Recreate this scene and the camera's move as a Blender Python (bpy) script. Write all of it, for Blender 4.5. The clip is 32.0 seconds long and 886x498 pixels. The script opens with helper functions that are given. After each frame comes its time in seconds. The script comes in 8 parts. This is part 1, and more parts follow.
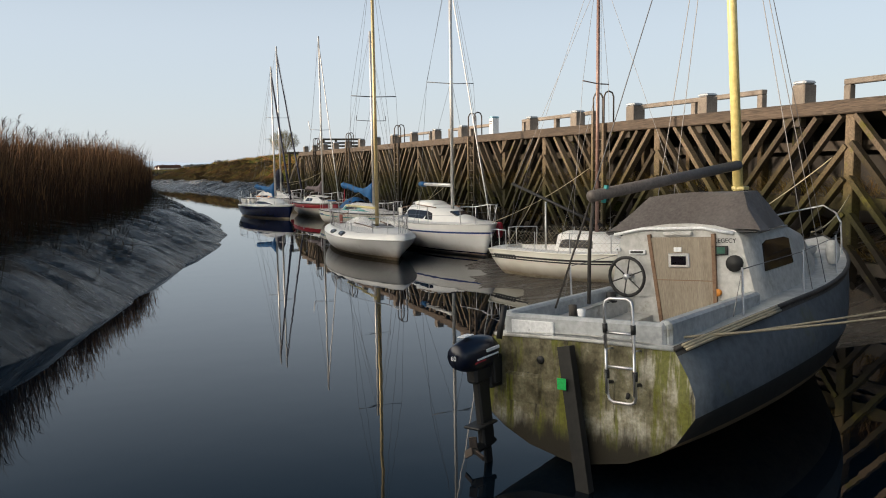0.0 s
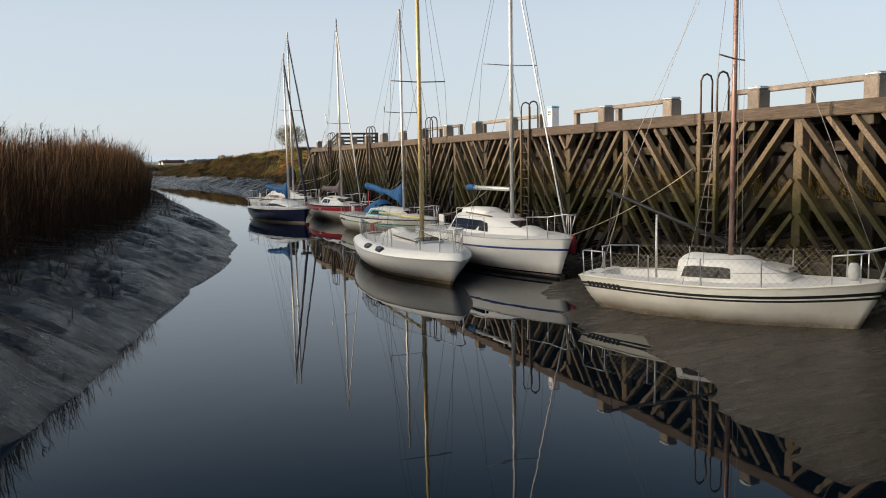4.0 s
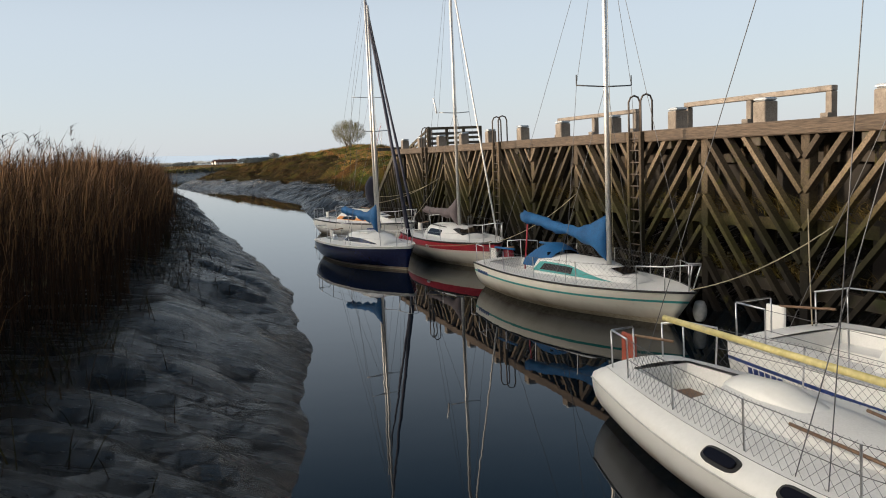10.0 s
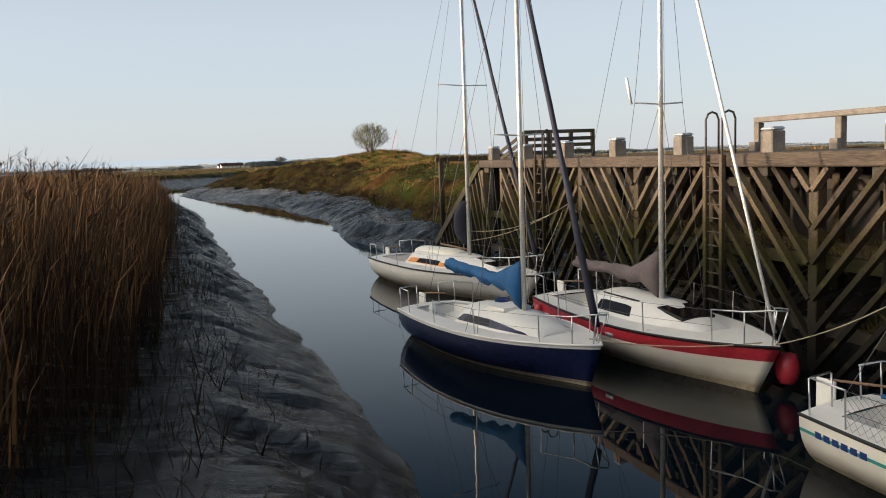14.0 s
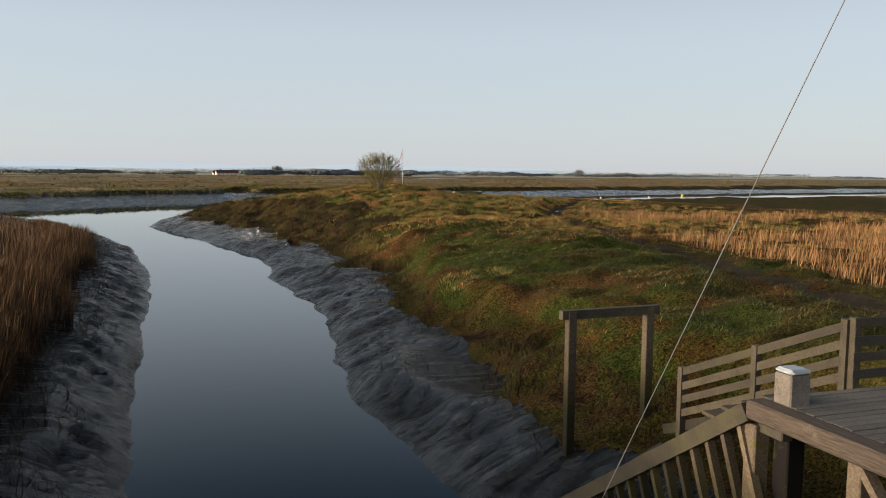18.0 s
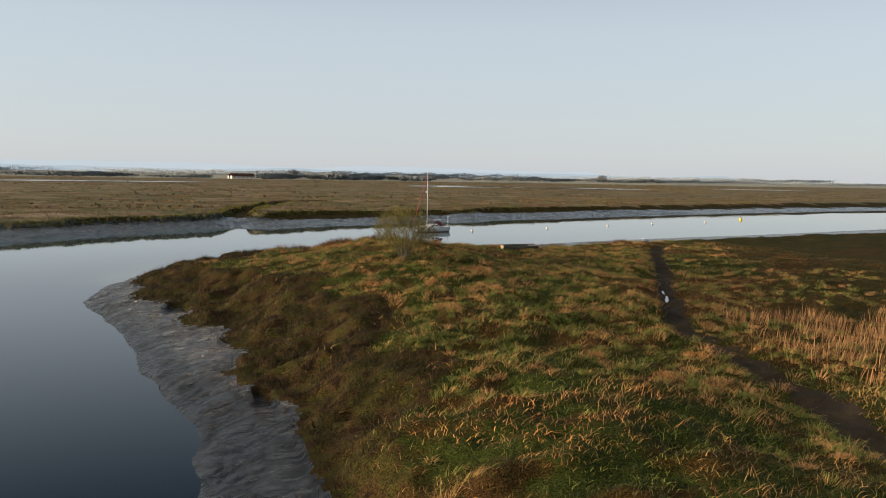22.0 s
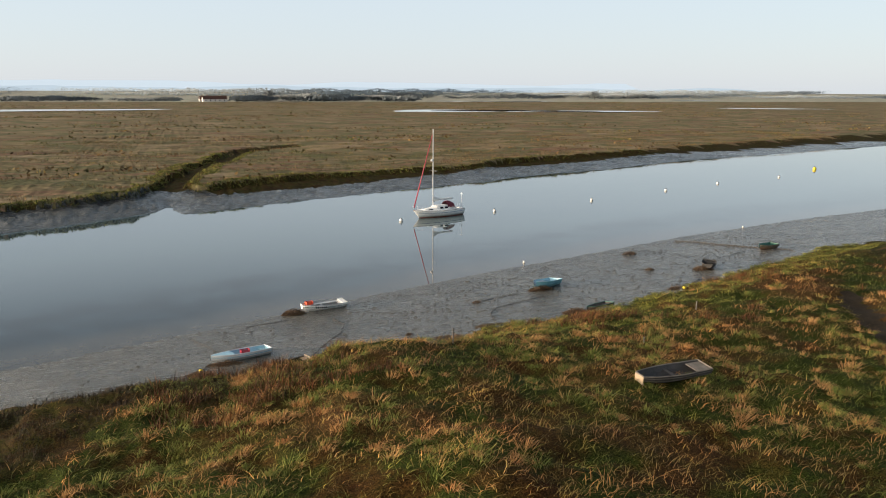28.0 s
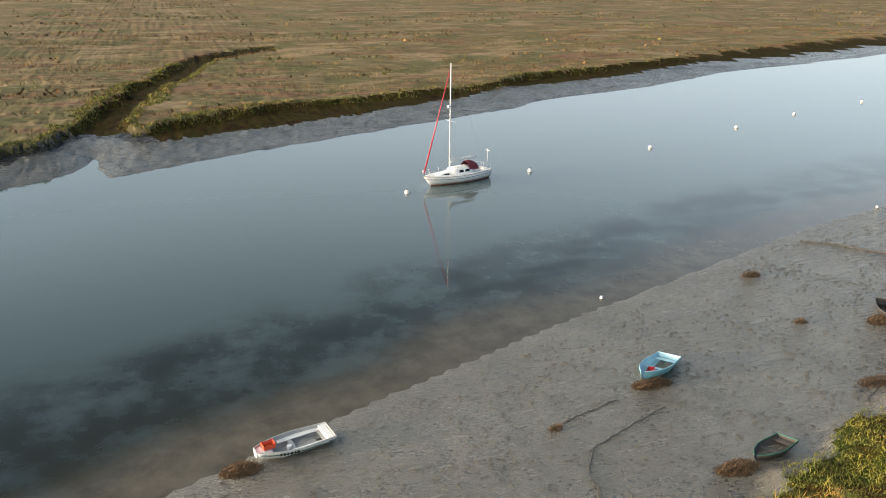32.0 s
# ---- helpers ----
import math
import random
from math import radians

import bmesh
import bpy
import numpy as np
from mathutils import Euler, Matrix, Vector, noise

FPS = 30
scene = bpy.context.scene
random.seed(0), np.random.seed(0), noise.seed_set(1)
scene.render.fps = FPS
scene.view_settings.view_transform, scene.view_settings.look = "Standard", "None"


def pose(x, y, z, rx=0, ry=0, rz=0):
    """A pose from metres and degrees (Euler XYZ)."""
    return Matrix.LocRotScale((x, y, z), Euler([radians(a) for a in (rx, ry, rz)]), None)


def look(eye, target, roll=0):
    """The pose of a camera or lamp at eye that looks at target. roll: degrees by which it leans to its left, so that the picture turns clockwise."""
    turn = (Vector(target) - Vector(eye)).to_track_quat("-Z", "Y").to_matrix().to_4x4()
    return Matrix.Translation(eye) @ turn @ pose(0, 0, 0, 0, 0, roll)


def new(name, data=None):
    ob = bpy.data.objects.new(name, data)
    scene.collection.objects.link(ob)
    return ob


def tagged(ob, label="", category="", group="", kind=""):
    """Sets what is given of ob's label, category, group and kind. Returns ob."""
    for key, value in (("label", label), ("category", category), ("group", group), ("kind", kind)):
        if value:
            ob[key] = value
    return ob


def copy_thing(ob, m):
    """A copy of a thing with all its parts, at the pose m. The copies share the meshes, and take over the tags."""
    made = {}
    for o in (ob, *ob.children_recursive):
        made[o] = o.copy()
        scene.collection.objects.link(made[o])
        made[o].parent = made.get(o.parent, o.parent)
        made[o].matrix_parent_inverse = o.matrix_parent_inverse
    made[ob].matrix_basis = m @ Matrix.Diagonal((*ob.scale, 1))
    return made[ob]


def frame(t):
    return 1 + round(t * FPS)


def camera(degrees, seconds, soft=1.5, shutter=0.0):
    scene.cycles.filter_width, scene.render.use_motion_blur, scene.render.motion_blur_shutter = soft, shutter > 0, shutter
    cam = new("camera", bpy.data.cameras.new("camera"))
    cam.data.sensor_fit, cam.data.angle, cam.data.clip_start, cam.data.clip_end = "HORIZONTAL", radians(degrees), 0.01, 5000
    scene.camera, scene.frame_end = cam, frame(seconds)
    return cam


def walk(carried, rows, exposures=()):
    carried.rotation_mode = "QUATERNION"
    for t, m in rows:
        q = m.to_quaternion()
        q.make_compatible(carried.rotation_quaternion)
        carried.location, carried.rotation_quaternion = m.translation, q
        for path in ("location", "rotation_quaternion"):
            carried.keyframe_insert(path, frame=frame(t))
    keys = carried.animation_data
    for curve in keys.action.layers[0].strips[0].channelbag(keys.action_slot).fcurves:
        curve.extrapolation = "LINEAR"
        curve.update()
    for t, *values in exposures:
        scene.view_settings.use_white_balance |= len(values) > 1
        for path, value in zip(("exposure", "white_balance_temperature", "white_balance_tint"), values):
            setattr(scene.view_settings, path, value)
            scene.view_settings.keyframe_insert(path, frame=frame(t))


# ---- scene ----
cam = camera(58.0, 32.0, soft=1.0)
PATH = [
    (0, (1.516, -0.729, 2.842), (2.205, 0.967, 2.652), -0.8),
    (1, (1.823, 0.312, 2.800), (2.512, 2.007, 2.612), -0.6),
    (2, (1.862, 1.400, 2.843), (2.552, 3.096, 2.651), -0.7),
    (3, (1.746, 2.708, 2.969), (2.441, 4.401, 2.767), -1.0),
    (3.5, (1.787, 3.421, 3.026), (2.472, 5.116, 2.821), -1.0),
    (5.5, (2.378, 7.416, 3.167), (3.051, 9.117, 2.967), -1.3),
    (6, (2.285, 8.732, 3.292), (2.981, 10.423, 3.086), -1.2),
    (7, (2.727, 11.213, 3.420), (3.398, 12.913, 3.209), -1.6),
    (8, (3.099, 13.914, 3.459), (3.737, 15.626, 3.249), -1.7),
    (9, (3.375, 16.628, 3.570), (3.982, 18.352, 3.356), -2.3),
    (10, (3.594, 19.449, 3.653), (4.164, 21.185, 3.436), -2.5),
    (11, (3.636, 22.401, 3.568), (4.186, 24.144, 3.359), -2.2),
    (12, (3.657, 25.524, 3.580), (4.203, 27.270, 3.373), -2.4),
    (13, (3.678, 28.506, 3.820), (4.228, 30.250, 3.609), -2.8),
    (13.5, (3.750, 30.143, 3.977), (4.304, 31.885, 3.767), -2.7),
    (15.5, (3.831, 36.410, 4.714), (4.402, 38.149, 4.527), -0.0),
    (16, (4.293, 38.989, 5.094), (4.864, 40.727, 4.910), -0.0),
    (17, (5.690, 44.770, 5.907), (6.264, 46.510, 5.733), 0.9),
    (18, (6.855, 50.656, 7.139), (7.433, 52.395, 6.966), 0.5),
    (19, (8.598, 57.799, 8.391), (9.141, 59.549, 8.221), 0.7),
    (20, (10.205, 65.211, 9.727), (10.744, 66.962, 9.556), 0.9),
    (21, (11.801, 72.666, 11.088), (12.340, 74.417, 10.914), 0.7),
    (22, (13.464, 80.428, 12.267), (14.004, 82.179, 12.097), 1.0),
    (23, (15.099, 88.415, 13.651), (15.647, 90.163, 13.475), 0.7),
    (24, (17.135, 96.809, 14.898), (17.684, 98.556, 14.720), 0.6),
    (25, (19.032, 105.096, 16.116), (19.588, 106.840, 15.924), 0.3),
    (25.5, (19.851, 108.874, 16.821), (20.408, 110.614, 16.607), 0.1),
    (27.5, (23.136, 125.656, 18.660), (23.703, 127.376, 18.332), 0.3),
    (28, (23.992, 129.768, 19.081), (24.560, 131.481, 18.720), 0.3),
    (29, (25.737, 137.865, 20.058), (26.307, 139.562, 19.633), 0.2),
    (30, (27.430, 146.038, 21.032), (28.003, 147.716, 20.542), 0.3),
    (31, (29.196, 154.215, 22.184), (29.770, 155.872, 21.626), 0.4),
    (32, (30.966, 162.462, 23.476), (31.539, 164.096, 22.853), 0.7),
]
walk(cam, [(t, look(eye, target, roll)) for t, eye, target, roll in PATH],
     exposures=[(0, 0.18, 6060, 10), (13, 0.17, 6100, 10), (18, 0.06, 6150, 10), (25, 0.04, 6200, 10), (26.5, 0.14, 6150, 10), (28, 0.32, 6080, 9), (30, 0.54, 6060, 8), (32, 0.88, 6060, 8)])

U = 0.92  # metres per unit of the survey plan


def plan(pts):
    return [(x * U, y * U) for x, y in pts]


# ---------------------------------------------------------------- sky, sun
SUN_AZ, SUN_EL = 174.0, 4.8   # degrees: direction towards the sun (from +x, anticlockwise) and its height
world = bpy.data.worlds.new("world")
scene.world = world
world.use_nodes = True
wn = world.node_tree.nodes
wbg = wn["Background"]
sky = wn.new("ShaderNodeTexSky")
sky.sky_type = "NISHITA"
sky.sun_disc = False
sky.sun_elevation = radians(SUN_EL)
sky.sun_rotation = radians(90 - SUN_AZ)
sky.air_density, sky.dust_density, sky.ozone_density = 1.0, 0.6, 2.0
veil = wn.new("ShaderNodeMix")   # thin morning haze over the whole sky
veil.data_type = "RGBA"
wdir = wn.new("ShaderNodeTexCoord")
wsep = wn.new("ShaderNodeSeparateXYZ")
wmap = wn.new("ShaderNodeMapRange")   # the haze lies low: thin overhead
wmap.interpolation_type = "SMOOTHSTEP"
wmap.inputs[1].default_value, wmap.inputs[2].default_value = 0.14, 0.46
wmap.inputs[3].default_value, wmap.inputs[4].default_value = 0.68, 0.0
world.node_tree.links.new(wdir.outputs["Generated"], wsep.inputs[0])
world.node_tree.links.new(wsep.outputs["Z"], wmap.inputs[0])
world.node_tree.links.new(wmap.outputs[0], veil.inputs[0])
# the haze scatters forward: it brightens smoothly towards the sun
vsun = wn.new("ShaderNodeVectorMath")
vsun.operation = "DOT_PRODUCT"
vsun.inputs[1].default_value = (math.cos(radians(SUN_AZ)) * math.cos(radians(SUN_EL)), math.sin(radians(SUN_AZ)) * math.cos(radians(SUN_EL)), math.sin(radians(SUN_EL)))
vmap = wn.new("ShaderNodeMapRange")
vmap.interpolation_type = "SMOOTHSTEP"
vmap.inputs[1].default_value, vmap.inputs[2].default_value = 0.36, 1.0
vmap.inputs[3].default_value, vmap.inputs[4].default_value = 0.0, 4.7
vcol = wn.new("ShaderNodeVectorMath")   # warm glow, added to the pale haze
vcol.operation = "SCALE"
vcol.inputs[0].default_value = (5.6, 4.7, 3.5)
vadd = wn.new("ShaderNodeVectorMath")
vadd.operation = "ADD"
veil.inputs[7].default_value = (5.0, 5.25, 5.5, 1)
world.node_tree.links.new(wdir.outputs["Generated"], vsun.inputs[0])
world.node_tree.links.new(vsun.outputs["Value"], vmap.inputs[0])
world.node_tree.links.new(vmap.outputs[0], vcol.inputs["Scale"])
world.node_tree.links.new(vcol.outputs[0], vadd.inputs[0])
world.node_tree.links.new(veil.outputs[2], vadd.inputs[1])
world.node_tree.links.new(sky.outputs[0], veil.inputs[6])
world.node_tree.links.new(vadd.outputs[0], wbg.inputs[0])
wbg.inputs[1].default_value = 0.15
sun_data = bpy.data.lights.new("sun", "SUN")
sun_data.energy, sun_data.angle, sun_data.color = 4.5, radians(1.5), (1.0, 0.75, 0.51)
sun = new("sun", sun_data)
sa, se = radians(SUN_AZ), radians(SUN_EL)
sun.matrix_world = look((0, 0, 60), (-math.cos(sa) * math.cos(se), -math.sin(sa) * math.cos(se), 60 - math.sin(se)))


# ---------------------------------------------------------------- materials
def mat(name, rough=0.6, metal=0.0, spec=0.5):
    m = bpy.data.materials.new(name)
    m.use_nodes = True
    n, l = m.node_tree.nodes, m.node_tree.links
    b = n["Principled BSDF"]
    b.inputs["Roughness"].default_value = rough
    b.inputs["Metallic"].default_value = metal
    b.inputs["Specular IOR Level"].default_value = spec
    return m, n, l, b


def noise_tex(n, l, coord, scale, detail=4.0, rough=0.6, stretch=None):
    t = n.new("ShaderNodeTexNoise")
    t.inputs["Scale"].default_value = scale
    t.inputs["Detail"].default_value = detail
    t.inputs["Roughness"].default_value = rough
    if stretch:
        mp = n.new("ShaderNodeMapping")
        mp.inputs["Scale"].default_value = stretch
        l.new(coord, mp.inputs[0])
        coord = mp.outputs[0]
    l.new(coord, t.inputs[0])
    return t.outputs[0]


def ramp(n, l, fac, stops):
    r = n.new("ShaderNodeValToRGB")
    e = r.color_ramp.elements
    while len(e) < len(stops):
        e.new(0.5)
    for el, (p, c) in zip(e, stops):
        el.position, el.color = p, (*c, 1)
    l.new(fac, r.inputs[0])
    return r.outputs[0]


def blend(n, l, fac, a, b, mode="MIX"):
    x = n.new("ShaderNodeMix")
    x.data_type, x.blend_type = "RGBA", mode
    for s, v in ((0, fac), (6, a), (7, b)):
        if isinstance(v, (int, float)):
            x.inputs[s].default_value = v
        elif isinstance(v, tuple):
            x.inputs[s].default_value = (*v, 1)
        else:
            l.new(v, x.inputs[s])
    return x.outputs[2]


def bump(n, l, b, height, strength=0.3, dist=0.02):
    k = n.new("ShaderNodeBump")
    k.inputs["Strength"].default_value = strength
    k.inputs["Distance"].default_value = dist
    l.new(height, k.inputs["Height"])
    l.new(k.outputs[0], b.inputs["Normal"])


def coords(n, which="Object"):
    return n.new("ShaderNodeTexCoord").outputs[which]


def two_tone(name, a, b_, scale, rough=0.6, metal=0.0, fine=None, bstr=0.25, bdist=0.01, stretch=None, grime=None, spec=0.5, rnd=0.0, grain=0.35):
    """A surface of two close colours in patches, a fine grain over it, and stains of a third colour."""
    m, n, l, b = mat(name, rough, metal, spec)
    c = coords(n)
    big = noise_tex(n, l, c, scale, 5, 0.65, stretch)
    col = ramp(n, l, big, [(0.32, a), (0.68, b_)])
    small = noise_tex(n, l, c, fine or scale * 9, 3, 0.6, stretch)
    col = blend(n, l, grain, col, ramp(n, l, small, [(0.3, tuple(v * 0.55 for v in a)), (0.7, tuple(min(1, v * 1.25) for v in b_))]))
    if grime:
        g = noise_tex(n, l, c, grime[1], 6, 0.7)
        col = blend(n, l, ramp(n, l, g, [(grime[2], (0, 0, 0)), (grime[2] + 0.14, (1, 1, 1))]), col, grime[0])
    if rnd:
        oi = n.new("ShaderNodeObjectInfo")
        col = blend(n, l, 1.0, col, ramp(n, l, oi.outputs["Random"], [(0, (1 - rnd,) * 3), (1, (1.0,) * 3)]), "MULTIPLY")
    l.new(col, b.inputs["Base Color"])
    bump(n, l, b, small, bstr, bdist)
    return m


def simple(name, c, rough=0.5, metal=0.0):
    return two_tone(name, tuple(v * 0.88 for v in c), c, 3.0, rough, metal, 40, 0.08, 0.004)


M = {}

def tidal_timber(name, rnd):
    """Wharf timber: grey and dry above, mossy at the tide mark, dark and wet below it."""
    m, n, l, b = mat(name, 0.85, 0.0, 0.3)
    c = coords(n)
    oi = n.new("ShaderNodeObjectInfo")
    sep = n.new("ShaderNodeSeparateXYZ")
    l.new(c, sep.inputs[0])
    wav = noise_tex(n, l, c, 0.8, 5, 0.65)
    hz = n.new("ShaderNodeMath")
    hz.operation = "MULTIPLY_ADD"
    hz.inputs[1].default_value = 1.9
    l.new(wav, hz.inputs[0]), l.new(sep.outputs["Z"], hz.inputs[2])
    rg = n.new("ShaderNodeMapRange")
    rg.inputs[1].default_value, rg.inputs[2].default_value = 0.9, 4.9
    l.new(hz.outputs[0], rg.inputs[0])
    dry = ramp(n, l, rg.outputs[0], [(0.05, (0.007, 0.005, 0.004)), (0.28, (0.018, 0.014, 0.007)), (0.46, (0.040, 0.038, 0.010)), (0.62, (0.078, 0.061, 0.028)), (0.84, (0.128, 0.100, 0.070))])
    fine = noise_tex(n, l, c, 24, 3, 0.6)
    patch = noise_tex(n, l, c, 2.6, 5, 0.7)
    col = blend(n, l, 0.6, dry, ramp(n, l, fine, [(0.3, (0.30, 0.28, 0.26)), (0.7, (1.5, 1.45, 1.4))]), "MULTIPLY")
    col = blend(n, l, ramp(n, l, patch, [(0.58, (0, 0, 0)), (0.7, (1, 1, 1))]), col, (0.095, 0.088, 0.014))
    col = blend(n, l, 1.0, col, ramp(n, l, oi.outputs["Random"], [(0, (1 - rnd,) * 3), (1, (1.15,) * 3)]), "MULTIPLY")
    l.new(col, b.inputs["Base Color"])
    bump(n, l, b, fine, 0.5, 0.012)
    return m


M["timber"] = tidal_timber("weathered_wharf_timber", 0.68)
M["timber_dry"] = two_tone("grey_dry_timber", (0.105, 0.088, 0.072), (0.29, 0.25, 0.21), 2.0, 0.85, fine=38, bstr=0.5, bdist=0.01,
                           grime=((0.07, 0.055, 0.042), 2.4, 0.58), rnd=0.3)
M["end_timber"] = two_tone("mossy_brown_timber", (0.026, 0.021, 0.013), (0.085, 0.068, 0.042), 1.8, 0.85, fine=34, bstr=0.5, bdist=0.01, grime=((0.075, 0.072, 0.016), 1.5, 0.54), rnd=0.35)
M["deck_plank"] = two_tone("wharf_deck", (0.085, 0.075, 0.066), (0.165, 0.148, 0.13), 1.2, 0.8, fine=20, bstr=0.4, rnd=0.35)
M["wet_timber"] = two_tone("wet_dark_timber", (0.02, 0.017, 0.013), (0.065, 0.05, 0.035), 1.4, 0.6, fine=22, bstr=0.5,
                           grime=((0.05, 0.06, 0.012), 1.6, 0.55), rnd=0.4)
M["bollard_cap"] = two_tone("zinc_cap", (0.38, 0.42, 0.46), (0.55, 0.58, 0.6), 6, 0.5, 0.5)
M["iron"] = two_tone("rusty_iron", (0.05, 0.045, 0.042), (0.13, 0.10, 0.08), 8, 0.6, 0.6)
M["steel"] = two_tone("stainless_steel", (0.55, 0.55, 0.56), (0.7, 0.7, 0.72), 9, 0.28, 0.9)
M["alloy"] = two_tone("mast_alloy", (0.50, 0.50, 0.50), (0.68, 0.67, 0.64), 2.5, 0.42, 0.6)
M["gold_alloy"] = two_tone("gold_anodised_alloy", (0.36, 0.29, 0.14), (0.52, 0.43, 0.23), 2.5, 0.4, 0.5, grime=((0.2, 0.17, 0.1), 3, 0.62))
M["yellow_spar"] = two_tone("yellow_varnished_spar", (0.52, 0.43, 0.14), (0.70, 0.60, 0.27), 1.5, 0.35, grime=((0.4, 0.36, 0.2), 5, 0.62))
M["brown_spar"] = two_tone("brown_mast", (0.12, 0.06, 0.045), (0.30, 0.20, 0.17), 1.2, 0.4, 0.2)
M["white_gel"] = two_tone("white_gelcoat", (0.80, 0.785, 0.74), (0.87, 0.86, 0.82), 0.9, 0.32, fine=14, bstr=0.05, bdist=0.003, grain=0.08, grime=((0.56, 0.52, 0.43), 2.2, 0.68))
M["cream_gel"] = two_tone("cream_gelcoat", (0.76, 0.72, 0.61), (0.84, 0.81, 0.71), 0.9, 0.35, fine=14, bstr=0.05, bdist=0.003, grain=0.08, grime=((0.54, 0.47, 0.34), 2.0, 0.68))
def stained_gel(name, a, b_):
    """Gelcoat with a brown tide stain, ragged at its upper edge, and thin rust runs."""
    m, n, l, b = mat(name, 0.3, 0.0, 0.5)
    c = coords(n)
    sep = n.new("ShaderNodeSeparateXYZ")
    l.new(c, sep.inputs[0])
    col = ramp(n, l, noise_tex(n, l, c, 0.9, 4, 0.6), [(0.35, a), (0.65, b_)])
    run = noise_tex(n, l, c, 3.0, 5, 0.7, (1.5, 1.5, 0.14))
    col = blend(n, l, ramp(n, l, run, [(0.60, (0, 0, 0)), (0.78, (0.35, 0.35, 0.35))]), col, (0.46, 0.40, 0.30))
    hz = n.new("ShaderNodeMath")
    hz.operation = "MULTIPLY_ADD"
    hz.inputs[1].default_value = 0.30
    l.new(noise_tex(n, l, c, 1.4, 5, 0.6, (1, 1, 0.3)), hz.inputs[0]), l.new(sep.outputs["Z"], hz.inputs[2])
    col = blend(n, l, ramp(n, l, hz.outputs[0], [(0.22, (0.95, 0.95, 0.95)), (0.33, (0.45, 0.45, 0.45)), (0.52, (0, 0, 0))]), col, (0.17, 0.10, 0.045))
    l.new(col, b.inputs["Base Color"])
    bump(n, l, b, noise_tex(n, l, c, 12, 3, 0.6), 0.05, 0.003)
    return m


M["white_hull"] = stained_gel("stained_white_gelcoat", (0.82, 0.81, 0.77), (0.88, 0.87, 0.84))
M["cream_hull"] = stained_gel("stained_cream_gelcoat", (0.76, 0.73, 0.63), (0.84, 0.81, 0.72))
M["antifoul"] = two_tone("near_black_mottle", (0.006, 0.006, 0.006), (0.020, 0.019, 0.016), 1.2, 0.75, fine=12, grime=((0.035, 0.034, 0.018), 1.6, 0.60))
M["deck_white"] = two_tone("deck_gelcoat", (0.72, 0.71, 0.68), (0.84, 0.83, 0.80), 1.6, 0.55, grain=0.15, fine=50, bstr=0.2, bdist=0.003, grime=((0.36, 0.35, 0.30), 3.0, 0.63))
M["deck_grey"] = two_tone("grey_nonslip_deck", (0.32, 0.31, 0.30), (0.46, 0.45, 0.43), 1.6, 0.7, fine=60, bstr=0.3, bdist=0.003, grime=((0.2, 0.19, 0.16), 3.0, 0.6))
M["stain"] = two_tone("waterline_scum", (0.26, 0.20, 0.12), (0.50, 0.44, 0.33), 1.5, 0.6, fine=12)
M["scum"] = two_tone("brown_waterline", (0.10, 0.07, 0.035), (0.22, 0.16, 0.09), 1.5, 0.6, fine=12)
M["navy"] = two_tone("navy_gelcoat", (0.006, 0.010, 0.045), (0.012, 0.020, 0.075), 0.8, 0.25, fine=10, bstr=0.05)
M["blue_stripe"] = simple("blue_stripe", (0.02, 0.05, 0.22), 0.35)
M["black_stripe"] = simple("black_stripe", (0.012, 0.012, 0.014), 0.4)
M["teal"] = two_tone("teal_paint", (0.02, 0.26, 0.25), (0.05, 0.38, 0.36), 2, 0.4)
M["red"] = two_tone("red_paint", (0.34, 0.02, 0.035), (0.50, 0.04, 0.06), 2, 0.4)
M["orange"] = two_tone("orange_paint", (0.62, 0.20, 0.02), (0.80, 0.33, 0.05), 3, 0.5)
M["rust_red"] = two_tone("faded_red_rudder", (0.22, 0.045, 0.025), (0.38, 0.09, 0.05), 4, 0.6)
M["window"] = simple("smoked_window", (0.008, 0.007, 0.010), 0.08)
M["window"].node_tree.nodes["Principled BSDF"].inputs["Specular IOR Level"].default_value = 0.25
# near-black fill that paints the shade behind and under the wharf
M["void_mud"] = two_tone("painted_shade_under_wharf", (0.006, 0.005, 0.004), (0.016, 0.013, 0.010), 1.5, 0.7)
M["rubber"] = simple("black_rubber", (0.012, 0.012, 0.012), 0.6)
M["blue_canvas"] = two_tone("blue_canvas", (0.003, 0.050, 0.150), (0.006, 0.110, 0.300), 2.5, 0.75, fine=60, bstr=0.3)
M["grey_canvas"] = two_tone("grey_brown_canvas", (0.075, 0.058, 0.062), (0.15, 0.118, 0.12), 2.5, 0.8, fine=60, bstr=0.3)
M["navy_canvas"] = two_tone("dark_navy_canvas", (0.012, 0.013, 0.024), (0.03, 0.032, 0.055), 2.5, 0.8, fine=60, bstr=0.3)
M["maroon_canvas"] = two_tone("maroon_canvas", (0.09, 0.01, 0.02), (0.17, 0.025, 0.04), 2.5, 0.8, fine=60)
M["white_cloth"] = two_tone("white_sailcloth", (0.6, 0.6, 0.6), (0.8, 0.8, 0.78), 2.5, 0.8)
M["grey_tarp"] = two_tone("grey_vinyl_hood", (0.070, 0.058, 0.052), (0.145, 0.128, 0.118), 1.4, 0.65, fine=25, bstr=0.4, grime=((0.055, 0.05, 0.045), 2.2, 0.6))
M["old_hull"] = two_tone("chalky_blue_grey_hull", (0.0600, 0.0744, 0.0896), (0.1280, 0.1480, 0.1680), 0.8, 0.6, fine=10, bstr=0.15, grime=((0.1120, 0.1200, 0.0600), 1.3, 0.60))


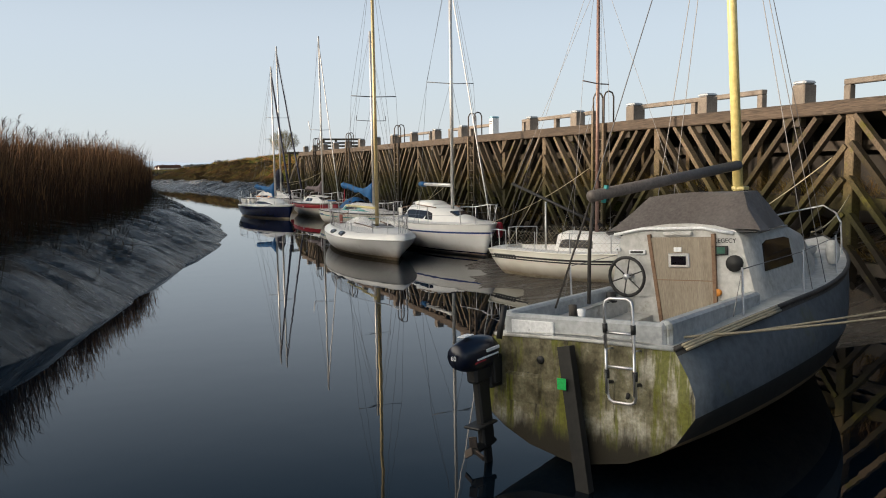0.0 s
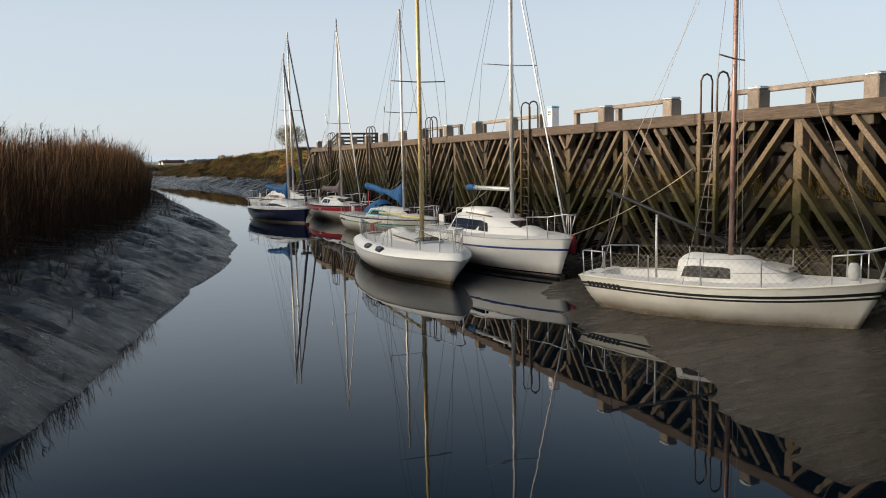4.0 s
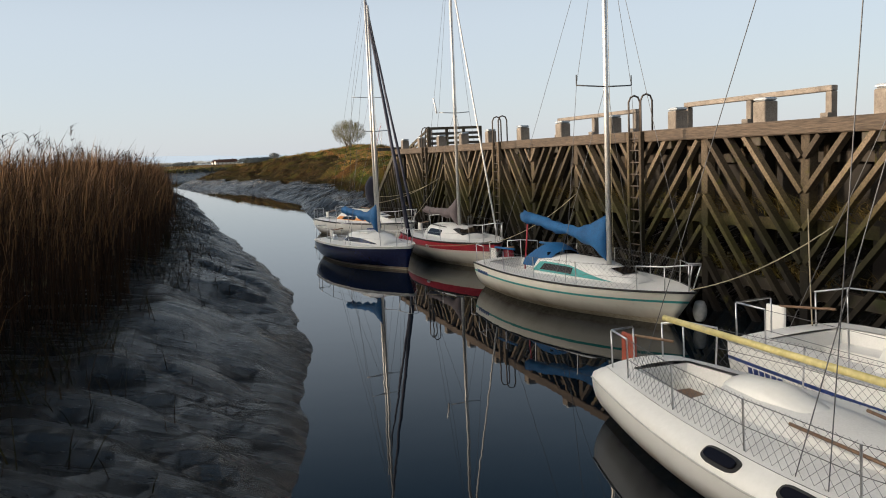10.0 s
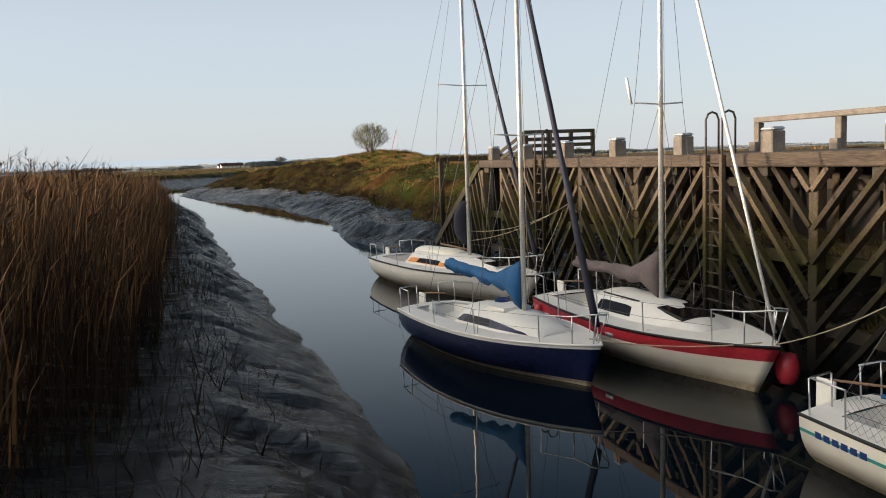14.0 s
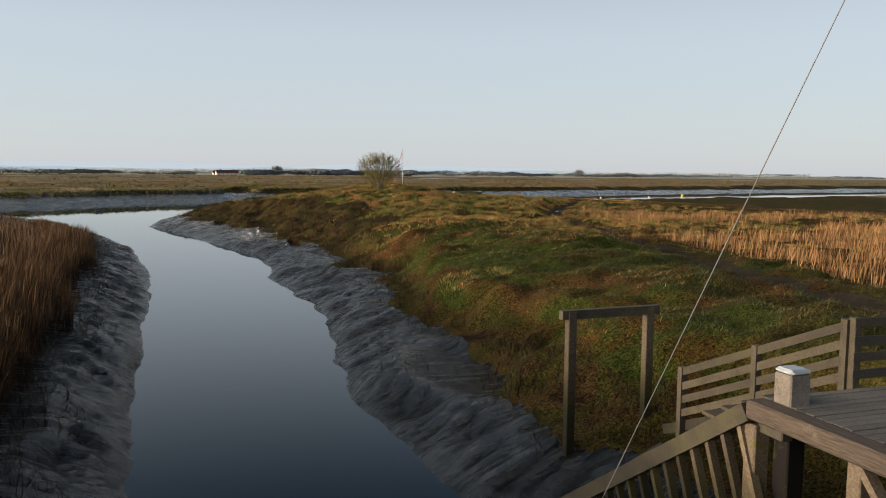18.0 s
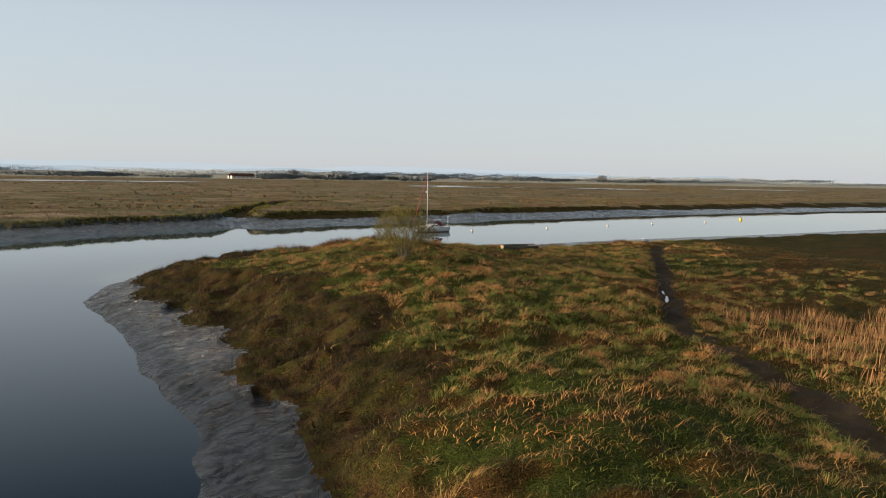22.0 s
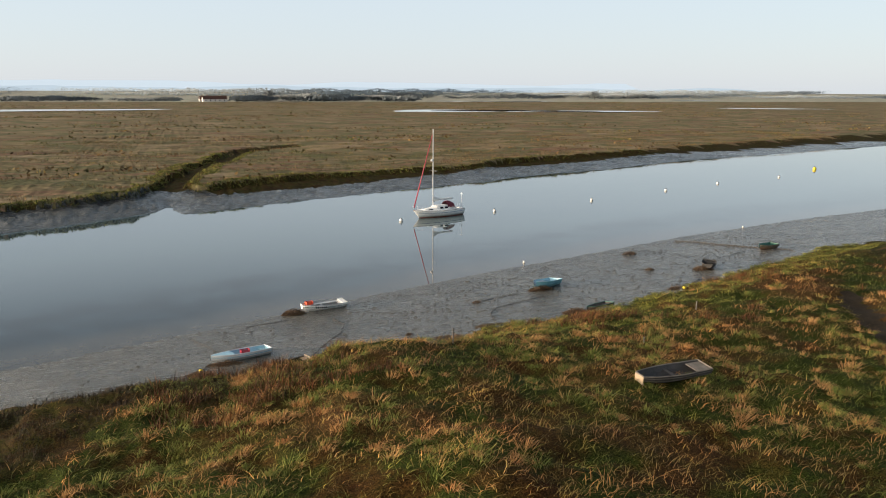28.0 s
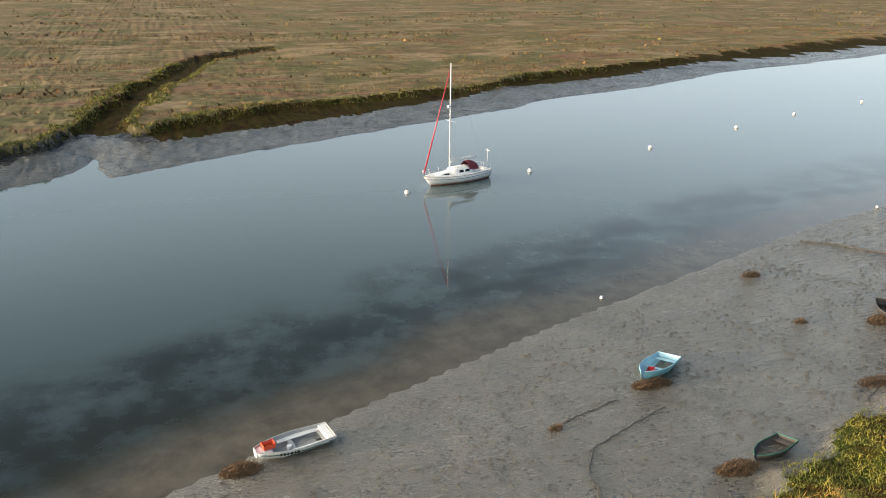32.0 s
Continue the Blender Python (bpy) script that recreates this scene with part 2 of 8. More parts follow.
def mossy(name):
    """Stained gelcoat: pale patches, green and black runs down it, dark slime along its foot."""
    m, n, l, b = mat(name, 0.7, 0.0, 0.35)
    c = coords(n)
    sep = n.new("ShaderNodeSeparateXYZ")
    l.new(c, sep.inputs[0])
    pale = ramp(n, l, noise_tex(n, l, c, 1.6, 5, 0.65), [(0.38, (0.045, 0.038, 0.018)), (0.50, (0.17, 0.155, 0.095)), (0.60, (0.42, 0.40, 0.33))])
    run = noise_tex(n, l, c, 2.4, 5, 0.7, (1.6, 1.6, 0.22))
    col = blend(n, l, ramp(n, l, run, [(0.49, (0, 0, 0)), (0.57, (0.9, 0.9, 0.9))]), pale, (0.115, 0.122, 0.010))
    drip = noise_tex(n, l, c, 5.5, 4, 0.7, (2.2, 2.2, 0.16))
    col = blend(n, l, ramp(n, l, drip, [(0.55, (0, 0, 0)), (0.70, (0.9, 0.9, 0.9))]), col, (0.022, 0.018, 0.009))
    fine = noise_tex(n, l, c, 26, 4, 0.65)
    col = blend(n, l, 0.5, col, ramp(n, l, fine, [(0.3, (0.4, 0.4, 0.36)), (0.7, (1.4, 1.4, 1.35))]), "MULTIPLY")
    foot = n.new("ShaderNodeMath")
    foot.operation = "MULTIPLY_ADD"
    foot.inputs[1].default_value = 0.55
    l.new(run, foot.inputs[0]), l.new(sep.outputs["Z"], foot.inputs[2])
    col = blend(n, l, ramp(n, l, foot.outputs[0], [(0.26, (1, 1, 1)), (0.50, (0, 0, 0))]), col, (0.016, 0.013, 0.007))
    l.new(col, b.inputs["Base Color"])
    bump(n, l, b, fine, 0.4, 0.006)
    return m


M["moss"] = mossy("mossy_transom")
M["old_coaming"] = two_tone("dull_white_coaming", (0.27, 0.29, 0.30), (0.44, 0.46, 0.47), 1.4, 0.5, fine=14, bstr=0.1, grime=((0.15, 0.15, 0.10), 2.4, 0.60))
M["old_white"] = two_tone("dirty_white_gelcoat", (0.36, 0.36, 0.34), (0.56, 0.56, 0.54), 1.1, 0.5, fine=12, bstr=0.08, grime=((0.22, 0.21, 0.16), 2.4, 0.58))
M["ply"] = two_tone("weathered_plywood_door", (0.20, 0.165, 0.12), (0.33, 0.285, 0.22), 1.5, 0.75, fine=18, stretch=(5, 5, 0.6))
M["wood_strip"] = two_tone("brown_teak", (0.12, 0.065, 0.035), (0.24, 0.145, 0.085), 2, 0.6, fine=30)
M["rope"] = two_tone("old_rope", (0.28, 0.24, 0.16), (0.46, 0.40, 0.28), 12, 0.9)
M["dark_rope"] = two_tone("wet_dark_rope", (0.03, 0.026, 0.022), (0.08, 0.07, 0.06), 12, 0.9)
M["wire"] = simple("rigging_wire", (0.13, 0.13, 0.135), 0.5, 0.3)
M["motor"] = simple("dark_blue_motor_cowl", (0.006, 0.009, 0.022), 0.3)
M["green"] = simple("green_plate", (0.02, 0.42, 0.09), 0.5)
M["white_box"] = two_tone("white_plastic", (0.66, 0.68, 0.7), (0.8, 0.82, 0.83), 3, 0.45)
M["light_blue"] = two_tone("pale_blue_paint", (0.24, 0.46, 0.58), (0.42, 0.62, 0.70), 2.2, 0.5, grime=((0.5, 0.5, 0.46), 4, 0.64))
M["dinghy_green"] = two_tone("dark_green_paint", (0.012, 0.07, 0.05), (0.03, 0.13, 0.085), 2.5, 0.5)
M["dinghy_dark"] = two_tone("dark_tarred_boards", (0.025, 0.022, 0.02), (0.07, 0.062, 0.055), 2.5, 0.6, grime=((0.16, 0.14, 0.11), 5, 0.64))
M["buoy_white"] = simple("white_buoy", (0.72, 0.70, 0.66), 0.45)
M["buoy_yellow"] = simple("yellow_buoy", (0.75, 0.55, 0.03), 0.45)
M["straw"] = two_tone("tangled_straw", (0.06, 0.034, 0.016), (0.24, 0.145, 0.07), 3.0, 0.9)


def mud_material(name, dark, light, wet, spec, prints=0.0, relief=0.5):
    m, n, l, b = mat(name, 0.4, 0.0, spec)
    c = coords(n)
    big = noise_tex(n, l, c, 0.16, 6, 0.6)
    rip = noise_tex(n, l, c, 1.3, 8, 0.66, (0.42, 2.4, 1.0))
    fine = noise_tex(n, l, c, 6.0, 8, 0.7, (0.32, 2.4, 1.0))
    col = ramp(n, l, big, [(0.3, dark), (0.7, light)])
    col = blend(n, l, 0.4, col, ramp(n, l, fine, [(0.3, tuple(v * 0.6 for v in dark)), (0.7, light)]))
    l.new(col, b.inputs["Base Color"])
    rg = n.new("ShaderNodeMapRange")
    rg.inputs[1].default_value, rg.inputs[2].default_value = 0.35, 0.65
    rg.inputs[3].default_value, rg.inputs[4].default_value = wet, wet + 0.3
    l.new(rip, rg.inputs[0])
    l.new(rg.outputs[0], b.inputs["Roughness"])
    h = n.new("ShaderNodeMath")
    h.operation = "MULTIPLY_ADD"
    h.inputs[1].default_value = 0.75
    l.new(fine, h.inputs[0]), l.new(rip, h.inputs[2])
    top = h.outputs[0]
    if prints:   # footprints and small pits, in trodden patches
        vo = n.new("ShaderNodeTexVoronoi")
        vo.inputs["Scale"].default_value = 2.2
        mp = n.new("ShaderNodeMapping")
        mp.inputs["Scale"].default_value = (1.0, 1.7, 0.01)
        mp.inputs["Rotation"].default_value = (0, 0, 0.5)
        l.new(c, mp.inputs[0]), l.new(mp.outputs[0], vo.inputs["Vector"])
        pit = ramp(n, l, vo.outputs["Distance"], [(0.18, (1, 1, 1)), (0.31, (0, 0, 0))])
        where = ramp(n, l, noise_tex(n, l, c, 0.14, 4, 0.6), [(0.43, (0, 0, 0)), (0.52, (1, 1, 1))])
        pw = n.new("ShaderNodeMath")
        pw.operation = "MULTIPLY"
        l.new(pit, pw.inputs[0]), l.new(where, pw.inputs[1])
        sb = n.new("ShaderNodeMath")
        sb.operation = "MULTIPLY_ADD"
        sb.inputs[1].default_value = -prints
        l.new(pw.outputs[0], sb.inputs[0]), l.new(top, sb.inputs[2])
        top = sb.outputs[0]
        dk = blend(n, l, pw.outputs[0], col, tuple(v * 0.45 for v in dark))
        l.new(dk, b.inputs["Base Color"])
    bump(n, l, b, top, 1.0, relief)
    return m


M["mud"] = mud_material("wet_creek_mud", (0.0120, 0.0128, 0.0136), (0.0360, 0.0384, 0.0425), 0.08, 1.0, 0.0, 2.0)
M["clod"] = two_tone("mud_clod", (0.075, 0.066, 0.050), (0.13, 0.116, 0.092), 3.0, 0.5, fine=20)
M["berth_mud"] = mud_material("brown_berth_mud", (0.050, 0.039, 0.027), (0.095, 0.076, 0.054), 0.08, 0.7, 0.0, 0.30)
M["mudflat"] = mud_material("wet_mudflat", (0.0845, 0.0762, 0.0578), (0.1542, 0.1417, 0.1130), 0.04, 0.9, 0.5, 0.11)


def turf_material(name, stops, scale, fine, stretch=None, swathe=None):
    m, n, l, b = mat(name, 0.95, 0.0, 0.05)
    c = coords(n)
    big = noise_tex(n, l, c, scale, 6, 0.62, stretch)
    sm = noise_tex(n, l, c, fine, 5, 0.7, stretch)
    col = ramp(n, l, big, stops)
    if swathe:
        col = blend(n, l, ramp(n, l, noise_tex(n, l, c, 0.055, 4, 0.6), [(0.52, (0, 0, 0)), (0.60, (1, 1, 1))]), col, swathe)
    col = blend(n, l, 0.6, col, ramp(n, l, sm, [(0.3, (0.25, 0.22, 0.2)), (0.7, (1.5, 1.4, 1.2))]), "MULTIPLY")
    if fine > 1:   # matted stalks, too fine to stand as blades
        mat_ = noise_tex(n, l, c, 13.0, 6, 0.78)
        col = blend(n, l, 1.0, col, ramp(n, l, mat_, [(0.38, (0.16, 0.16, 0.15)), (0.50, (0.9, 0.9, 0.85)), (0.62, (2.3, 2.1, 1.7))]), "MULTIPLY")
        sm = blend(n, l, 0.35, sm, mat_)
    l.new(col, b.inputs["Base Color"])
    bump(n, l, b, sm, 0.9, 0.12)
    return m


GREEN_STOPS = [(0.28, (0.048, 0.022, 0.008)), (0.42, (0.046, 0.031, 0.009)), (0.50, (0.030, 0.041, 0.008)), (0.62, (0.035, 0.046, 0.010)), (0.70, (0.072, 0.045, 0.016))]
M["turf"] = turf_material("rough_grass_ground", GREEN_STOPS, 0.30, 2.6, swathe=(0.0680, 0.0368, 0.0152))
M["marsh"] = turf_material("brown_saltmarsh", [(0.3, (0.1024, 0.0670, 0.0422)), (0.42, (0.2162, 0.1401, 0.0915)), (0.48, (0.1251, 0.1156, 0.0592)), (0.56, (0.2275, 0.1765, 0.1056)), (0.70, (0.2957, 0.2253, 0.1547))], 0.075, 0.55, (0.5, 1.6, 1), swathe=(0.1251, 0.1193, 0.0619))
# far fields: the pale haze of distance is mixed into the base colour
M["fields"] = turf_material("far_fields_haze_tint", [(0.35, (0.28, 0.31, 0.25)), (0.5, (0.36, 0.34, 0.29)), (0.65, (0.30, 0.33, 0.27))], 0.004, 0.05)
M["weed_ground"] = turf_material("dark_weedy_ground", [(0.35, (0.0182, 0.0114, 0.0061)), (0.46, (0.0524, 0.0342, 0.0133)), (0.54, (0.0410, 0.0399, 0.0102)), (0.68, (0.0251, 0.0160, 0.0082))], 0.6, 3.0)
M["meadow"] = turf_material("brown_meadow_ground", [(0.32, (0.0638, 0.0340, 0.0136)), (0.45, (0.0510, 0.0391, 0.0127)), (0.55, (0.0340, 0.0374, 0.0102)), (0.66, (0.0892, 0.0510, 0.0204))], 0.10, 1.6, (0.5, 1.3, 1))
M["path"] = two_tone("trodden_mud_path", (0.020, 0.015, 0.010), (0.046, 0.033, 0.020), 0.9, 0.95, fine=6, bstr=0.6, bdist=0.05, spec=0.1)


def blade_material(name, stops, scale, clump=0.0, vary=0.75, swathe=None):
    m, n, l, b = mat(name, 0.75, 0.0, 0.2)
    c = coords(n)
    col = ramp(n, l, noise_tex(n, l, c, scale, 5, 0.62), stops)
    if swathe:
        col = blend(n, l, ramp(n, l, noise_tex(n, l, c, 0.055, 4, 0.6), [(0.50, (0, 0, 0)), (0.60, (0.6, 0.6, 0.6))]), col, swathe)
    g = n.new("ShaderNodeNewGeometry")
    col = blend(n, l, vary, col, ramp(n, l, g.outputs["Random Per Island"], [(0, (0.45, 0.42, 0.38)), (1, (1.6, 1.5, 1.3))]), "MULTIPLY")
    if clump:   # tufts of darker and paler growth
        tf = ramp(n, l, noise_tex(n, l, c, clump, 3, 0.6), [(0.34, (0.38, 0.42, 0.36)), (0.5, (0.9, 0.9, 0.9)), (0.66, (1.75, 1.6, 1.35))])
        col = blend(n, l, 1.0, col, tf, "MULTIPLY")
    l.new(col, b.inputs["Base Color"])
    return m


# shade low in the bed is in the dark reed, sunlit tops in the leaf
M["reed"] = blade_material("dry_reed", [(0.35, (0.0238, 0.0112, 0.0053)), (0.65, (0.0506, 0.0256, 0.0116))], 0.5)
M["reed_leaf"] = blade_material("blond_reed_leaf_sunlit", [(0.35, (0.1056, 0.0523, 0.0204)), (0.65, (0.1654, 0.0939, 0.0396))], 0.6, vary=0.5)
M["reed_pale"] = blade_material("pale_dry_reed", [(0.35, (0.204, 0.111, 0.047)), (0.65, (0.306, 0.178, 0.081))], 0.5)
M["grass"] = blade_material("grass_blades", [(0.28, (0.2612, 0.1191, 0.0356)), (0.36, (0.2063, 0.1471, 0.0396)), (0.42, (0.1540, 0.1568, 0.0317)), (0.57, (0.1348, 0.1652, 0.0317)), (0.62, (0.2888, 0.1749, 0.0581)), (0.72, (0.3713, 0.2380, 0.0871))], 0.30, 0.7, swathe=(0.3162, 0.1540, 0.0475), vary=0.4)
# darker copy of the grass: shade of the lower bank put into colour
M["bank_grass"] = blade_material("shade_dulled_bank_grass", [(0.28, (0.090, 0.044, 0.018)), (0.40, (0.062, 0.056, 0.018)), (0.50, (0.046, 0.058, 0.014)), (0.60, (0.060, 0.062, 0.018)), (0.70, (0.110, 0.070, 0.030))], 0.55, 1.1, vary=0.5)
M["tan_grass"] = blade_material("matted_tan_grass", [(0.32, (0.2875, 0.1313, 0.0420)), (0.45, (0.3750, 0.2063, 0.0744)), (0.54, (0.2125, 0.1625, 0.0456)), (0.66, (0.4125, 0.2500, 0.1020))], 0.45, 0.5, vary=0.4)
M["meadow_grass"] = blade_material("brown_meadow_grass", [(0.32, (0.1229, 0.0549, 0.0181)), (0.43, (0.1053, 0.0618, 0.0194)), (0.50, (0.0632, 0.0632, 0.0155)), (0.57, (0.1334, 0.0686, 0.0233)), (0.68, (0.1685, 0.0961, 0.0355))], 0.16, 0.6)
M["sea_grass"] = blade_material("brown_marsh_weed", [(0.33, (0.0112, 0.0058, 0.0027)), (0.44, (0.0292, 0.0147, 0.0054)), (0.50, (0.0224, 0.0228, 0.0054)), (0.58, (0.0378, 0.0211, 0.0067)), (0.68, (0.0120, 0.0073, 0.0034))], 0.7, 0.9, vary=0.5)
M["twig"] = blade_material("bare_twigs", [(0.35, (0.10, 0.085, 0.03)), (0.65, (0.17, 0.14, 0.05))], 0.8)
M["edge_timber"] = two_tone("worn_edge_beam", (0.026, 0.019, 0.014), (0.120, 0.088, 0.062), 1.6, 0.85, fine=16, bstr=0.8, bdist=0.02, stretch=(3, 0.22, 3), grain=0.6, grime=((0.20, 0.17, 0.13), 2.6, 0.62), rnd=0.3)
M["moss_weed"] = blade_material("dry_weed_and_moss", [(0.35, (0.12, 0.075, 0.025)), (0.65, (0.12, 0.11, 0.025))], 0.9)
M["bark"] = two_tone("willow_bark", (0.05, 0.042, 0.03), (0.12, 0.10, 0.07), 4, 0.9)
M["bush_leaf"] = blade_material("young_leaf", [(0.35, (0.1050, 0.1015, 0.0210)), (0.65, (0.1610, 0.1470, 0.0350))], 0.8)
# far trees: blue-grey haze is put into their colour, paler farther off
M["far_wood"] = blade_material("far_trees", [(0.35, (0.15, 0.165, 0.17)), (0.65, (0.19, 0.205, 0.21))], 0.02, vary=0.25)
M["farther_wood"] = blade_material("farther_trees_haze_tint", [(0.35, (0.22, 0.25, 0.27)), (0.65, (0.26, 0.29, 0.31))], 0.02, vary=0.2)
M["fresh_grass"] = blade_material("fresh_green_grass", [(0.35, (0.1000, 0.1250, 0.0228)), (0.65, (0.1700, 0.1700, 0.0384))], 0.5, 1.0)
M["wall_plaster"] = two_tone("white_render", (0.58, 0.54, 0.48), (0.68, 0.64, 0.58), 0.5, 0.8)
M["tiles"] = two_tone("red_roof_tiles", (0.12, 0.06, 0.045), (0.17, 0.085, 0.06), 0.7, 0.8)
M["tussock"] = blade_material("bleached_tussock", [(0.30, (0.3780, 0.1680, 0.0554)), (0.45, (0.4900, 0.2869, 0.1122)), (0.50, (0.1400, 0.1764, 0.0317)), (0.58, (0.2100, 0.2100, 0.0475)), (0.63, (0.4620, 0.2520, 0.0924))], 0.45, vary=0.4)
M["dock"] = blade_material("rusty_dead_dock", [(0.35, (0.060, 0.026, 0.012)), (0.5, (0.105, 0.046, 0.018)), (0.65, (0.075, 0.050, 0.018))], 0.5, 0.9)
M["marsh_grass"] = blade_material("saltmarsh_grass", [(0.3, (0.0978, 0.0575, 0.0253)), (0.5, (0.1495, 0.0978, 0.0414)), (0.62, (0.0862, 0.1035, 0.0253))], 0.08, 0.3)
M["teal_faded"] = two_tone("faded_turquoise_paint", (0.10, 0.30, 0.34), (0.24, 0.48, 0.52), 2.2, 0.5, grime=((0.45, 0.42, 0.34), 4, 0.6))
M["orange_red"] = two_tone("orange_red_plastic", (0.55, 0.06, 0.02), (0.72, 0.10, 0.03), 3, 0.5)
M["moss_rail"] = two_tone("mossy_rail", (0.06, 0.09, 0.03), (0.16, 0.20, 0.07), 6, 0.8)
M["bleached_board"] = two_tone("bleached_board", (0.34, 0.24, 0.15), (0.48, 0.36, 0.24), 3, 0.8)
# backdrop haze made by emission: the hills glow pale blue
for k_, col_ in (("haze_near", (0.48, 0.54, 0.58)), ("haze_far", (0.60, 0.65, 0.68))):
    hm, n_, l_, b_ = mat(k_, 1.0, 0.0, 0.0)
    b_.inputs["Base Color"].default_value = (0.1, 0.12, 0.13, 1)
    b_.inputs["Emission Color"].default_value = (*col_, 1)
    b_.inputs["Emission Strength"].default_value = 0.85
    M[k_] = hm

wm, n_, l_, b_ = mat("tidal_water", 0.015, 0.0, 0.24)
b_.inputs["Base Color"].default_value = (0.022, 0.026, 0.026, 1)
b_.inputs["IOR"].default_value = 1.33
wc = coords(n_)
silt = noise_tex(n_, l_, wc, 0.05, 4, 0.6)
WATER_COL = ramp(n_, l_, silt, [(0.35, (0.0015, 0.0045, 0.009)), (0.7, (0.004, 0.008, 0.012))])
sil = n_.new("ShaderNodeAttribute")
sil.attribute_name = "silt"
cloud = noise_tex(n_, l_, wc, 0.22, 5, 0.65)
mix_ = n_.new("ShaderNodeMath")
mix_.operation = "MULTIPLY"
l_.new(sil.outputs["Fac"], mix_.inputs[0]), l_.new(ramp(n_, l_, cloud, [(0.38, (0.15,) * 3), (0.58, (1.0,) * 3)]), mix_.inputs[1])
riv = n_.new("ShaderNodeAttribute")
riv.attribute_name = "river"
RIVER_COL = blend(n_, l_, riv.outputs["Fac"], WATER_COL, (0.082, 0.108, 0.106))
WEEDY = blend(n_, l_, mix_.outputs[0], RIVER_COL, (0.016, 0.015, 0.006))
sho = n_.new("ShaderNodeAttribute")   # thin water over the mudflat, through which its bed shows
sho.attribute_name = "shoal"
BED = ramp(n_, l_, noise_tex(n_, l_, wc, 0.5, 5, 0.65), [(0.35, (0.066, 0.057, 0.040)), (0.65, (0.112, 0.099, 0.074))])
l_.new(blend(n_, l_, sho.outputs["Fac"], WEEDY, BED), b_.inputs["Base Color"])
rp = noise_tex(n_, l_, wc, 0.9, 3, 0.5)
gl_ = n_.new("ShaderNodeMapRange")   # creek reflections turned down to look darker; the open river keeps more
gl_.inputs[3].default_value, gl_.inputs[4].default_value = 0.47, 0.85
l_.new(riv.outputs["Fac"], gl_.inputs[0])
l_.new(gl_.outputs[0], b_.inputs["Specular IOR Level"])
bump(n_, l_, b_, rp, 0.035, 0.06)
M["water"] = wm
pm, n_, l_, b_ = mat("still_pool", 0.05, 0.0, 0.5)
b_.inputs["Base Color"].default_value = (0.10, 0.10, 0.10, 1)
M["pool"] = pm


# ---------------------------------------------------------------- mesh helpers
def part(name, bm, material, parent=None, label="", smooth=False):
    """Links a bmesh as one mesh object, under a thing or a part when one is given."""
    me = bpy.data.meshes.new(name)
    bm.to_mesh(me)
    bm.free()
    mats = material if isinstance(material, (list, tuple)) else [material]
    for k in mats:
        me.materials.append(M[k])
    if smooth:
        me.shade_smooth()
    ob = new(name, me)
    ob.parent = parent
    if label:
        ob["label"] = label
    return ob


def mesh_from(name, verts, faces, material, parent=None, idx=None, smooth=False):
    """Links plain vertex and face arrays (quads or triangles) as one mesh."""
    me = bpy.data.meshes.new(name)
    v = np.asarray(verts, dtype=np.float32)
    f = np.asarray(faces, dtype=np.int32)
    k = f.shape[1]
    me.vertices.add(len(v)), me.loops.add(f.size), me.polygons.add(len(f))
    me.vertices.foreach_set("co", v.ravel())
    me.loops.foreach_set("vertex_index", f.ravel())
    me.polygons.foreach_set("loop_start", np.arange(0, f.size, k, dtype=np.int32))
    for m_ in (material if isinstance(material, (list, tuple)) else [material]):
        me.materials.append(M[m_])
    if idx is not None:
        me.polygons.foreach_set("material_index", np.asarray(idx, dtype=np.int32))
    me.update(calc_edges=True)
    if smooth:
        me.shade_smooth()
    ob = new(name, me)
    ob.parent = parent
    return ob


def empty(name, m, label, category, group="", kind=""):
    ob = new(name)
    ob.empty_display_size = 0.2
    ob.matrix_world = m
    return tagged(ob, label, category, group, kind)


def box(bm, lo, hi, m=None, bevel=0.0):
    r = bmesh.ops.create_cube(bm, size=1.0)
    vs = r["verts"]
    for v in vs:
        v.co = Vector([lo[i] + (v.co[i] + 0.5) * (hi[i] - lo[i]) for i in range(3)])
    if bevel:
        es = list({e for v in vs for e in v.link_edges})
        g = bmesh.ops.bevel(bm, geom=es, offset=bevel, segments=1, affect="EDGES")
        vs = list({v for f in g["faces"] for v in f.verts} | {v for v in vs if v.is_valid})
    if m is not None:
        for v in vs:
            v.co = m @ v.co
    return vs


def tube(bm, pts, r, n=6, r2=None, cap=True):
    """A tube of radius r (tapering to r2) along a polyline."""
    pts = [Vector(p) for p in pts]
    rings = []
    for i, p in enumerate(pts):
        d = (pts[min(i + 1, len(pts) - 1)] - pts[max(i - 1, 0)]).normalized()
        a = d.orthogonal().normalized() if i == 0 else (rings_a - d * rings_a.dot(d)).normalized()
        rings_a = a
        b = d.cross(a)
        rr = r if r2 is None else r + (r2 - r) * i / max(1, len(pts) - 1)
        rings.append([bm.verts.new(p + (a * math.cos(2 * math.pi * k / n) + b * math.sin(2 * math.pi * k / n)) * rr) for k in range(n)])
    for u, w in zip(rings, rings[1:]):
        for k in range(n):
            bm.faces.new((u[k], u[(k + 1) % n], w[(k + 1) % n], w[k]))
    if cap:
        bm.faces.new(rings[0][::-1]), bm.faces.new(rings[-1])
    return rings


def tube_part(name, pts, r, material, parent, n=6, r2=None, label=""):
    bm = bmesh.new()
    tube(bm, pts, r, n, r2)
    return part(name, bm, material, parent, label, smooth=n > 5)


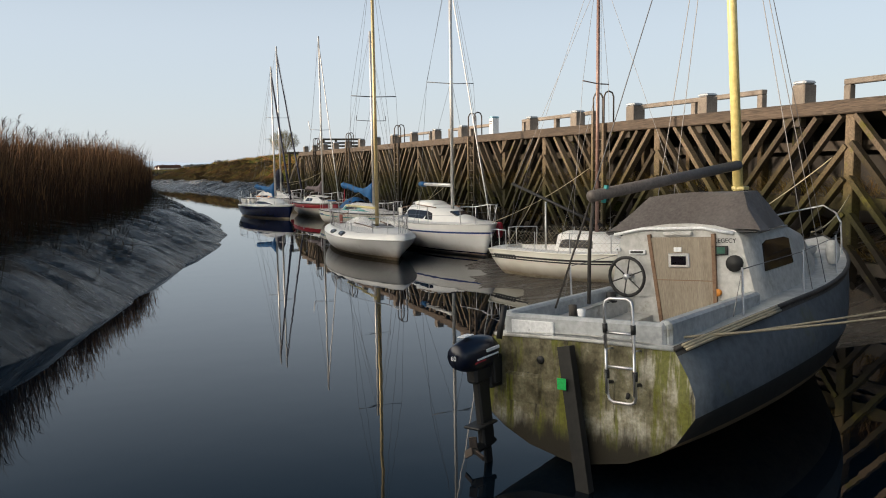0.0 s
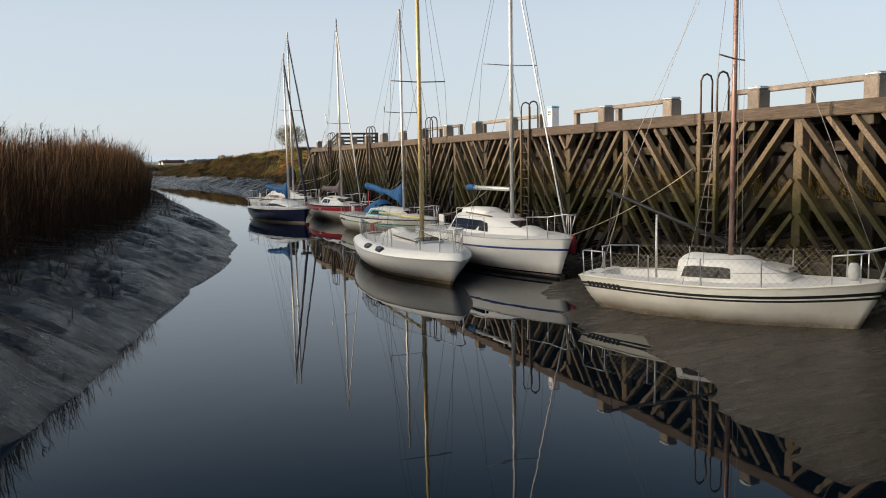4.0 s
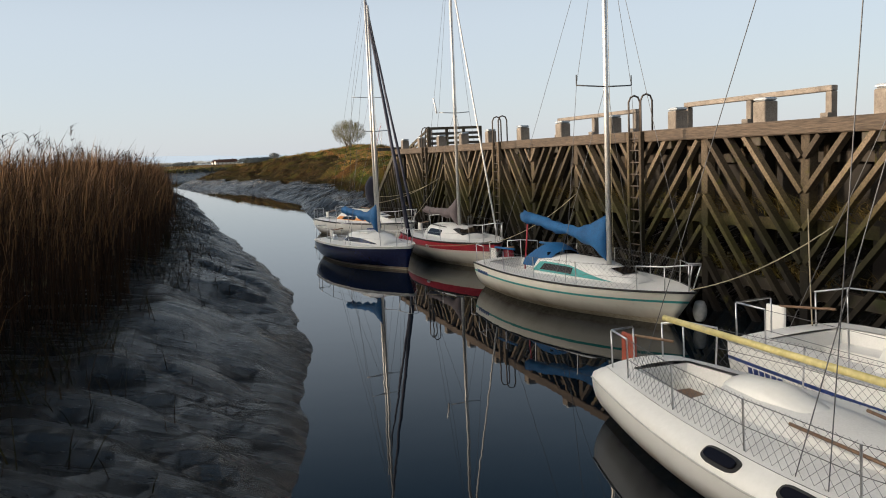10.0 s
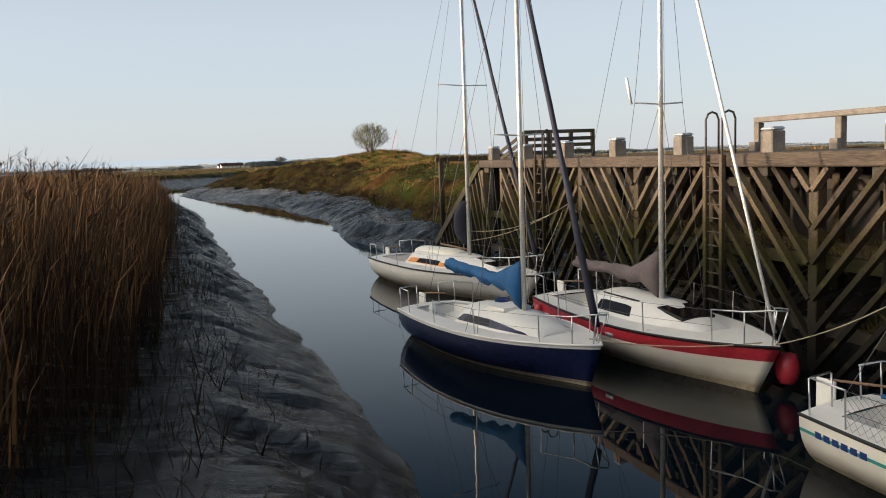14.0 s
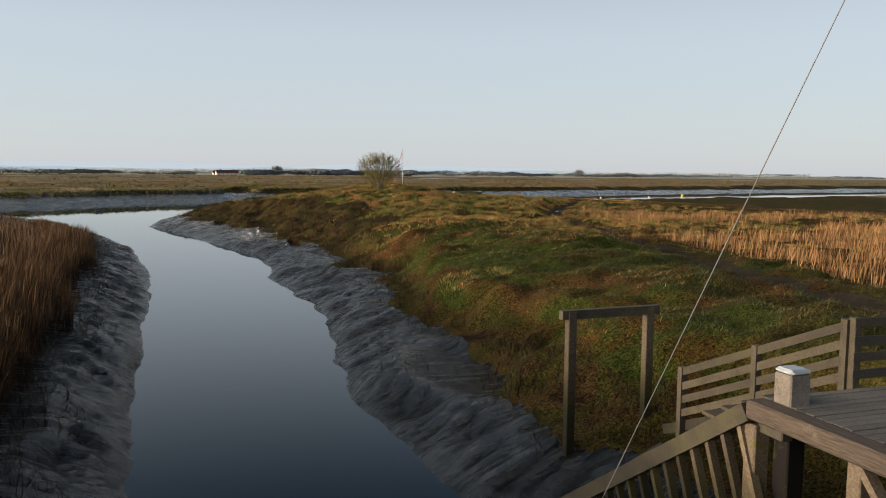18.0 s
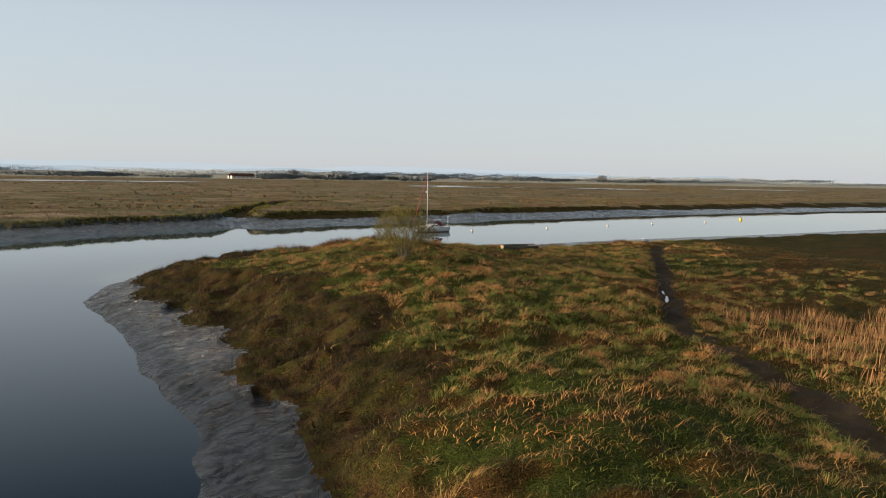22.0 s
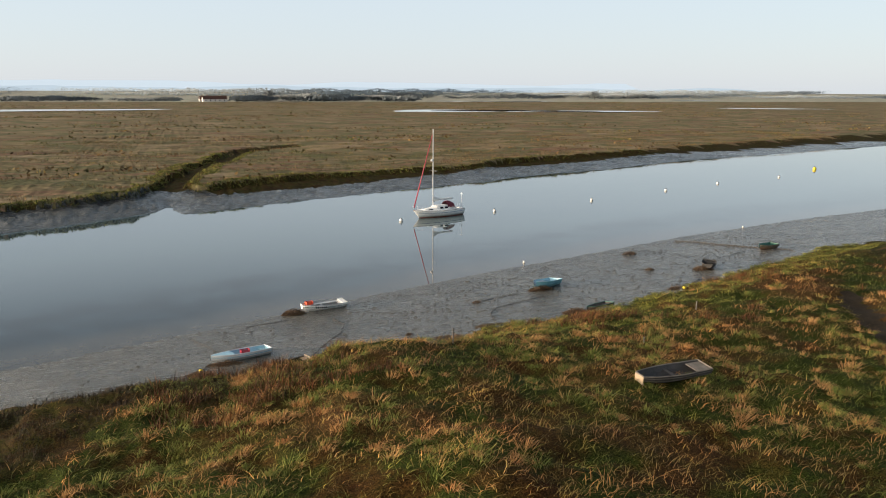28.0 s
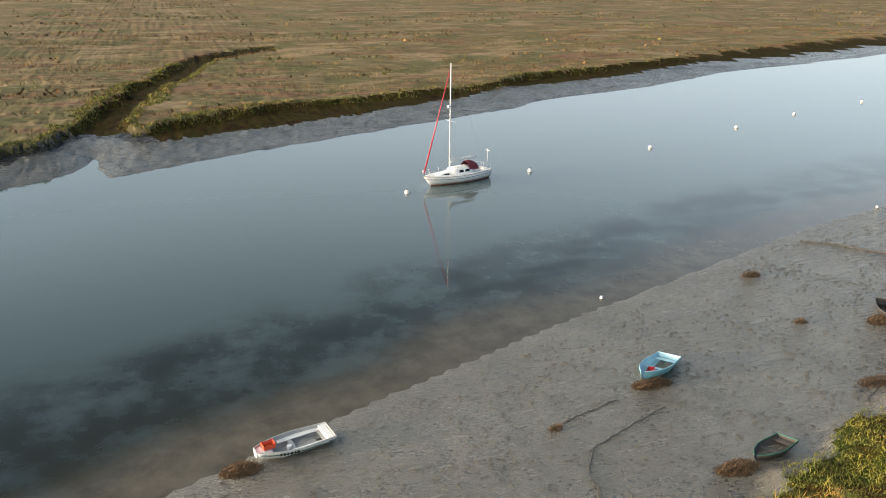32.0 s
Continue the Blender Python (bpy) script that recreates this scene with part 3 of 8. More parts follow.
def sag(a, b, drop, n=8):
    a, b = Vector(a), Vector(b)
    return [a.lerp(b, i / n) - Vector((0, 0, drop * 4 * (i / n) * (1 - i / n))) for i in range(n + 1)]


def beam(bm, a, b, w, h, up=(0, 0, 1)):
    """A squared timber from a to b, w wide and h high."""
    a, b = Vector(a), Vector(b)
    d = (b - a).normalized()
    s = d.cross(Vector(up)).normalized()
    t = s.cross(d)
    q = []
    for p in (a, b):
        q.append([bm.verts.new(p + s * (w / 2 * i) + t * (h / 2 * j)) for i, j in ((-1, -1), (1, -1), (1, 1), (-1, 1))])
    for k in range(4):
        bm.faces.new((q[0][k], q[0][(k + 1) % 4], q[1][(k + 1) % 4], q[1][k]))
    bm.faces.new(q[0][::-1]), bm.faces.new(q[1])


def sweep_rows(bm, rows, close=False):
    """Faces between rows of points; returns the grid of vertices."""
    g = [[bm.verts.new(p) for p in r] for r in rows]
    for u, w in zip(g, g[1:]):
        for k in range(len(u) - (0 if close else 1)):
            k2 = (k + 1) % len(u)
            try:
                bm.faces.new((u[k], u[k2], w[k2], w[k]))
            except ValueError:
                pass
    return g


# ---------------------------------------------------------------- the ground, one sheet
W_RIGHT = plan([(17, -90), (17, 8.2), (12.5, 8.7), (8.6, 10.3), (8.9, 12.1), (9.8, 14.3), (10.1, 17.4), (11.6, 22), (14.6, 26), (17, 30), (17, 63), (16.2, 66), (14.4, 70), (13.5, 75), (13.1, 81), (13.5, 87), (14.8, 95), (15.0, 102), (14.2, 108), (13.6, 113), (14.5, 121), (14.4, 130),
                (13, 136), (10.8, 144), (8.3, 158), (3.4, 174), (4.2, 182), (7.5, 195), (12.7, 205), (27, 211), (41, 217.5), (60, 225.5), (75, 231), (95, 238.5),
                (121, 246), (147, 252), (220, 275), (320, 300), (700, 380), (4400, 900), (4400, -90)])
G_RIGHT = plan([(20.5, -90), (20.5, 62), (18.5, 68), (17, 73), (16.4, 78), (17.0, 83), (17.7, 90), (17.2, 95), (19.0, 106), (18.9, 116), (18.3, 129), (17, 143.6),
                (14.9, 154), (9.8, 170), (7.2, 180), (8.6, 188), (13.8, 192.8), (18, 195.0), (28.5, 194.4), (33, 195.2), (36, 197.2), (39, 198.7), (44, 196.3), (50, 200.4), (56.4, 201.8), (65, 204),
                (81, 211), (101, 219.4), (116, 223), (150, 232), (230, 255), (320, 278), (700, 350), (4400, 860), (4400, -90)])
W_LEFT = plan([(-4400, -90), (-9, -90), (-6, -20), (-2.5, 6), (-0.3, 13.3), (1.4, 17.1), (2.9, 23.6), (4.1, 28), (5, 31.1), (6.4, 39), (6.9, 46), (6.8, 52), (6.5, 61), (6.2, 70),
               (5.85, 84), (5.7, 97), (5.6, 108), (5.5, 118), (2.9, 141), (-2, 157), (-6.5, 171), (-19.8, 200), (-30, 208), (-70, 205), (-300, 100), (-900, -60), (-4400, -60)])
G_LEFT = plan([(-4400, -90), (-12, -90), (-9, -20), (-4.5, 6), (-2, 13), (-0.4, 18), (0.6, 24), (1.6, 29), (2.5, 34), (3.4, 41), (4.1, 46), (4.1, 58), (4.3, 66), (3.9, 78),
               (3.6, 90), (2.7, 108), (1.2, 131), (-3, 151), (-9, 168), (-22, 196), (-32, 203), (-72, 200), (-300, 94), (-900, -66), (-4400, -66)])
W_FAR = plan([(-4400, -60), (-900, -20), (-300, 130), (-70, 224), (-23, 244), (1.5, 268.5), (12, 275), (22, 283.5), (24, 291), (26.2, 279), (42, 288.4), (56, 294.5), (75, 303.6), (96, 313), (103, 319),
              (135, 330), (173, 349), (211, 359), (275, 381), (450, 425), (700, 470), (4400, 1060), (4400, 5200), (-4400, 5200)])
G_FAR = plan([(-4400, -45), (-900, -8), (-300, 142), (-72, 234), (-26, 253), (-2, 278), (10, 284), (19, 293), (22.5, 306), (29, 341), (42, 384), (60, 408), (63, 405), (46, 380), (34, 338), (27, 305), (29, 296),
              (50, 312), (72, 318), (98, 327), (105, 334), (135, 345), (171, 361), (225, 382), (296, 405), (450, 440), (700, 486), (4400, 1080), (4400, 5200), (-4400, 5200)])


def inside(poly, X, Y):
    """Signed distance to a polygon's outline, positive inside."""
    d = np.full(X.shape, 1e12)
    odd = np.zeros(X.shape, bool)
    for (x0, y0), (x1, y1) in zip(poly, poly[1:] + poly[:1]):
        ex, ey = x1 - x0, y1 - y0
        k = np.clip(((X - x0) * ex + (Y - y0) * ey) / max(ex * ex + ey * ey, 1e-9), 0, 1)
        d = np.minimum(d, (X - x0 - k * ex) ** 2 + (Y - y0 - k * ey) ** 2)
        if y0 != y1:
            odd ^= ((y0 > Y) != (y1 > Y)) & (X < (x1 - x0) * (Y - y0) / (y1 - y0) + x0)
    d = np.sqrt(d)
    return np.where(odd, d, -d)


def smooth01(t):
    t = np.clip(t, 0, 1)
    return t * t * (3 - 2 * t)


def lattice(n, seed):
    r = np.random.RandomState(seed)
    return r.rand(n, n)


LAT = lattice(64, 5)


def vnoise(X, Y, s):
    """Smooth value noise in 0..1, period 64 cells of s metres."""
    u, v = X / s, Y / s
    i, j = np.floor(u).astype(int), np.floor(v).astype(int)
    a, b = smooth01(u - i), smooth01(v - j)
    g = lambda p, q: LAT[p % 64, q % 64]
    return (g(i, j) * (1 - a) + g(i + 1, j) * a) * (1 - b) + (g(i, j + 1) * (1 - a) + g(i + 1, j + 1) * a) * b


PATH_LINE = plan([(23, 58), (31.6, 83.8), (34.3, 93.3), (38.1, 107), (43.5, 119), (46, 134), (57.2, 153.5), (66, 168), (74, 182), (83, 196)])


def line_dist(pts, X, Y):
    d = np.full(X.shape, 1e12)
    for (x0, y0), (x1, y1) in zip(pts, pts[1:]):
        ex, ey = x1 - x0, y1 - y0
        k = np.clip(((X - x0) * ex + (Y - y0) * ey) / (ex * ex + ey * ey), 0, 1)
        d = np.minimum(d, (X - x0 - k * ex) ** 2 + (Y - y0 - k * ey) ** 2)
    return np.sqrt(d)


def runnels(X, Y, slant):
    """Drainage grooves running down a mud bank: sharp furrows between rounded ribs."""
    v = Y + slant * X + (vnoise(X, Y, 2.2) - 0.5) * 1.6
    a = np.abs(vnoise(X * 0.22, v, 0.62) - 0.5) * 2
    b = np.abs(vnoise(X * 0.35 + 31, v + 17, 1.35) - 0.5) * 2
    c = np.abs(vnoise(X * 0.5 + 7, v * 1.1 + 5, 0.55) - 0.5) * 2
    return (np.sqrt(b + 0.03) - 0.6) * 0.10 + (np.sqrt(a + 0.04) - 0.6) * 0.20 + (np.sqrt(c + 0.06) - 0.6) * 0.13


def weed_band(X, Y):
    """How far the dark weed reaches in from the right bank's edge."""
    return (1.6 + 7.5 * smooth01((Y - 92) / 45) * smooth01((190 - Y) / 6)) * (0.55 + 0.9 * vnoise(X, Y, 4.5)) * (Y > 61) * smooth01((29 - X) / 5)


def tussock_field(X, Y):
    """Hummocks of old grass, a stride or two across."""
    return np.clip(vnoise(X, Y, 1.9) * 0.65 + vnoise(X + 40, Y, 3.7) * 0.35, 0.02, 1)


# flat wet pans among the weed of the right bank: x, y, half sizes, height
PANS = [(15.2, 74.5, 1.2, 2.9, 0.78), (15.7, 88.2, 0.6, 1.3, 0.85), (11.7, 148.2, 0.8, 2.0, 0.80), (15.0, 128.2, 0.7, 1.8, 0.80), (16.4, 119.0, 0.5, 2.6, 0.80), (16.7, 111.5, 0.6, 2.0, 0.80)]


def brown_meadow(X, Y):
    """Where the withered meadow beyond the path begins: 0 in the green grass, 1 in the brown."""
    px = np.interp(Y, [q[1] for q in PATH_LINE], [q[0] for q in PATH_LINE])
    return smooth01((X - px - 5 + 9 * (vnoise(X * 0.5, Y, 8.0) - 0.5) - 6 * smooth01((Y - 120) / 40) + 18 * smooth01((80 - Y) / 20)) / 4) * (Y > 60)


def terrain(X, Y):
    """Height of the ground, and which cover it has: 0 mud, 1 turf, 2 marsh, 3 path, 4 fields, 5 mudflat, 6 weed, 7 berth."""
    wob = (vnoise(X, Y, 2.3) - 0.5) * 1.5 + (vnoise(X, Y, 0.8) - 0.5) * 0.6
    wr, gr = inside(W_RIGHT, X, Y) + wob * 0.35 * (1 - 0.8 * smooth01((Y - 165) / 12)), inside(G_RIGHT, X, Y) + wob
    wl, gl = inside(W_LEFT, X, Y) + wob * 0.3, inside(G_LEFT, X, Y) + wob * 0.6
    wf, gf = inside(W_FAR, X, Y) + wob * 0.5, inside(G_FAR, X, Y) + wob * 1.4
    z = np.full(X.shape, -1.2)
    cov = np.zeros(X.shape, int)
    rough = (vnoise(X, Y, 1.1) - 0.5) * 0.22 + (vnoise(X, Y, 0.45) - 0.5) * 0.10
    gr = gr + (vnoise(X, Y, 4.2) - 0.5) * 3.4 * smooth01((Y - 68) / 6) * smooth01((168 - Y) / 8)
    # right bank: steep creek mud, and a wide flat along the river
    flat = smooth01((Y - 165) / 12)
    t = np.clip(wr / np.maximum(wr - gr, 0.05), 0, 1)
    edge = 1.15 - 0.05 * flat
    zr = np.where(gr < 0, (1 - flat) * (edge * t ** 0.8) + flat * (0.42 * t + 0.75 * smooth01((gr + 0.9) / 0.9)), 0)
    mound = 2.1 * np.exp(-(((X - 33) / 17) ** 2 + ((Y - 152) / 21) ** 2)) + 0.75 * np.exp(-(((X - 47) / 12) ** 2 + ((Y - 166) / 9) ** 2))
    ridge = 0.75 * np.exp(-((X - 24 - (Y - 60) * 0.08) / 7) ** 2) * smooth01((Y - 50) / 20)
    land = 2.55 + mound + ridge + 1.15 * np.exp(-(((X - 22) / 6) ** 2 + ((Y - 50) / 14) ** 2)) + (vnoise(X, Y, 7) - 0.5) * 0.5
    land = land - 0.5 * smooth01((X - 60) / 40)
    up = smooth01(gr / (4.5 + 2.5 * smooth01((Y - 80) / 40)))
    lump = ((np.sqrt(tussock_field(X, Y)) - 0.65) * 1.0 + (np.sqrt(vnoise(X, Y, 0.9)) - 0.6) * 0.4) * np.clip(gr * 0.5, 0, 1) * (1 - 0.6 * smooth01((X - 70) / 30))
    zr = np.where(gr >= 0, edge + (land - edge) * up + rough * 1.1 + lump, zr + (rough * 0.5 + runnels(X, Y, -0.3) * 1.1) * (1 - flat) * np.clip(wr * 1.2, 0, 1) + rough * 0.25 * flat * np.clip(wr * 0.25, 0, 1))
    for ax, ay, rx, ry, az in PANS:
        q = np.sqrt(((X - ax) / rx) ** 2 + ((Y - ay) / ry) ** 2) + wob * 0.25
        pan = smooth01((1.5 - q) / 0.5)
        zr = zr * (1 - pan) + az * pan
        gr = np.where(q < 1.15, np.minimum(gr, -0.01), gr)
    pd = line_dist(PATH_LINE, X, Y) + wob * 0.35
    pside = np.interp(Y, [q[1] for q in PATH_LINE], [q[0] for q in PATH_LINE]) - X
    zr = zr + (gr > 0) * 0.45 * smooth01((pside - 0.5) / 2.5) * smooth01((15 - pside) / 9) * smooth01((Y - 112) / 14) * smooth01((172 - Y) / 10)
    zr = zr - 0.28 * np.exp(-(pd / 0.9) ** 2) * (gr > 2)
    berth = smooth01((28 - Y) / 5) * smooth01((15.5 - X) / 2)   # soft mud berth in front of the wharf, almost awash
    zr = zr * (1 - berth) + berth * (0.07 * smooth01(wr / 2) + (vnoise(X * 0.8, Y, 0.7) - 0.5) * 0.05)
    m = wr > 0
    z[m] = zr[m]
    cov[m] = np.where(gr > 0, 1, np.where(berth > 0.5, 7, np.where(flat > 0.5, 5, 0)))[m]
    cov[m & (gr > 0) & (gr < weed_band(X, Y))] = 6
    cov[m & (gr > 2) & (brown_meadow(X, Y) > 0.5)] = 8
    cov[m & (gr > 2) & (pd < 0.75 + wob * 0.5)] = 3
    cov[m & (X > 170)] = np.where(gr > 0, 2, 5)[m & (X > 170)]
    # left bank: mud, then reed bed
    t = np.clip(wl / np.maximum(wl - gl, 0.05), 0, 1)
    zl = np.where(gl < 0, 1.15 * t ** 0.9, 1.15 + 0.55 * smooth01(gl / 4)) + rough * 0.35 * np.clip(wl, 0, 1)
    zl = zl + runnels(X, Y, 0.35) * (1 + 0.7 * smooth01((Y - 40) / 30)) * np.clip(wl * 1.2, 0, 1) * smooth01((0.9 - gl) / 1.4)
    m = wl > 0
    z[m] = zl[m]
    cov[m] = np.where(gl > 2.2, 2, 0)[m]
    # far bank and marsh
    t = np.clip(wf / np.maximum(wf - gf, 0.05), 0, 1)
    zf = np.where(gf < 0, 1.55 * t ** 0.9 + runnels(Y * 0.4, X, 0.2) * 1.2 * np.clip(wf * 0.5, 0, 1) * (Y > 200), 1.7 + 0.75 * smooth01(gf / 0.9)) + rough * np.clip(wf, 0, 1) * 1.2 + ((vnoise(X, Y, 14) - 0.5) * 0.5 + (vnoise(X * 0.3, Y, 5.0) - 0.5) * 0.5 * (Y < 700)) * (gf > 0)
    m = wf > 0
    z[m] = zf[m]
    # the gully floor takes the dark cover 6, without any weed on it
    gully = m & (gf < 0.7) & (wf > 9)
    # the strip below the turf lip takes dark mud as its painted shade
    cov[m] = np.where(gf > 0.7, np.where(Y > 1180, 4, 2), np.where((t < 0.90 - 0.25 * vnoise(X, Y, 9.0)) & (wf < 9), 5, 0))[m]
    cov[gully] = 6
    # banks below the water
    low = np.maximum.reduce([wr, wl, wf])
    under = low <= 0
    z[under] = np.maximum(-1.2, low[under] * 0.35 - 0.03)
    cov[under & (wr > -14) & (Y > 165)] = 5
    return z, cov, gr, gl, gf


def steps(*spans):
    """Coordinates from (start, end, step) spans; a negative step grows by that factor."""
    out = []
    for a, b, s in spans:
        out += list(np.arange(a, b, s))
    return out


def growing(a, b, s, f):
    out = []
    while a < b:
        out.append(a)
        a, s = a + s, s * f
    out.append(b)
    return out


gx = sorted(set([-v for v in growing(14, 4000, 1.2, 1.17)] + steps((-13.5, -8, 0.4), (-8, 22, 0.2), (22, 62, 0.4), (62, 120, 1.1)) + growing(120, 4000, 2.5, 1.06)))
gy = sorted(set([-v for v in growing(10, 80, 1.5, 1.3)] + steps((-9.5, 130, 0.22), (130, 172, 0.4), (172, 222, 0.55), (222, 330, 0.7)) + growing(330, 4700, 3.0, 1.05)))
GX, GY = np.meshgrid(np.array(gx), np.array(gy))
GZ, COV, GR, GL, GF = terrain(GX, GY)
nx, ny = len(gx), len(gy)
ii = (np.arange(ny - 1)[:, None] * nx + np.arange(nx - 1)[None, :]).ravel()
quads = np.stack([ii, ii + 1, ii + nx + 1, ii + nx], 1)
cover = np.maximum.reduce([COV[:-1, :-1], COV[1:, 1:]]).ravel()
cover[(cover == 8) & (np.minimum(COV[:-1, :-1], COV[1:, 1:]).ravel() == 3)] = 3
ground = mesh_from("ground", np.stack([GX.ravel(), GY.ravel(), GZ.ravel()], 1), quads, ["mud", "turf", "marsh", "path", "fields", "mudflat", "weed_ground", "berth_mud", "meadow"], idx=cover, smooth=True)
tagged(ground, "grey tidal mud, grassy mound and brown saltmarsh reaching the horizon", "ground", kind="structure")


def ground_z(x, y):
    z, c, a, b, f = terrain(np.array([float(x)]), np.array([float(y)]))
    return float(z[0])


wx = np.array(sorted(set(gx[::3]) | {gx[-1]}))
wy = np.array(sorted(set(gy[::3]) | {gy[-1]}))
WXG, WYG = np.meshgrid(wx, wy)
silt_amount = smooth01((inside(W_RIGHT, WXG, WYG) + 14 + 5 * vnoise(WXG, WYG, 5.0)) / 6) * smooth01((WYG - 168) / 14) * 0.9
mx, my = len(wx), len(wy)
ii = (np.arange(my - 1)[:, None] * mx + np.arange(mx - 1)[None, :]).ravel()
water = mesh_from("water", np.stack([WXG.ravel(), WYG.ravel(), WXG.ravel() * 0], 1), np.stack([ii, ii + 1, ii + mx + 1, ii + mx], 1), "water", smooth=True)
silt_layer = water.data.attributes.new("silt", "FLOAT", "POINT")
silt_layer.data.foreach_set("value", silt_amount.ravel().astype(np.float32))
shoal_layer = water.data.attributes.new("shoal", "FLOAT", "POINT")
shoal_layer.data.foreach_set("value", (smooth01((inside(W_RIGHT, WXG, WYG) + 5.5 + 2.5 * vnoise(WXG, WYG, 6.0)) / 5.5) * smooth01((WYG - 168) / 10)).ravel().astype(np.float32))
river_layer = water.data.attributes.new("river", "FLOAT", "POINT")
river_layer.data.foreach_set("value", smooth01((WYG - 168) / 70).ravel().astype(np.float32))
tagged(water, "still dark tidal water mirroring the pale sky", "water", kind="structure")


# ---------------------------------------------------------------- the timber wharf
WX, W0, W1, DECK = 14.5, -14.0, 59.8, 4.0
LADDERS = [19.5, 28.35, 37.3, 46.3, 54.9]
BAY = 8.88 / 3
wharf = empty("timber_wharf", pose(0, 0, 0), "old weathered timber wharf with crossed braces, mossy at the waterline", "wharf", kind="structure")
WIDTH = 4.9
# posts of the face, every bay, and bracing that changes direction at each post
posts = [LADDERS[0] + (k - 12) * BAY for k in range(0, 26) if W0 < LADDERS[0] + (k - 12) * BAY < W1 + 0.2]
rnd = random.Random(3)
bm = bmesh.new()
box(bm, (-0.11, -0.11, -1.0), (0.11, 0.11, DECK - 0.272), bevel=0.015)
post_mesh = part("post", bm, ["timber"], wharf)
for k, y in enumerate(posts):
    ob = post_mesh if k == 0 else new("post", post_mesh.data)
    ob.parent = wharf
    ob.matrix_basis = pose(WX + 0.16, y, 0, 0, 0, rnd.uniform(-2, 2))
for k, y in enumerate(posts):
    for dx in (1.7, 3.4):
        ob = new("post", post_mesh.data)
        ob.parent = wharf
        ob.matrix_basis = pose(WX + 0.2 + dx, y + rnd.uniform(-0.1, 0.1), 0)


def brace(ya, za, yb, zb, x, w=0.15, d=0.10, name="brace", key="timber"):
    bm = bmesh.new()
    beam(bm, (x, ya, za), (x, yb, zb), d, w, up=(1, 0, 0))
    return part(name, bm, key, wharf)


TOPZ = DECK - 0.27
for k, (ya, yb) in enumerate(zip(posts, posts[1:])):
    peak_first = (k + (round((posts[0] - LADDERS[0]) / BAY))) % 2 == 1
    y_peak, y_foot = (ya, yb) if peak_first else (yb, ya)
    sgn = 1 if y_foot > y_peak else -1
    for i in range(-5, 6):
        c = i * 0.60 + 0.157
        slope = 1.12
        # along the bay u runs from the peak post to the foot post
        u0 = max(0.06, c)
        z0 = TOPZ - (u0 - c) * slope
        u1 = min(BAY - 0.04, c + (TOPZ + 0.7) / slope)
        z1 = TOPZ - (u1 - c) * slope
        if u1 - u0 < 0.25 or z0 < -0.2:
            continue
        j = rnd.uniform(-0.04, 0.04)
        brace(y_peak + sgn * u0, z0 + j, y_peak + sgn * u1, z1 + j, WX + 0.04 + (i % 2) * 0.03, rnd.uniform(0.12, 0.17))
for z, dx, key in ((2.0, 0.34, "timber"), (0.75, 0.34, "wet_timber"), (2.0, 1.85, "wet_timber"), (3.2, 3.6, "wet_timber")):
    for ya, yb in zip(posts[::3], posts[3::3] + [W1]):
        bm = bmesh.new()
        beam(bm, (WX + dx, ya, z), (WX + dx, yb, z), 0.14, 0.24)
        part("waling", bm, key, wharf)
# edge beam, deck, and dark sheets standing in for the shade beneath
for a, b in zip([W0] + LADDERS, LADDERS + [W1]):
    bm = bmesh.new()
    box(bm, (WX - 0.08, a + 0.006, DECK - 0.27), (WX + 0.24, b - 0.006, DECK + 0.0), bevel=0.025)
    part("edge_beam", bm, "edge_timber", wharf)
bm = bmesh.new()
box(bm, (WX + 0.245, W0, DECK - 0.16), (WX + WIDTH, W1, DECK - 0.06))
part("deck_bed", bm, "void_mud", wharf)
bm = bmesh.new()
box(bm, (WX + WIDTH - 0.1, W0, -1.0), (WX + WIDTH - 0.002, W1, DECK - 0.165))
part("back_shade_sheet", bm, "void_mud", wharf)


# ---------------------------------------------------------------- boats
class Hull:
    """The lines of one hull: x runs forward, y to port, z up from the waterline."""

    def __init__(self, L, B, bow, mid, stern, tf=0.7, draft=0.35, rake=0.55, srake=0.0, full=2.4, wide=0.45, tum=0.0):
        self.L, self.B, self.bow, self.mid, self.stern = L, B, bow, mid, stern
        self.tf, self.draft, self.rake, self.srake, self.full, self.wide, self.tum = tf, draft, rake, srake, full, wide, tum

    def half(self, s):
        w = self.wide
        if s < w:
            return self.B / 2 * (self.tf + (1 - self.tf) * math.sin(math.pi / 2 * s / w))
        return self.B / 2 * max(0.0, 1 - ((s - w) / (1 - w)) ** 2.3) ** 0.92

    def sheer(self, s):
        if s > 0.4:
            return self.mid + (self.bow - self.mid) * ((s - 0.4) / 0.6) ** 1.8
        return self.mid + (self.stern - self.mid) * ((0.4 - s) / 0.4) ** 1.5

    def keel(self, s):
        return self.draft * math.sin(math.pi * (0.16 + 0.70 * s))

    def point(self, s, z, side):
        d, top = self.keel(s), self.sheer(s)
        v = min(1.0, max(0.0, (z + d) / (top + d)))
        p = self.full - 0.9 * s ** 2
        yn = (1 - (1 - v) ** p) ** (0.62 + 0.35 * s) * (1 + self.tum * math.sin(math.pi * v) * (1 - s))
        x = -self.L / 2 + s * (self.L - self.rake * (1 - v)) + self.srake * (1 - s) * (1 - v)
        return Vector((x, side * self.half(s) * yn, z))

    def edge(self, s, side, out=0.0, dz=0.0):
        p = self.point(s, self.sheer(s), side)
        return p + Vector((0, side * out, dz))

    def xs(self, x):
        return min(1.0, max(0.0, (x + self.L / 2) / self.L))


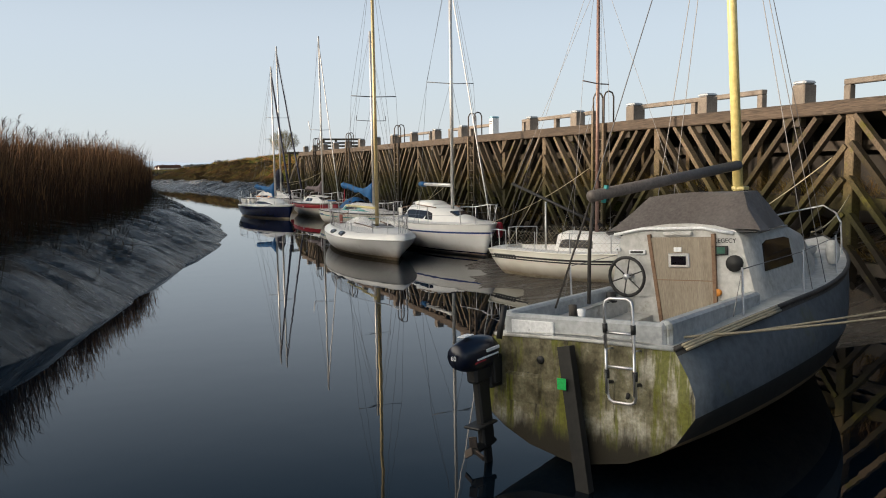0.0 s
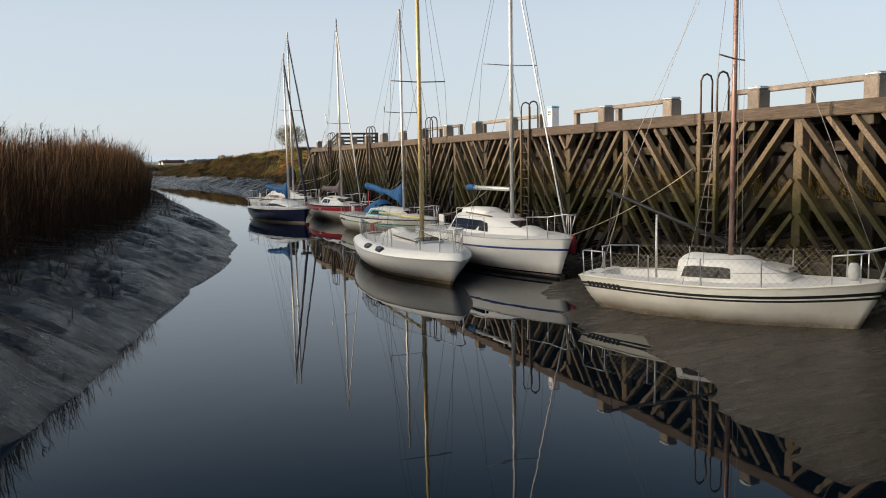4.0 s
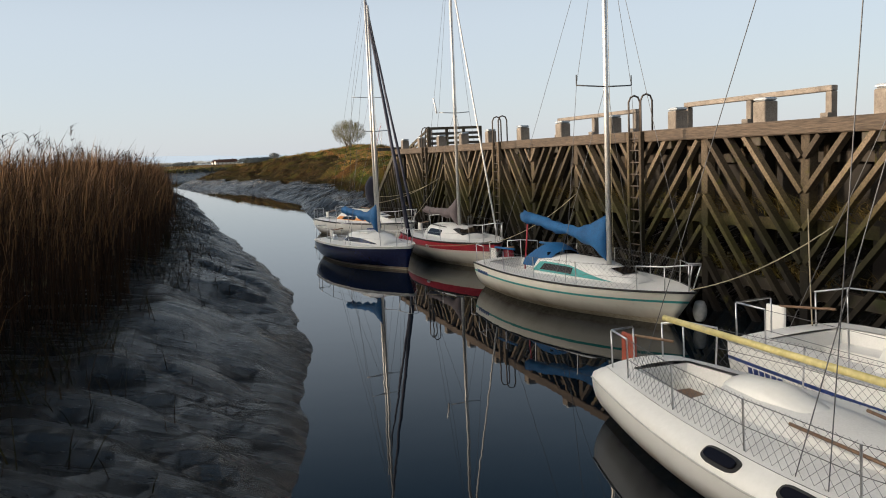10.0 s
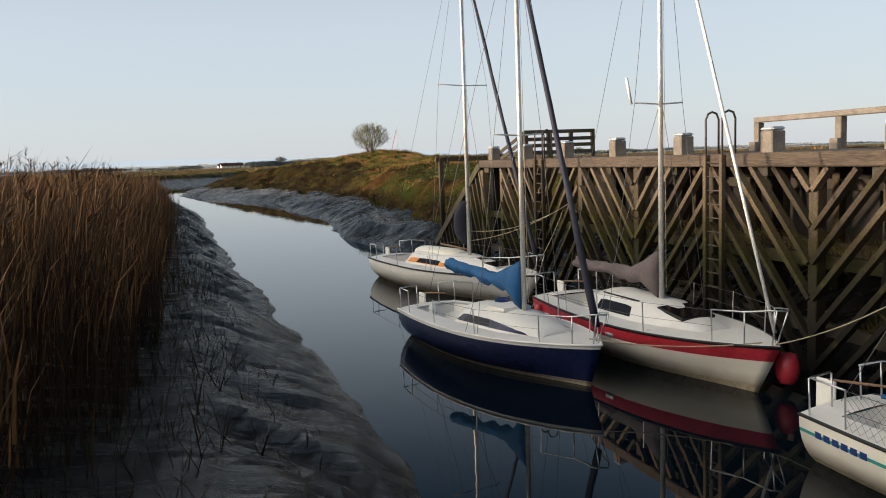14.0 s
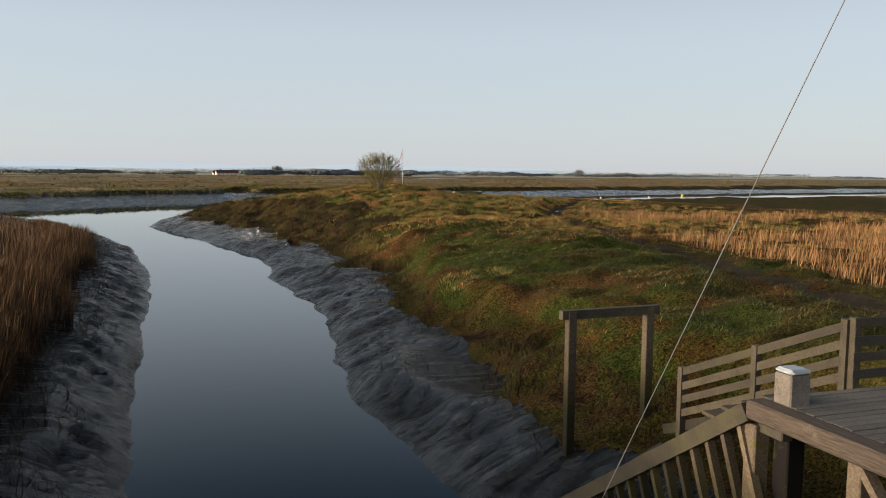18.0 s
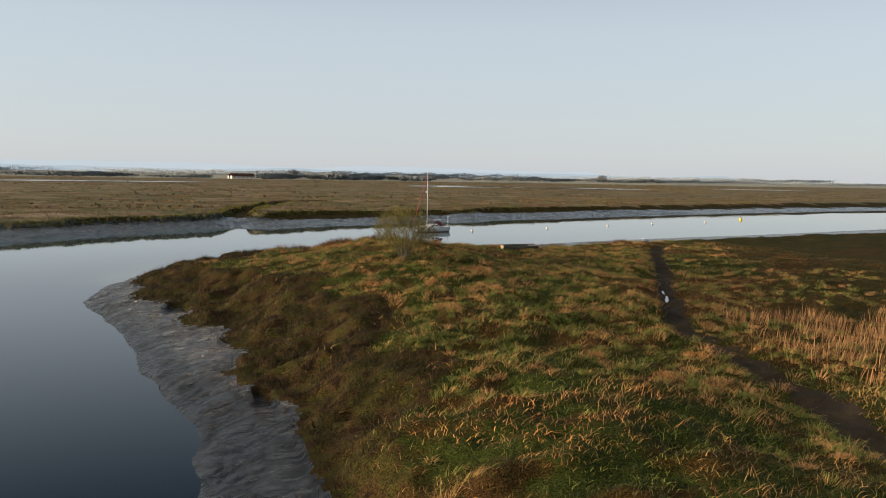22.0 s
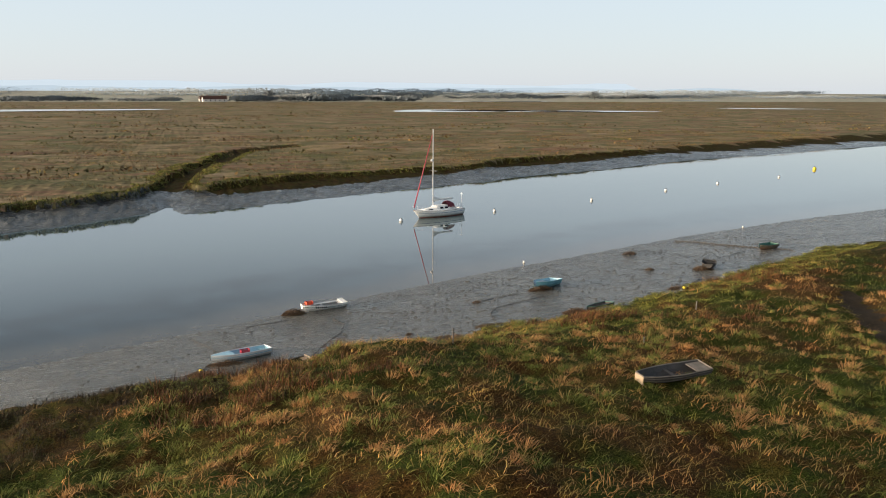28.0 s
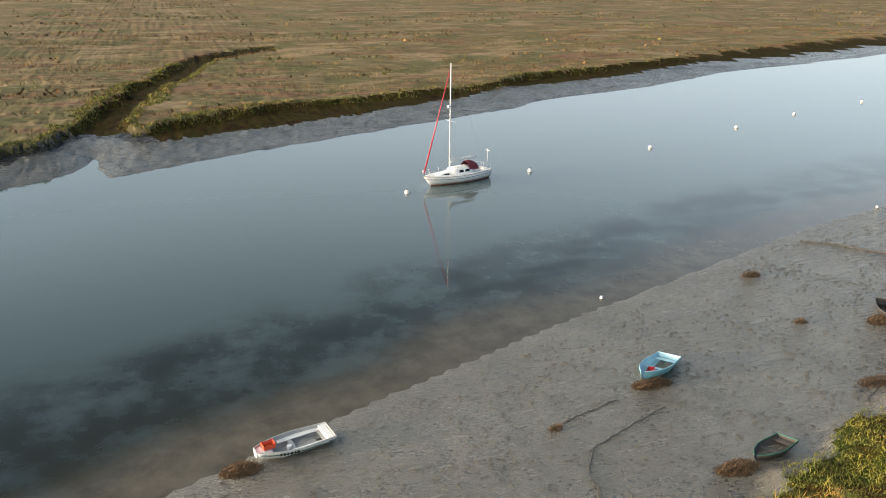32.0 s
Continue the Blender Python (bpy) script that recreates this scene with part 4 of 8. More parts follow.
def hull_part(h, parent, bands, stain=0.16, scum="stain", transom=None, label="", below="scum"):
    """The shell: below the water, a scum line, then bands (top share of the side, material) up to the sheer."""
    bm = bmesh.new()
    N = 20
    bands = [(f, {"white_gel": "white_hull", "cream_gel": "cream_hull"}.get(k, k)) for f, k in bands]
    keys = [below, scum] + [k for f, k in bands]
    uniq = list(dict.fromkeys(keys + ([transom] if transom else [])))
    rows, rowmat = [], []
    fr = [("d", 1.0), ("d", 0.55), ("z", 0.0), ("z", stain)]
    mats_between = [below, below, scum]
    prev = 0.0
    for f, k in bands:
        n = 3 if f - prev > 0.3 else 1
        for j in range(1, n + 1):
            fr.append(("f", prev + (f - prev) * j / n))
            mats_between.append(k)
        prev = f
    for side in (1, -1):
        grid = []
        for i in range(N + 1):
            s = 1 - (1 - i / N) ** 1.25
            col = []
            for kind, val in fr:
                top = h.sheer(s)
                z = -h.keel(s) * val if kind == "d" else (val if kind == "z" else stain + (top - stain) * val)
                col.append(bm.verts.new(h.point(s, z, side)))
            grid.append(col)
        for a, b in zip(grid, grid[1:]):
            for r in range(len(fr) - 1):
                q = (a[r], b[r], b[r + 1], a[r + 1]) if side == -1 else (a[r], a[r + 1], b[r + 1], b[r])
                f = bm.faces.new(q)
                f.material_index = uniq.index(mats_between[r])
                f.smooth = True
        rows.append(grid)
    for r in range(len(fr) - 1):   # transom
        f = bm.faces.new((rows[0][0][r], rows[1][0][r], rows[1][0][r + 1], rows[0][0][r + 1]))
        f.material_index = uniq.index(transom or mats_between[r])
    bmesh.ops.remove_doubles(bm, verts=bm.verts, dist=0.002)
    bmesh.ops.recalc_face_normals(bm, faces=bm.faces)
    return part("hull", bm, uniq, parent, label)


def deck_part(h, parent, key, cock=None, floor=0.25, inset=0.02, camber=0.05):
    """The deck with its camber, and a cockpit well between two stations."""
    bm = bmesh.new()
    cols = [-1, -0.62, -0.3, 0, 0.3, 0.62, 1]
    st = sorted(set([i / 18 for i in range(19)] + (list(cock) if cock else [])))
    g = []
    for s in st:
        w = max(0.0, h.half(s) - inset)
        row = []
        for c in cols:
            p = h.edge(s, 1)
            row.append(bm.verts.new((p.x, w * c, h.sheer(s) + 0.01 + camber * (1 - c * c) * min(1, w * 1.2))))
        g.append(row)
    for i in range(len(st) - 1):
        for k in range(6):
            if cock and cock[0] - 1e-6 <= st[i] and st[i + 1] <= cock[1] + 1e-6 and 1 <= k <= 4:
                continue
            bm.faces.new((g[i][k], g[i][k + 1], g[i + 1][k + 1], g[i + 1][k]))
    bmesh.ops.remove_doubles(bm, verts=bm.verts, dist=0.003)
    d = part("deck", bm, key, parent, smooth=True)
    if cock:
        bm = bmesh.new()
        i0, i1 = [min(range(len(st)), key=lambda q: abs(st[q] - c)) for c in cock]
        ring = []
        for i in range(i0, i1 + 1):
            s = st[i]
            w = (h.half(s) - inset) * 0.62
            ring.append((h.edge(s, 1).x, w, h.sheer(s) + 0.03))
        lo = [[(x, sd * w, z) for x, w, z in ring] for sd in (1, -1)]
        seat = [[(x, sd * w * 0.97, z - 0.2) for x, w, z in ring] for sd in (1, -1)]
        inner = [[(x, sd * w * 0.5, z - 0.22) for x, w, z in ring] for sd in (1, -1)]
        sole = [[(x, sd * w * 0.48, floor) for x, w, z in ring] for sd in (1, -1)]
        sweep_rows(bm, [lo[0], seat[0], inner[0], sole[0], sole[1], inner[1], seat[1], lo[1]])
        for k in (0, -1):
            pts = [lo[0][k], seat[0][k], inner[0][k], sole[0][k], sole[1][k], inner[1][k], seat[1][k], lo[1][k]]
            bm.faces.new([bm.verts.new(p) for p in pts])
        part("cockpit", bm, key, parent)
    return d


class Cabin:
    """A coachroof lofted through (x, half width, height) stations on the deck of a hull."""

    def __init__(self, h, stations, lean=0.8, camber=0.07):
        self.h, self.st, self.lean, self.camber = h, stations, lean, camber

    def at(self, x):
        st = self.st
        for (x0, w0, z0), (x1, w1, z1) in zip(st, st[1:]):
            if x <= x1:
                k = max(0.0, (x - x0) / (x1 - x0))
                return w0 + (w1 - w0) * k, z0 + (z1 - z0) * k
        return st[-1][1], st[-1][2]

    def side(self, x, side, t, out=0.0):
        w, z = self.at(x)
        base = self.h.sheer(self.h.xs(x)) + 0.02
        return Vector((x, side * (w * (1 - (1 - self.lean) * t) + out), base + z * t))

    def build(self, parent, key, name="coachroof"):
        bm = bmesh.new()
        rows = []
        xs = []
        for (x0, *_), (x1, *_) in zip(self.st, self.st[1:]):
            xs += [x0 + (x1 - x0) * i / 4 for i in range(4)]
        xs.append(self.st[-1][0])
        for x in xs:
            w, z = self.at(x)
            c = self.camber * min(1, z * 4)
            top = self.side(x, 1, 1)
            r = [self.side(x, 1, -0.05), self.side(x, 1, 0.9), self.side(x, 1, 1) - Vector((0, 0.04 * w, -0.012))]
            r += [Vector((x, top.y * k, top.z + c * (1 - k * k) + 0.012)) for k in (0.6, 0.2, -0.2, -0.6)]
            r += [Vector((p.x, -p.y, p.z)) for p in reversed(r[:3])]
            rows.append(r)
        g = sweep_rows(bm, rows)
        bm.faces.new(g[0][::-1]), bm.faces.new(g[-1])
        bmesh.ops.recalc_face_normals(bm, faces=bm.faces)
        ob = part(name, bm, key, parent)
        for p in ob.data.polygons:
            p.use_smooth = len(p.vertices) == 4
        return ob

    def window(self, parent, x0, x1, t0, t1, side, key="window", skew=0.0, name="window", out=0.008, label="", taper=0.0):
        bm = bmesh.new()
        n = 16 if taper else 6
        a = [self.side(x0 + (x1 - x0) * i / n + skew * 0, side, t0, out) for i in range(n + 1)]
        b = [self.side(x0 + (x1 - x0) * (0.04 + 0.92 * i / n) + skew, side, t0 + (t1 - t0) * (1 - taper * max(0.0, i / n - 0.45) / 0.55) * (1 if i not in (0, n) else 0.9), out) for i in range(n + 1)]
        sweep_rows(bm, [a, b])
        r = bmesh.ops.extrude_face_region(bm, geom=bm.faces[:])
        for v in [v for v in r["geom"] if isinstance(v, bmesh.types.BMVert)]:
            v.co.y -= side * 0.02
        bmesh.ops.recalc_face_normals(bm, faces=bm.faces)
        return part(name, bm, key, parent, label)


def roof_hatch(parent, x0, x1, w, z0, z1, lid="window", rim="steel", name="hatch"):
    bm = bmesh.new()
    m = Matrix.Translation(((x0 + x1) / 2, 0, (z0 + z1) / 2)) @ Matrix.Rotation(-math.atan2(z1 - z0, x1 - x0), 4, "Y")
    box(bm, (-(x1 - x0) / 2 - 0.03, -w / 2 - 0.03, -0.02), ((x1 - x0) / 2 + 0.03, w / 2 + 0.03, 0.035), m, 0.01)
    o = part(name, bm, rim, parent)
    bm = bmesh.new()
    box(bm, (-(x1 - x0) / 2, -w / 2, 0.036), ((x1 - x0) / 2, w / 2, 0.05), m, 0.004)
    part("lid", bm, lid, o)
    return o


def mast_set(parent, h, x, top, zfoot, spr, sp_w, key="alloy", r=0.055, rake=0.0, furl=None, bow_x=None, back=True, spr_key="alloy", stay_top=0.97):
    """Mast, spreaders, stays, and a furled sail on the forestay where there is one."""
    tipx = x - rake
    at = lambda z: x - rake * (z - zfoot) / (top - zfoot)
    mst = tube_part("mast", [(x, 0, zfoot - 0.02), (at((zfoot + top) / 2), 0, (zfoot + top) / 2), (tipx, 0, top)], r, key, parent, 10, r * 0.8)
    if spr:
        for sd in (1, -1):
            tube_part("spreader", [(at(spr), sd * r * 0.9, spr), (at(spr) - 0.05, sd * sp_w, spr + 0.03)], 0.016, spr_key, mst, 6)
    sx = h.xs(x - 0.15)
    for sd in (1, -1):
        e = h.edge(sx, sd, -0.06, 0.02)
        zt = top * stay_top
        mid = (at(spr) - 0.05, sd * sp_w, spr + 0.03) if spr else ((e.x + at(zt)) / 2, e.y / 2, (e.z + zt) / 2)
        tube_part("shroud", [e, mid, (at(zt), sd * 0.03, zt)], 0.005, "wire", parent, 4)
        if spr:
            e2 = h.edge(h.xs(x - 0.5), sd, -0.06, 0.02)
            tube_part("shroud", [e2, (at(spr - 0.1), sd * r, spr - 0.1)], 0.005, "wire", parent, 4)
    bx = bow_x if bow_x is not None else h.L / 2 - 0.12
    zb = h.bow + 0.05
    zt = top * stay_top
    tube_part("forestay", [(bx, 0, zb), (at(zt) + 0.04, 0, zt)], 0.005, "wire", parent, 4)
    if furl:
        p0, p1 = Vector((bx, 0, zb + 0.25)), Vector((at(zt) + 0.06, 0, zt - 0.35))
        pts = [p0.lerp(p1, i / 14) for i in range(15)]
        bm = bmesh.new()
        rr = tube(bm, pts, 0.062, 8, 0.04)
        for ring in rr:
            for j, v in enumerate(ring):
                v.co += Vector((random.uniform(-1, 1), random.uniform(-1, 1), 0)) * 0.010
        part("furled_sail", bm, furl, parent, "sail rolled on the forestay", True)
    if back:
        tube_part("backstay", [(-h.L / 2 + 0.05, 0, h.stern + 0.03), (tipx, 0, top)], 0.005, "wire", parent, 4)
    tube_part("halyard", [(x + 0.08, 0.05, zfoot + 0.3), (tipx + 0.05, 0.03, top - 0.1)], 0.005, "rope", parent, 4)
    return at


def boom_set(parent, x, z, length, key="alloy", r=0.045, drop=0.0, cover=None, yaw=0.0, end=None):
    """A boom running aft from the mast, with a stowed sail under its cover."""
    c, s = math.cos(radians(yaw)), math.sin(radians(yaw))
    P = lambda u, up=0.0, off=0.0: Vector((x - u * c + off * s, u * s + off * c, z - drop * u / length + up))
    b = tube_part("boom", [P(0.05), P(length)], r, key, parent, 8)
    if end:
        tube_part("boom_end", [P(length - 0.45), P(length + 0.02)], r * 1.5, end, b, 8)
    if cover:
        bm = bmesh.new()
        rows = []
        n = 16
        rg = random.Random(int(length * 100))
        for i in range(n + 1):
            u = length * (0.0 + 1.0 * i / n)
            hgt = 0.11 + 0.48 * max(0, 1 - i / (n * 0.34)) ** 1.3
            wid = 0.12 + 0.03 * math.sin(i * 1.7)
            low = -0.11 - 0.10 * rg.random() - 0.26 * max(0, 1 - i / (n * 0.22))
            row = []
            for k in range(12):
                a = 2 * math.pi * k / 12
                yy = math.sin(a) * wid * (0.7 + 0.4 * (math.cos(a) < 0)) * (1 + 0.15 * rg.uniform(-1, 1))
                zz = (math.cos(a) > 0) * math.cos(a) * hgt + (math.cos(a) <= 0) * math.cos(a) * -low
                row.append(P(u, zz + 0.03 * rg.uniform(-1, 1), yy))
            rows.append(row)
        g = sweep_rows(bm, rows, close=True)
        bm.faces.new(g[0][::-1]), bm.faces.new(g[-1])
        bmesh.ops.recalc_face_normals(bm, faces=bm.faces)
        part("sail_cover", bm, cover, parent, "", True)
    return b


def rails(parent, h, s0, s1, n=4, ht=0.52, pul=True, push=True, net=None, key="steel", wires=2):
    """Stanchions and lifelines along both sides, a pulpit at the bow, a pushpit at the stern, netting between."""
    ss = [s0 + (s1 - s0) * i / (n - 1) for i in range(n)]
    tops = {}
    for sd in (1, -1):
        tops[sd] = []
        for s in ss:
            e = h.edge(s, sd, -0.07)
            t = e + Vector((0, sd * 0.02, ht))
            tops[sd].append(t)
            tube_part("stanchion", [e, t], 0.012, key, parent, 5)
        for k in range(wires):
            f = 1 - 0.48 * k
            pts = [h.edge(s, sd, -0.06, ht * f - 0.01) for s in ss]
            tube_part("lifeline", pts, 0.004, "wire", parent, 4)
        if net:
            bm = bmesh.new()
            step = 0.12
            x0, x1 = h.edge(ss[0], 1).x, h.edge(ss[-1], 1).x
            q = lambda x, f: h.edge(h.xs(x), sd, -0.055 - 0.05 * math.sin(f * 3.1), ht * f + 0.02)
            x = x0
            while x < x1:
                for dirn in (1, -1):
                    b = min(max(x + dirn * ht, x0), x1)
                    f = abs(b - x) / ht
                    if f > 0.1:
                        tube(bm, [q(x, 0.0), q((x + b) / 2, f * 0.5), q(b, f)], 0.0022, 3, cap=False)
                x += step
            part("netting", bm, net, parent)
    if pul:
        s = min(0.93, s1 + 0.09)
        a, b = h.edge(s, 1, -0.05), h.edge(s, -1, -0.05)
        tip = Vector((h.L / 2 + 0.12, 0, h.bow + ht + 0.06))
        up = Vector((0, 0, ht))
        tube_part("pulpit", [tops[1][-1], a + up, (tip.x - 0.15, 0.16, tip.z), (tip.x, 0, tip.z), (tip.x - 0.15, -0.16, tip.z), b + up, tops[-1][-1]], 0.014, key, parent, 6)
        for p, q in ((a, a + up), (b, b + up), (Vector((h.L / 2 - 0.15, 0.05, h.bow)), Vector((tip.x - 0.1, 0.12, tip.z))), (Vector((h.L / 2 - 0.15, -0.05, h.bow)), Vector((tip.x - 0.1, -0.12, tip.z)))):
            tube_part("pulpit_leg", [p, q], 0.013, key, parent, 6)
    if push:
        a, b = h.edge(0.02, 1, -0.05), h.edge(0.02, -1, -0.05)
        up = Vector((0, 0, ht))
        tube_part("pushpit", [tops[1][0], a + up, a.lerp(b, 0.3) + up - Vector((0.04, 0, 0))], 0.014, key, parent, 6)
        tube_part("pushpit", [tops[-1][0], b + up, b.lerp(a, 0.3) + up - Vector((0.04, 0, 0))], 0.014, key, parent, 6)
        for p in (a, b, a.lerp(b, 0.3), b.lerp(a, 0.3)):
            tube_part("pushpit_leg", [p, p + up - Vector((0.02, 0, 0.01))], 0.012, key, parent, 6)


def rub_rail(parent, h, key, r=0.022, name="rubbing_strake"):
    for sd in (1, -1):
        tube_part(name, [h.edge(i / 16, sd, 0.005, 0.0) for i in range(17)], r, key, parent, 6)


def rudder(parent, h, key="white_gel", up=0.9, x=None, width=0.28, lift=0.0):
    bm = bmesh.new()
    x = -h.L / 2 - 0.02 if x is None else x
    box(bm, (x - width, -0.025, -0.35 + lift), (x, 0.025, up), bevel=0.01)
    part("rudder", bm, key, parent)
    tube_part("tiller", [(x - 0.1, 0, up), (x + 0.9, 0, up + 0.12)], 0.02, "wood_strip", parent, 6)


def bars(parent, h, s0, s1, n, zf, side, key, hgt=0.10):
    """Unreadable lettering on a topside, as plain bars."""
    for i in range(n):
        a, b = s0 + (s1 - s0) * i / n, s0 + (s1 - s0) * (i + 0.7) / n
        z = h.sheer((a + b) / 2) * zf
        bm = bmesh.new()
        q = [h.point(s, zz, side) + Vector((0, side * 0.006, 0)) for s, zz in ((a, z - hgt / 2), (b, z - hgt / 2), (b, z + hgt / 2), (a, z + hgt / 2))]
        q2 = [p - Vector((0, side * 0.012, 0)) for p in q]
        vs, ws = [bm.verts.new(p) for p in q], [bm.verts.new(p) for p in q2]
        bm.faces.new(vs), bm.faces.new(ws[::-1])
        for k in range(4):
            bm.faces.new((vs[k], ws[k], ws[(k + 1) % 4], vs[(k + 1) % 4]))
        bmesh.ops.recalc_face_normals(bm, faces=bm.faces)
        part("lettering", bm, key, parent)


def fender(parent, x, y, z, key, r=0.14, ln=0.5):
    bm = bmesh.new()
    pts = [(x, y, z - ln / 2 + ln * i / 8) for i in range(9)]
    rings = tube(bm, pts, r, 10)
    for i, ring in enumerate(rings):
        f = math.sin(math.pi * (0.12 + 0.76 * i / 8)) ** 0.5
        for v in ring:
            v.co.x, v.co.y = x + (v.co.x - x) * f, y + (v.co.y - y) * f
    part("fender", bm, key, parent, "", True)


def outboard(parent, x, y, z, key="motor", tilt=0.0, leg=1.1):
    """An outboard engine: cowl, leg, skeg and propeller, on its bracket."""
    m = Matrix.Translation((x, y, z)) @ Matrix.Rotation(radians(tilt), 4, "Y")
    e = new("outboard_motor")
    e.parent = parent
    e.matrix_basis = m
    bm = bmesh.new()
    rows = []
    for i in range(9):
        t = i / 8
        w = 0.17 * math.sin(math.pi * (0.16 + 0.68 * t)) ** 0.6
        hh = 0.2 * math.sin(math.pi * (0.14 + 0.66 * t)) ** 0.55
        rows.append([(-0.42 + 0.62 * t, w * math.cos(a) * 1.0, 0.1 + hh * math.sin(a) - 0.05 * t) for a in [2 * math.pi * k / 12 for k in range(12)]])
    g = sweep_rows(bm, rows, close=True)
    bm.faces.new(g[0][::-1]), bm.faces.new(g[-1])
    bmesh.ops.recalc_face_normals(bm, faces=bm.faces)
    part("cowl", bm, key, e, "", True)
    bm = bmesh.new()
    box(bm, (-0.2, -0.08, -0.25), (0.08, 0.08, -0.04), bevel=0.03)
    box(bm, (-0.14, -0.05, -leg), (0.06, 0.05, -0.22), bevel=0.02)
    box(bm, (-0.28, -0.11, -leg * 0.74), (0.06, 0.11, -leg * 0.74 + 0.03), bevel=0.01)
    box(bm, (-0.10, -0.02, -leg - 0.22), (0.02, 0.02, -leg + 0.02), bevel=0.01)
    tube(bm, [(-0.26, 0, -leg + 0.03), (0.1, 0, -leg + 0.03)], 0.06, 8, 0.03)
    part("leg", bm, "rubber", e)
    bm = bmesh.new()
    for k in range(3):
        mm = Matrix.Translation((-0.27, 0, -leg + 0.03)) @ Matrix.Rotation(k * 2.094, 4, "X") @ Matrix.Rotation(0.5, 4, "Z")
        box(bm, (-0.01, -0.045, 0.03), (0.01, 0.045, 0.15), mm, 0.004)
    part("propeller", bm, "iron", e)
    bm = bmesh.new()
    box(bm, (0.06, -0.13, -0.3), (0.16, 0.13, 0.06), bevel=0.01)
    part("clamp", bm, "rubber", e)
    return e


def text_part(body, size, key, parent, m, name="lettering"):
    cu = bpy.data.curves.new(name, "FONT")
    cu.body, cu.size, cu.extrude, cu.align_x, cu.align_y = body, size, 0.002, "CENTER", "CENTER"
    tmp = new("tmp", cu)
    me = bpy.data.meshes.new_from_object(tmp.evaluated_get(bpy.context.evaluated_depsgraph_get()))
    bpy.data.objects.remove(tmp)
    bpy.data.curves.remove(cu)
    me.materials.clear()
    me.materials.append(M[key])
    ob = new(name, me)
    ob.parent = parent
    ob.matrix_basis = m
    return ob


def cleat(parent, x, y, z):
    bm = bmesh.new()
    box(bm, (x - 0.09, y - 0.012, z + 0.03), (x + 0.09, y + 0.012, z + 0.05), bevel=0.006)
    box(bm, (x - 0.03, y - 0.012, z - 0.01), (x + 0.03, y + 0.012, z + 0.035))
    part("cleat", bm, "steel", parent)


# --- the small white day-sailer with two black lines
k_boat = empty("sailing_boat", pose(12.25, 15.95, 0, 0, 0, -62), "small cream sailing boat with two black lines and netted rails", "sailboat", "boats moored along the wharf")
h = Hull(5.5, 2.1, 0.92, 0.72, 0.68, tf=0.56, rake=0.55, srake=0.5)
hull_part(h, k_boat, [(0.60, "cream_gel"), (0.66, "black_stripe"), (0.70, "cream_gel"), (0.78, "black_stripe"), (1.0, "cream_gel")], stain=0.14)
deck_part(h, k_boat, "deck_white", (0.07, 0.38), 0.22)
cb = Cabin(h, [(-0.65, 0.70, 0.38), (0.35, 0.66, 0.36), (1.3, 0.40, 0.06)], 0.78)
cb.build(k_boat, "deck_white")
for sd in (1, -1):
    cb.window(k_boat, -0.55, 0.35, 0.25, 0.78, sd)
roof_hatch(k_boat, 0.75, 1.2, 0.42, h.sheer(0.65) + 0.30, h.sheer(0.70) + 0.22, "deck_grey")
mast_set(k_boat, h, 0.12, 7.7, h.mid + 0.4, 4.75, 0.62, "brown_spar", 0.05, furl=None, spr_key="brown_spar")
tube_part("boom", [(0.25, 0, 1.35), (-2.55, 0.25, 2.35)], 0.04, "rubber", k_boat, 8)
tube_part("topping_lift", [(-2.5, 0.25, 2.35), (0.3, 0, 7.5)], 0.005, "wire", k_boat, 4)
tube_part("mainsheet", [(-2.4, 0.2, 2.3), (-2.5, 0.0, 0.75)], 0.010, "dark_rope", k_boat, 5)
tube_part("boom_crutch", [(-1.35, 0, 0.4), (-1.35, 0, 1.9)], 0.025, "alloy", k_boat, 6)
rails(k_boat, h, 0.12, 0.86, 5, 0.5, net="rope")
rub_rail(k_boat, h, "cream_gel", 0.018)
bars(k_boat, h, 0.03, 0.19, 8, 0.78, -1, "black_stripe", 0.10)
bars(k_boat, h, 0.03, 0.19, 8, 0.78, 1, "black_stripe", 0.10)
fender(k_boat, 2.2, 0.0, h.bow + 0.12, "old_white", 0.1, 0.3)
for sd in (1, -1):
    cleat(k_boat, -2.5, sd * 0.5, 0.70)

# --- white flush-decked boat with a gold mast
c_boat = empty("sailing_boat", pose(9.35, 25.15, 0, 0, 0, -91), "white flush-decked sailing boat with a gold mast and netted rails", "sailboat", "boats moored along the wharf")
hc = Hull(7.4, 2.5, 0.66, 0.60, 0.58, tf=0.55, rake=0.7, full=2.2, wide=0.5)
hull_part(hc, c_boat, [(0.10, "white_gel"), (1.0, "white_gel")], stain=0.10, scum="scum")
h = Hull(7.05, 2.06, 0.82, 0.78, 0.74, tf=0.55, rake=0.5, full=2.2, wide=0.5)
bm = bmesh.new()   # the wide sloping edge between topsides and deck
rows = []
for i in range(25):
    sc = i / 24
    row = []
    for sd in (1, -1):
        a, b = hc.edge(sc, sd), h.edge(sc, sd)
        row.append([a, a + (b - a) * 0.12 + Vector((0, 0, 0.05)), a + (b - a) * 0.6 + Vector((0, 0, 0.035)), b + Vector((0, 0, 0.004))])
    rows.append(row[0] + row[1][::-1])
g = [[bm.verts.new(p) for p in r_] for r_ in rows]
for u, w in zip(g, g[1:]):
    for k in (0, 1, 2, 4, 5, 6):
        bm.faces.new((u[k], u[k + 1], w[k + 1], w[k]))
bm.faces.new(g[0])
bmesh.ops.remove_doubles(bm, verts=bm.verts, dist=0.002)
bmesh.ops.recalc_face_normals(bm, faces=bm.faces)
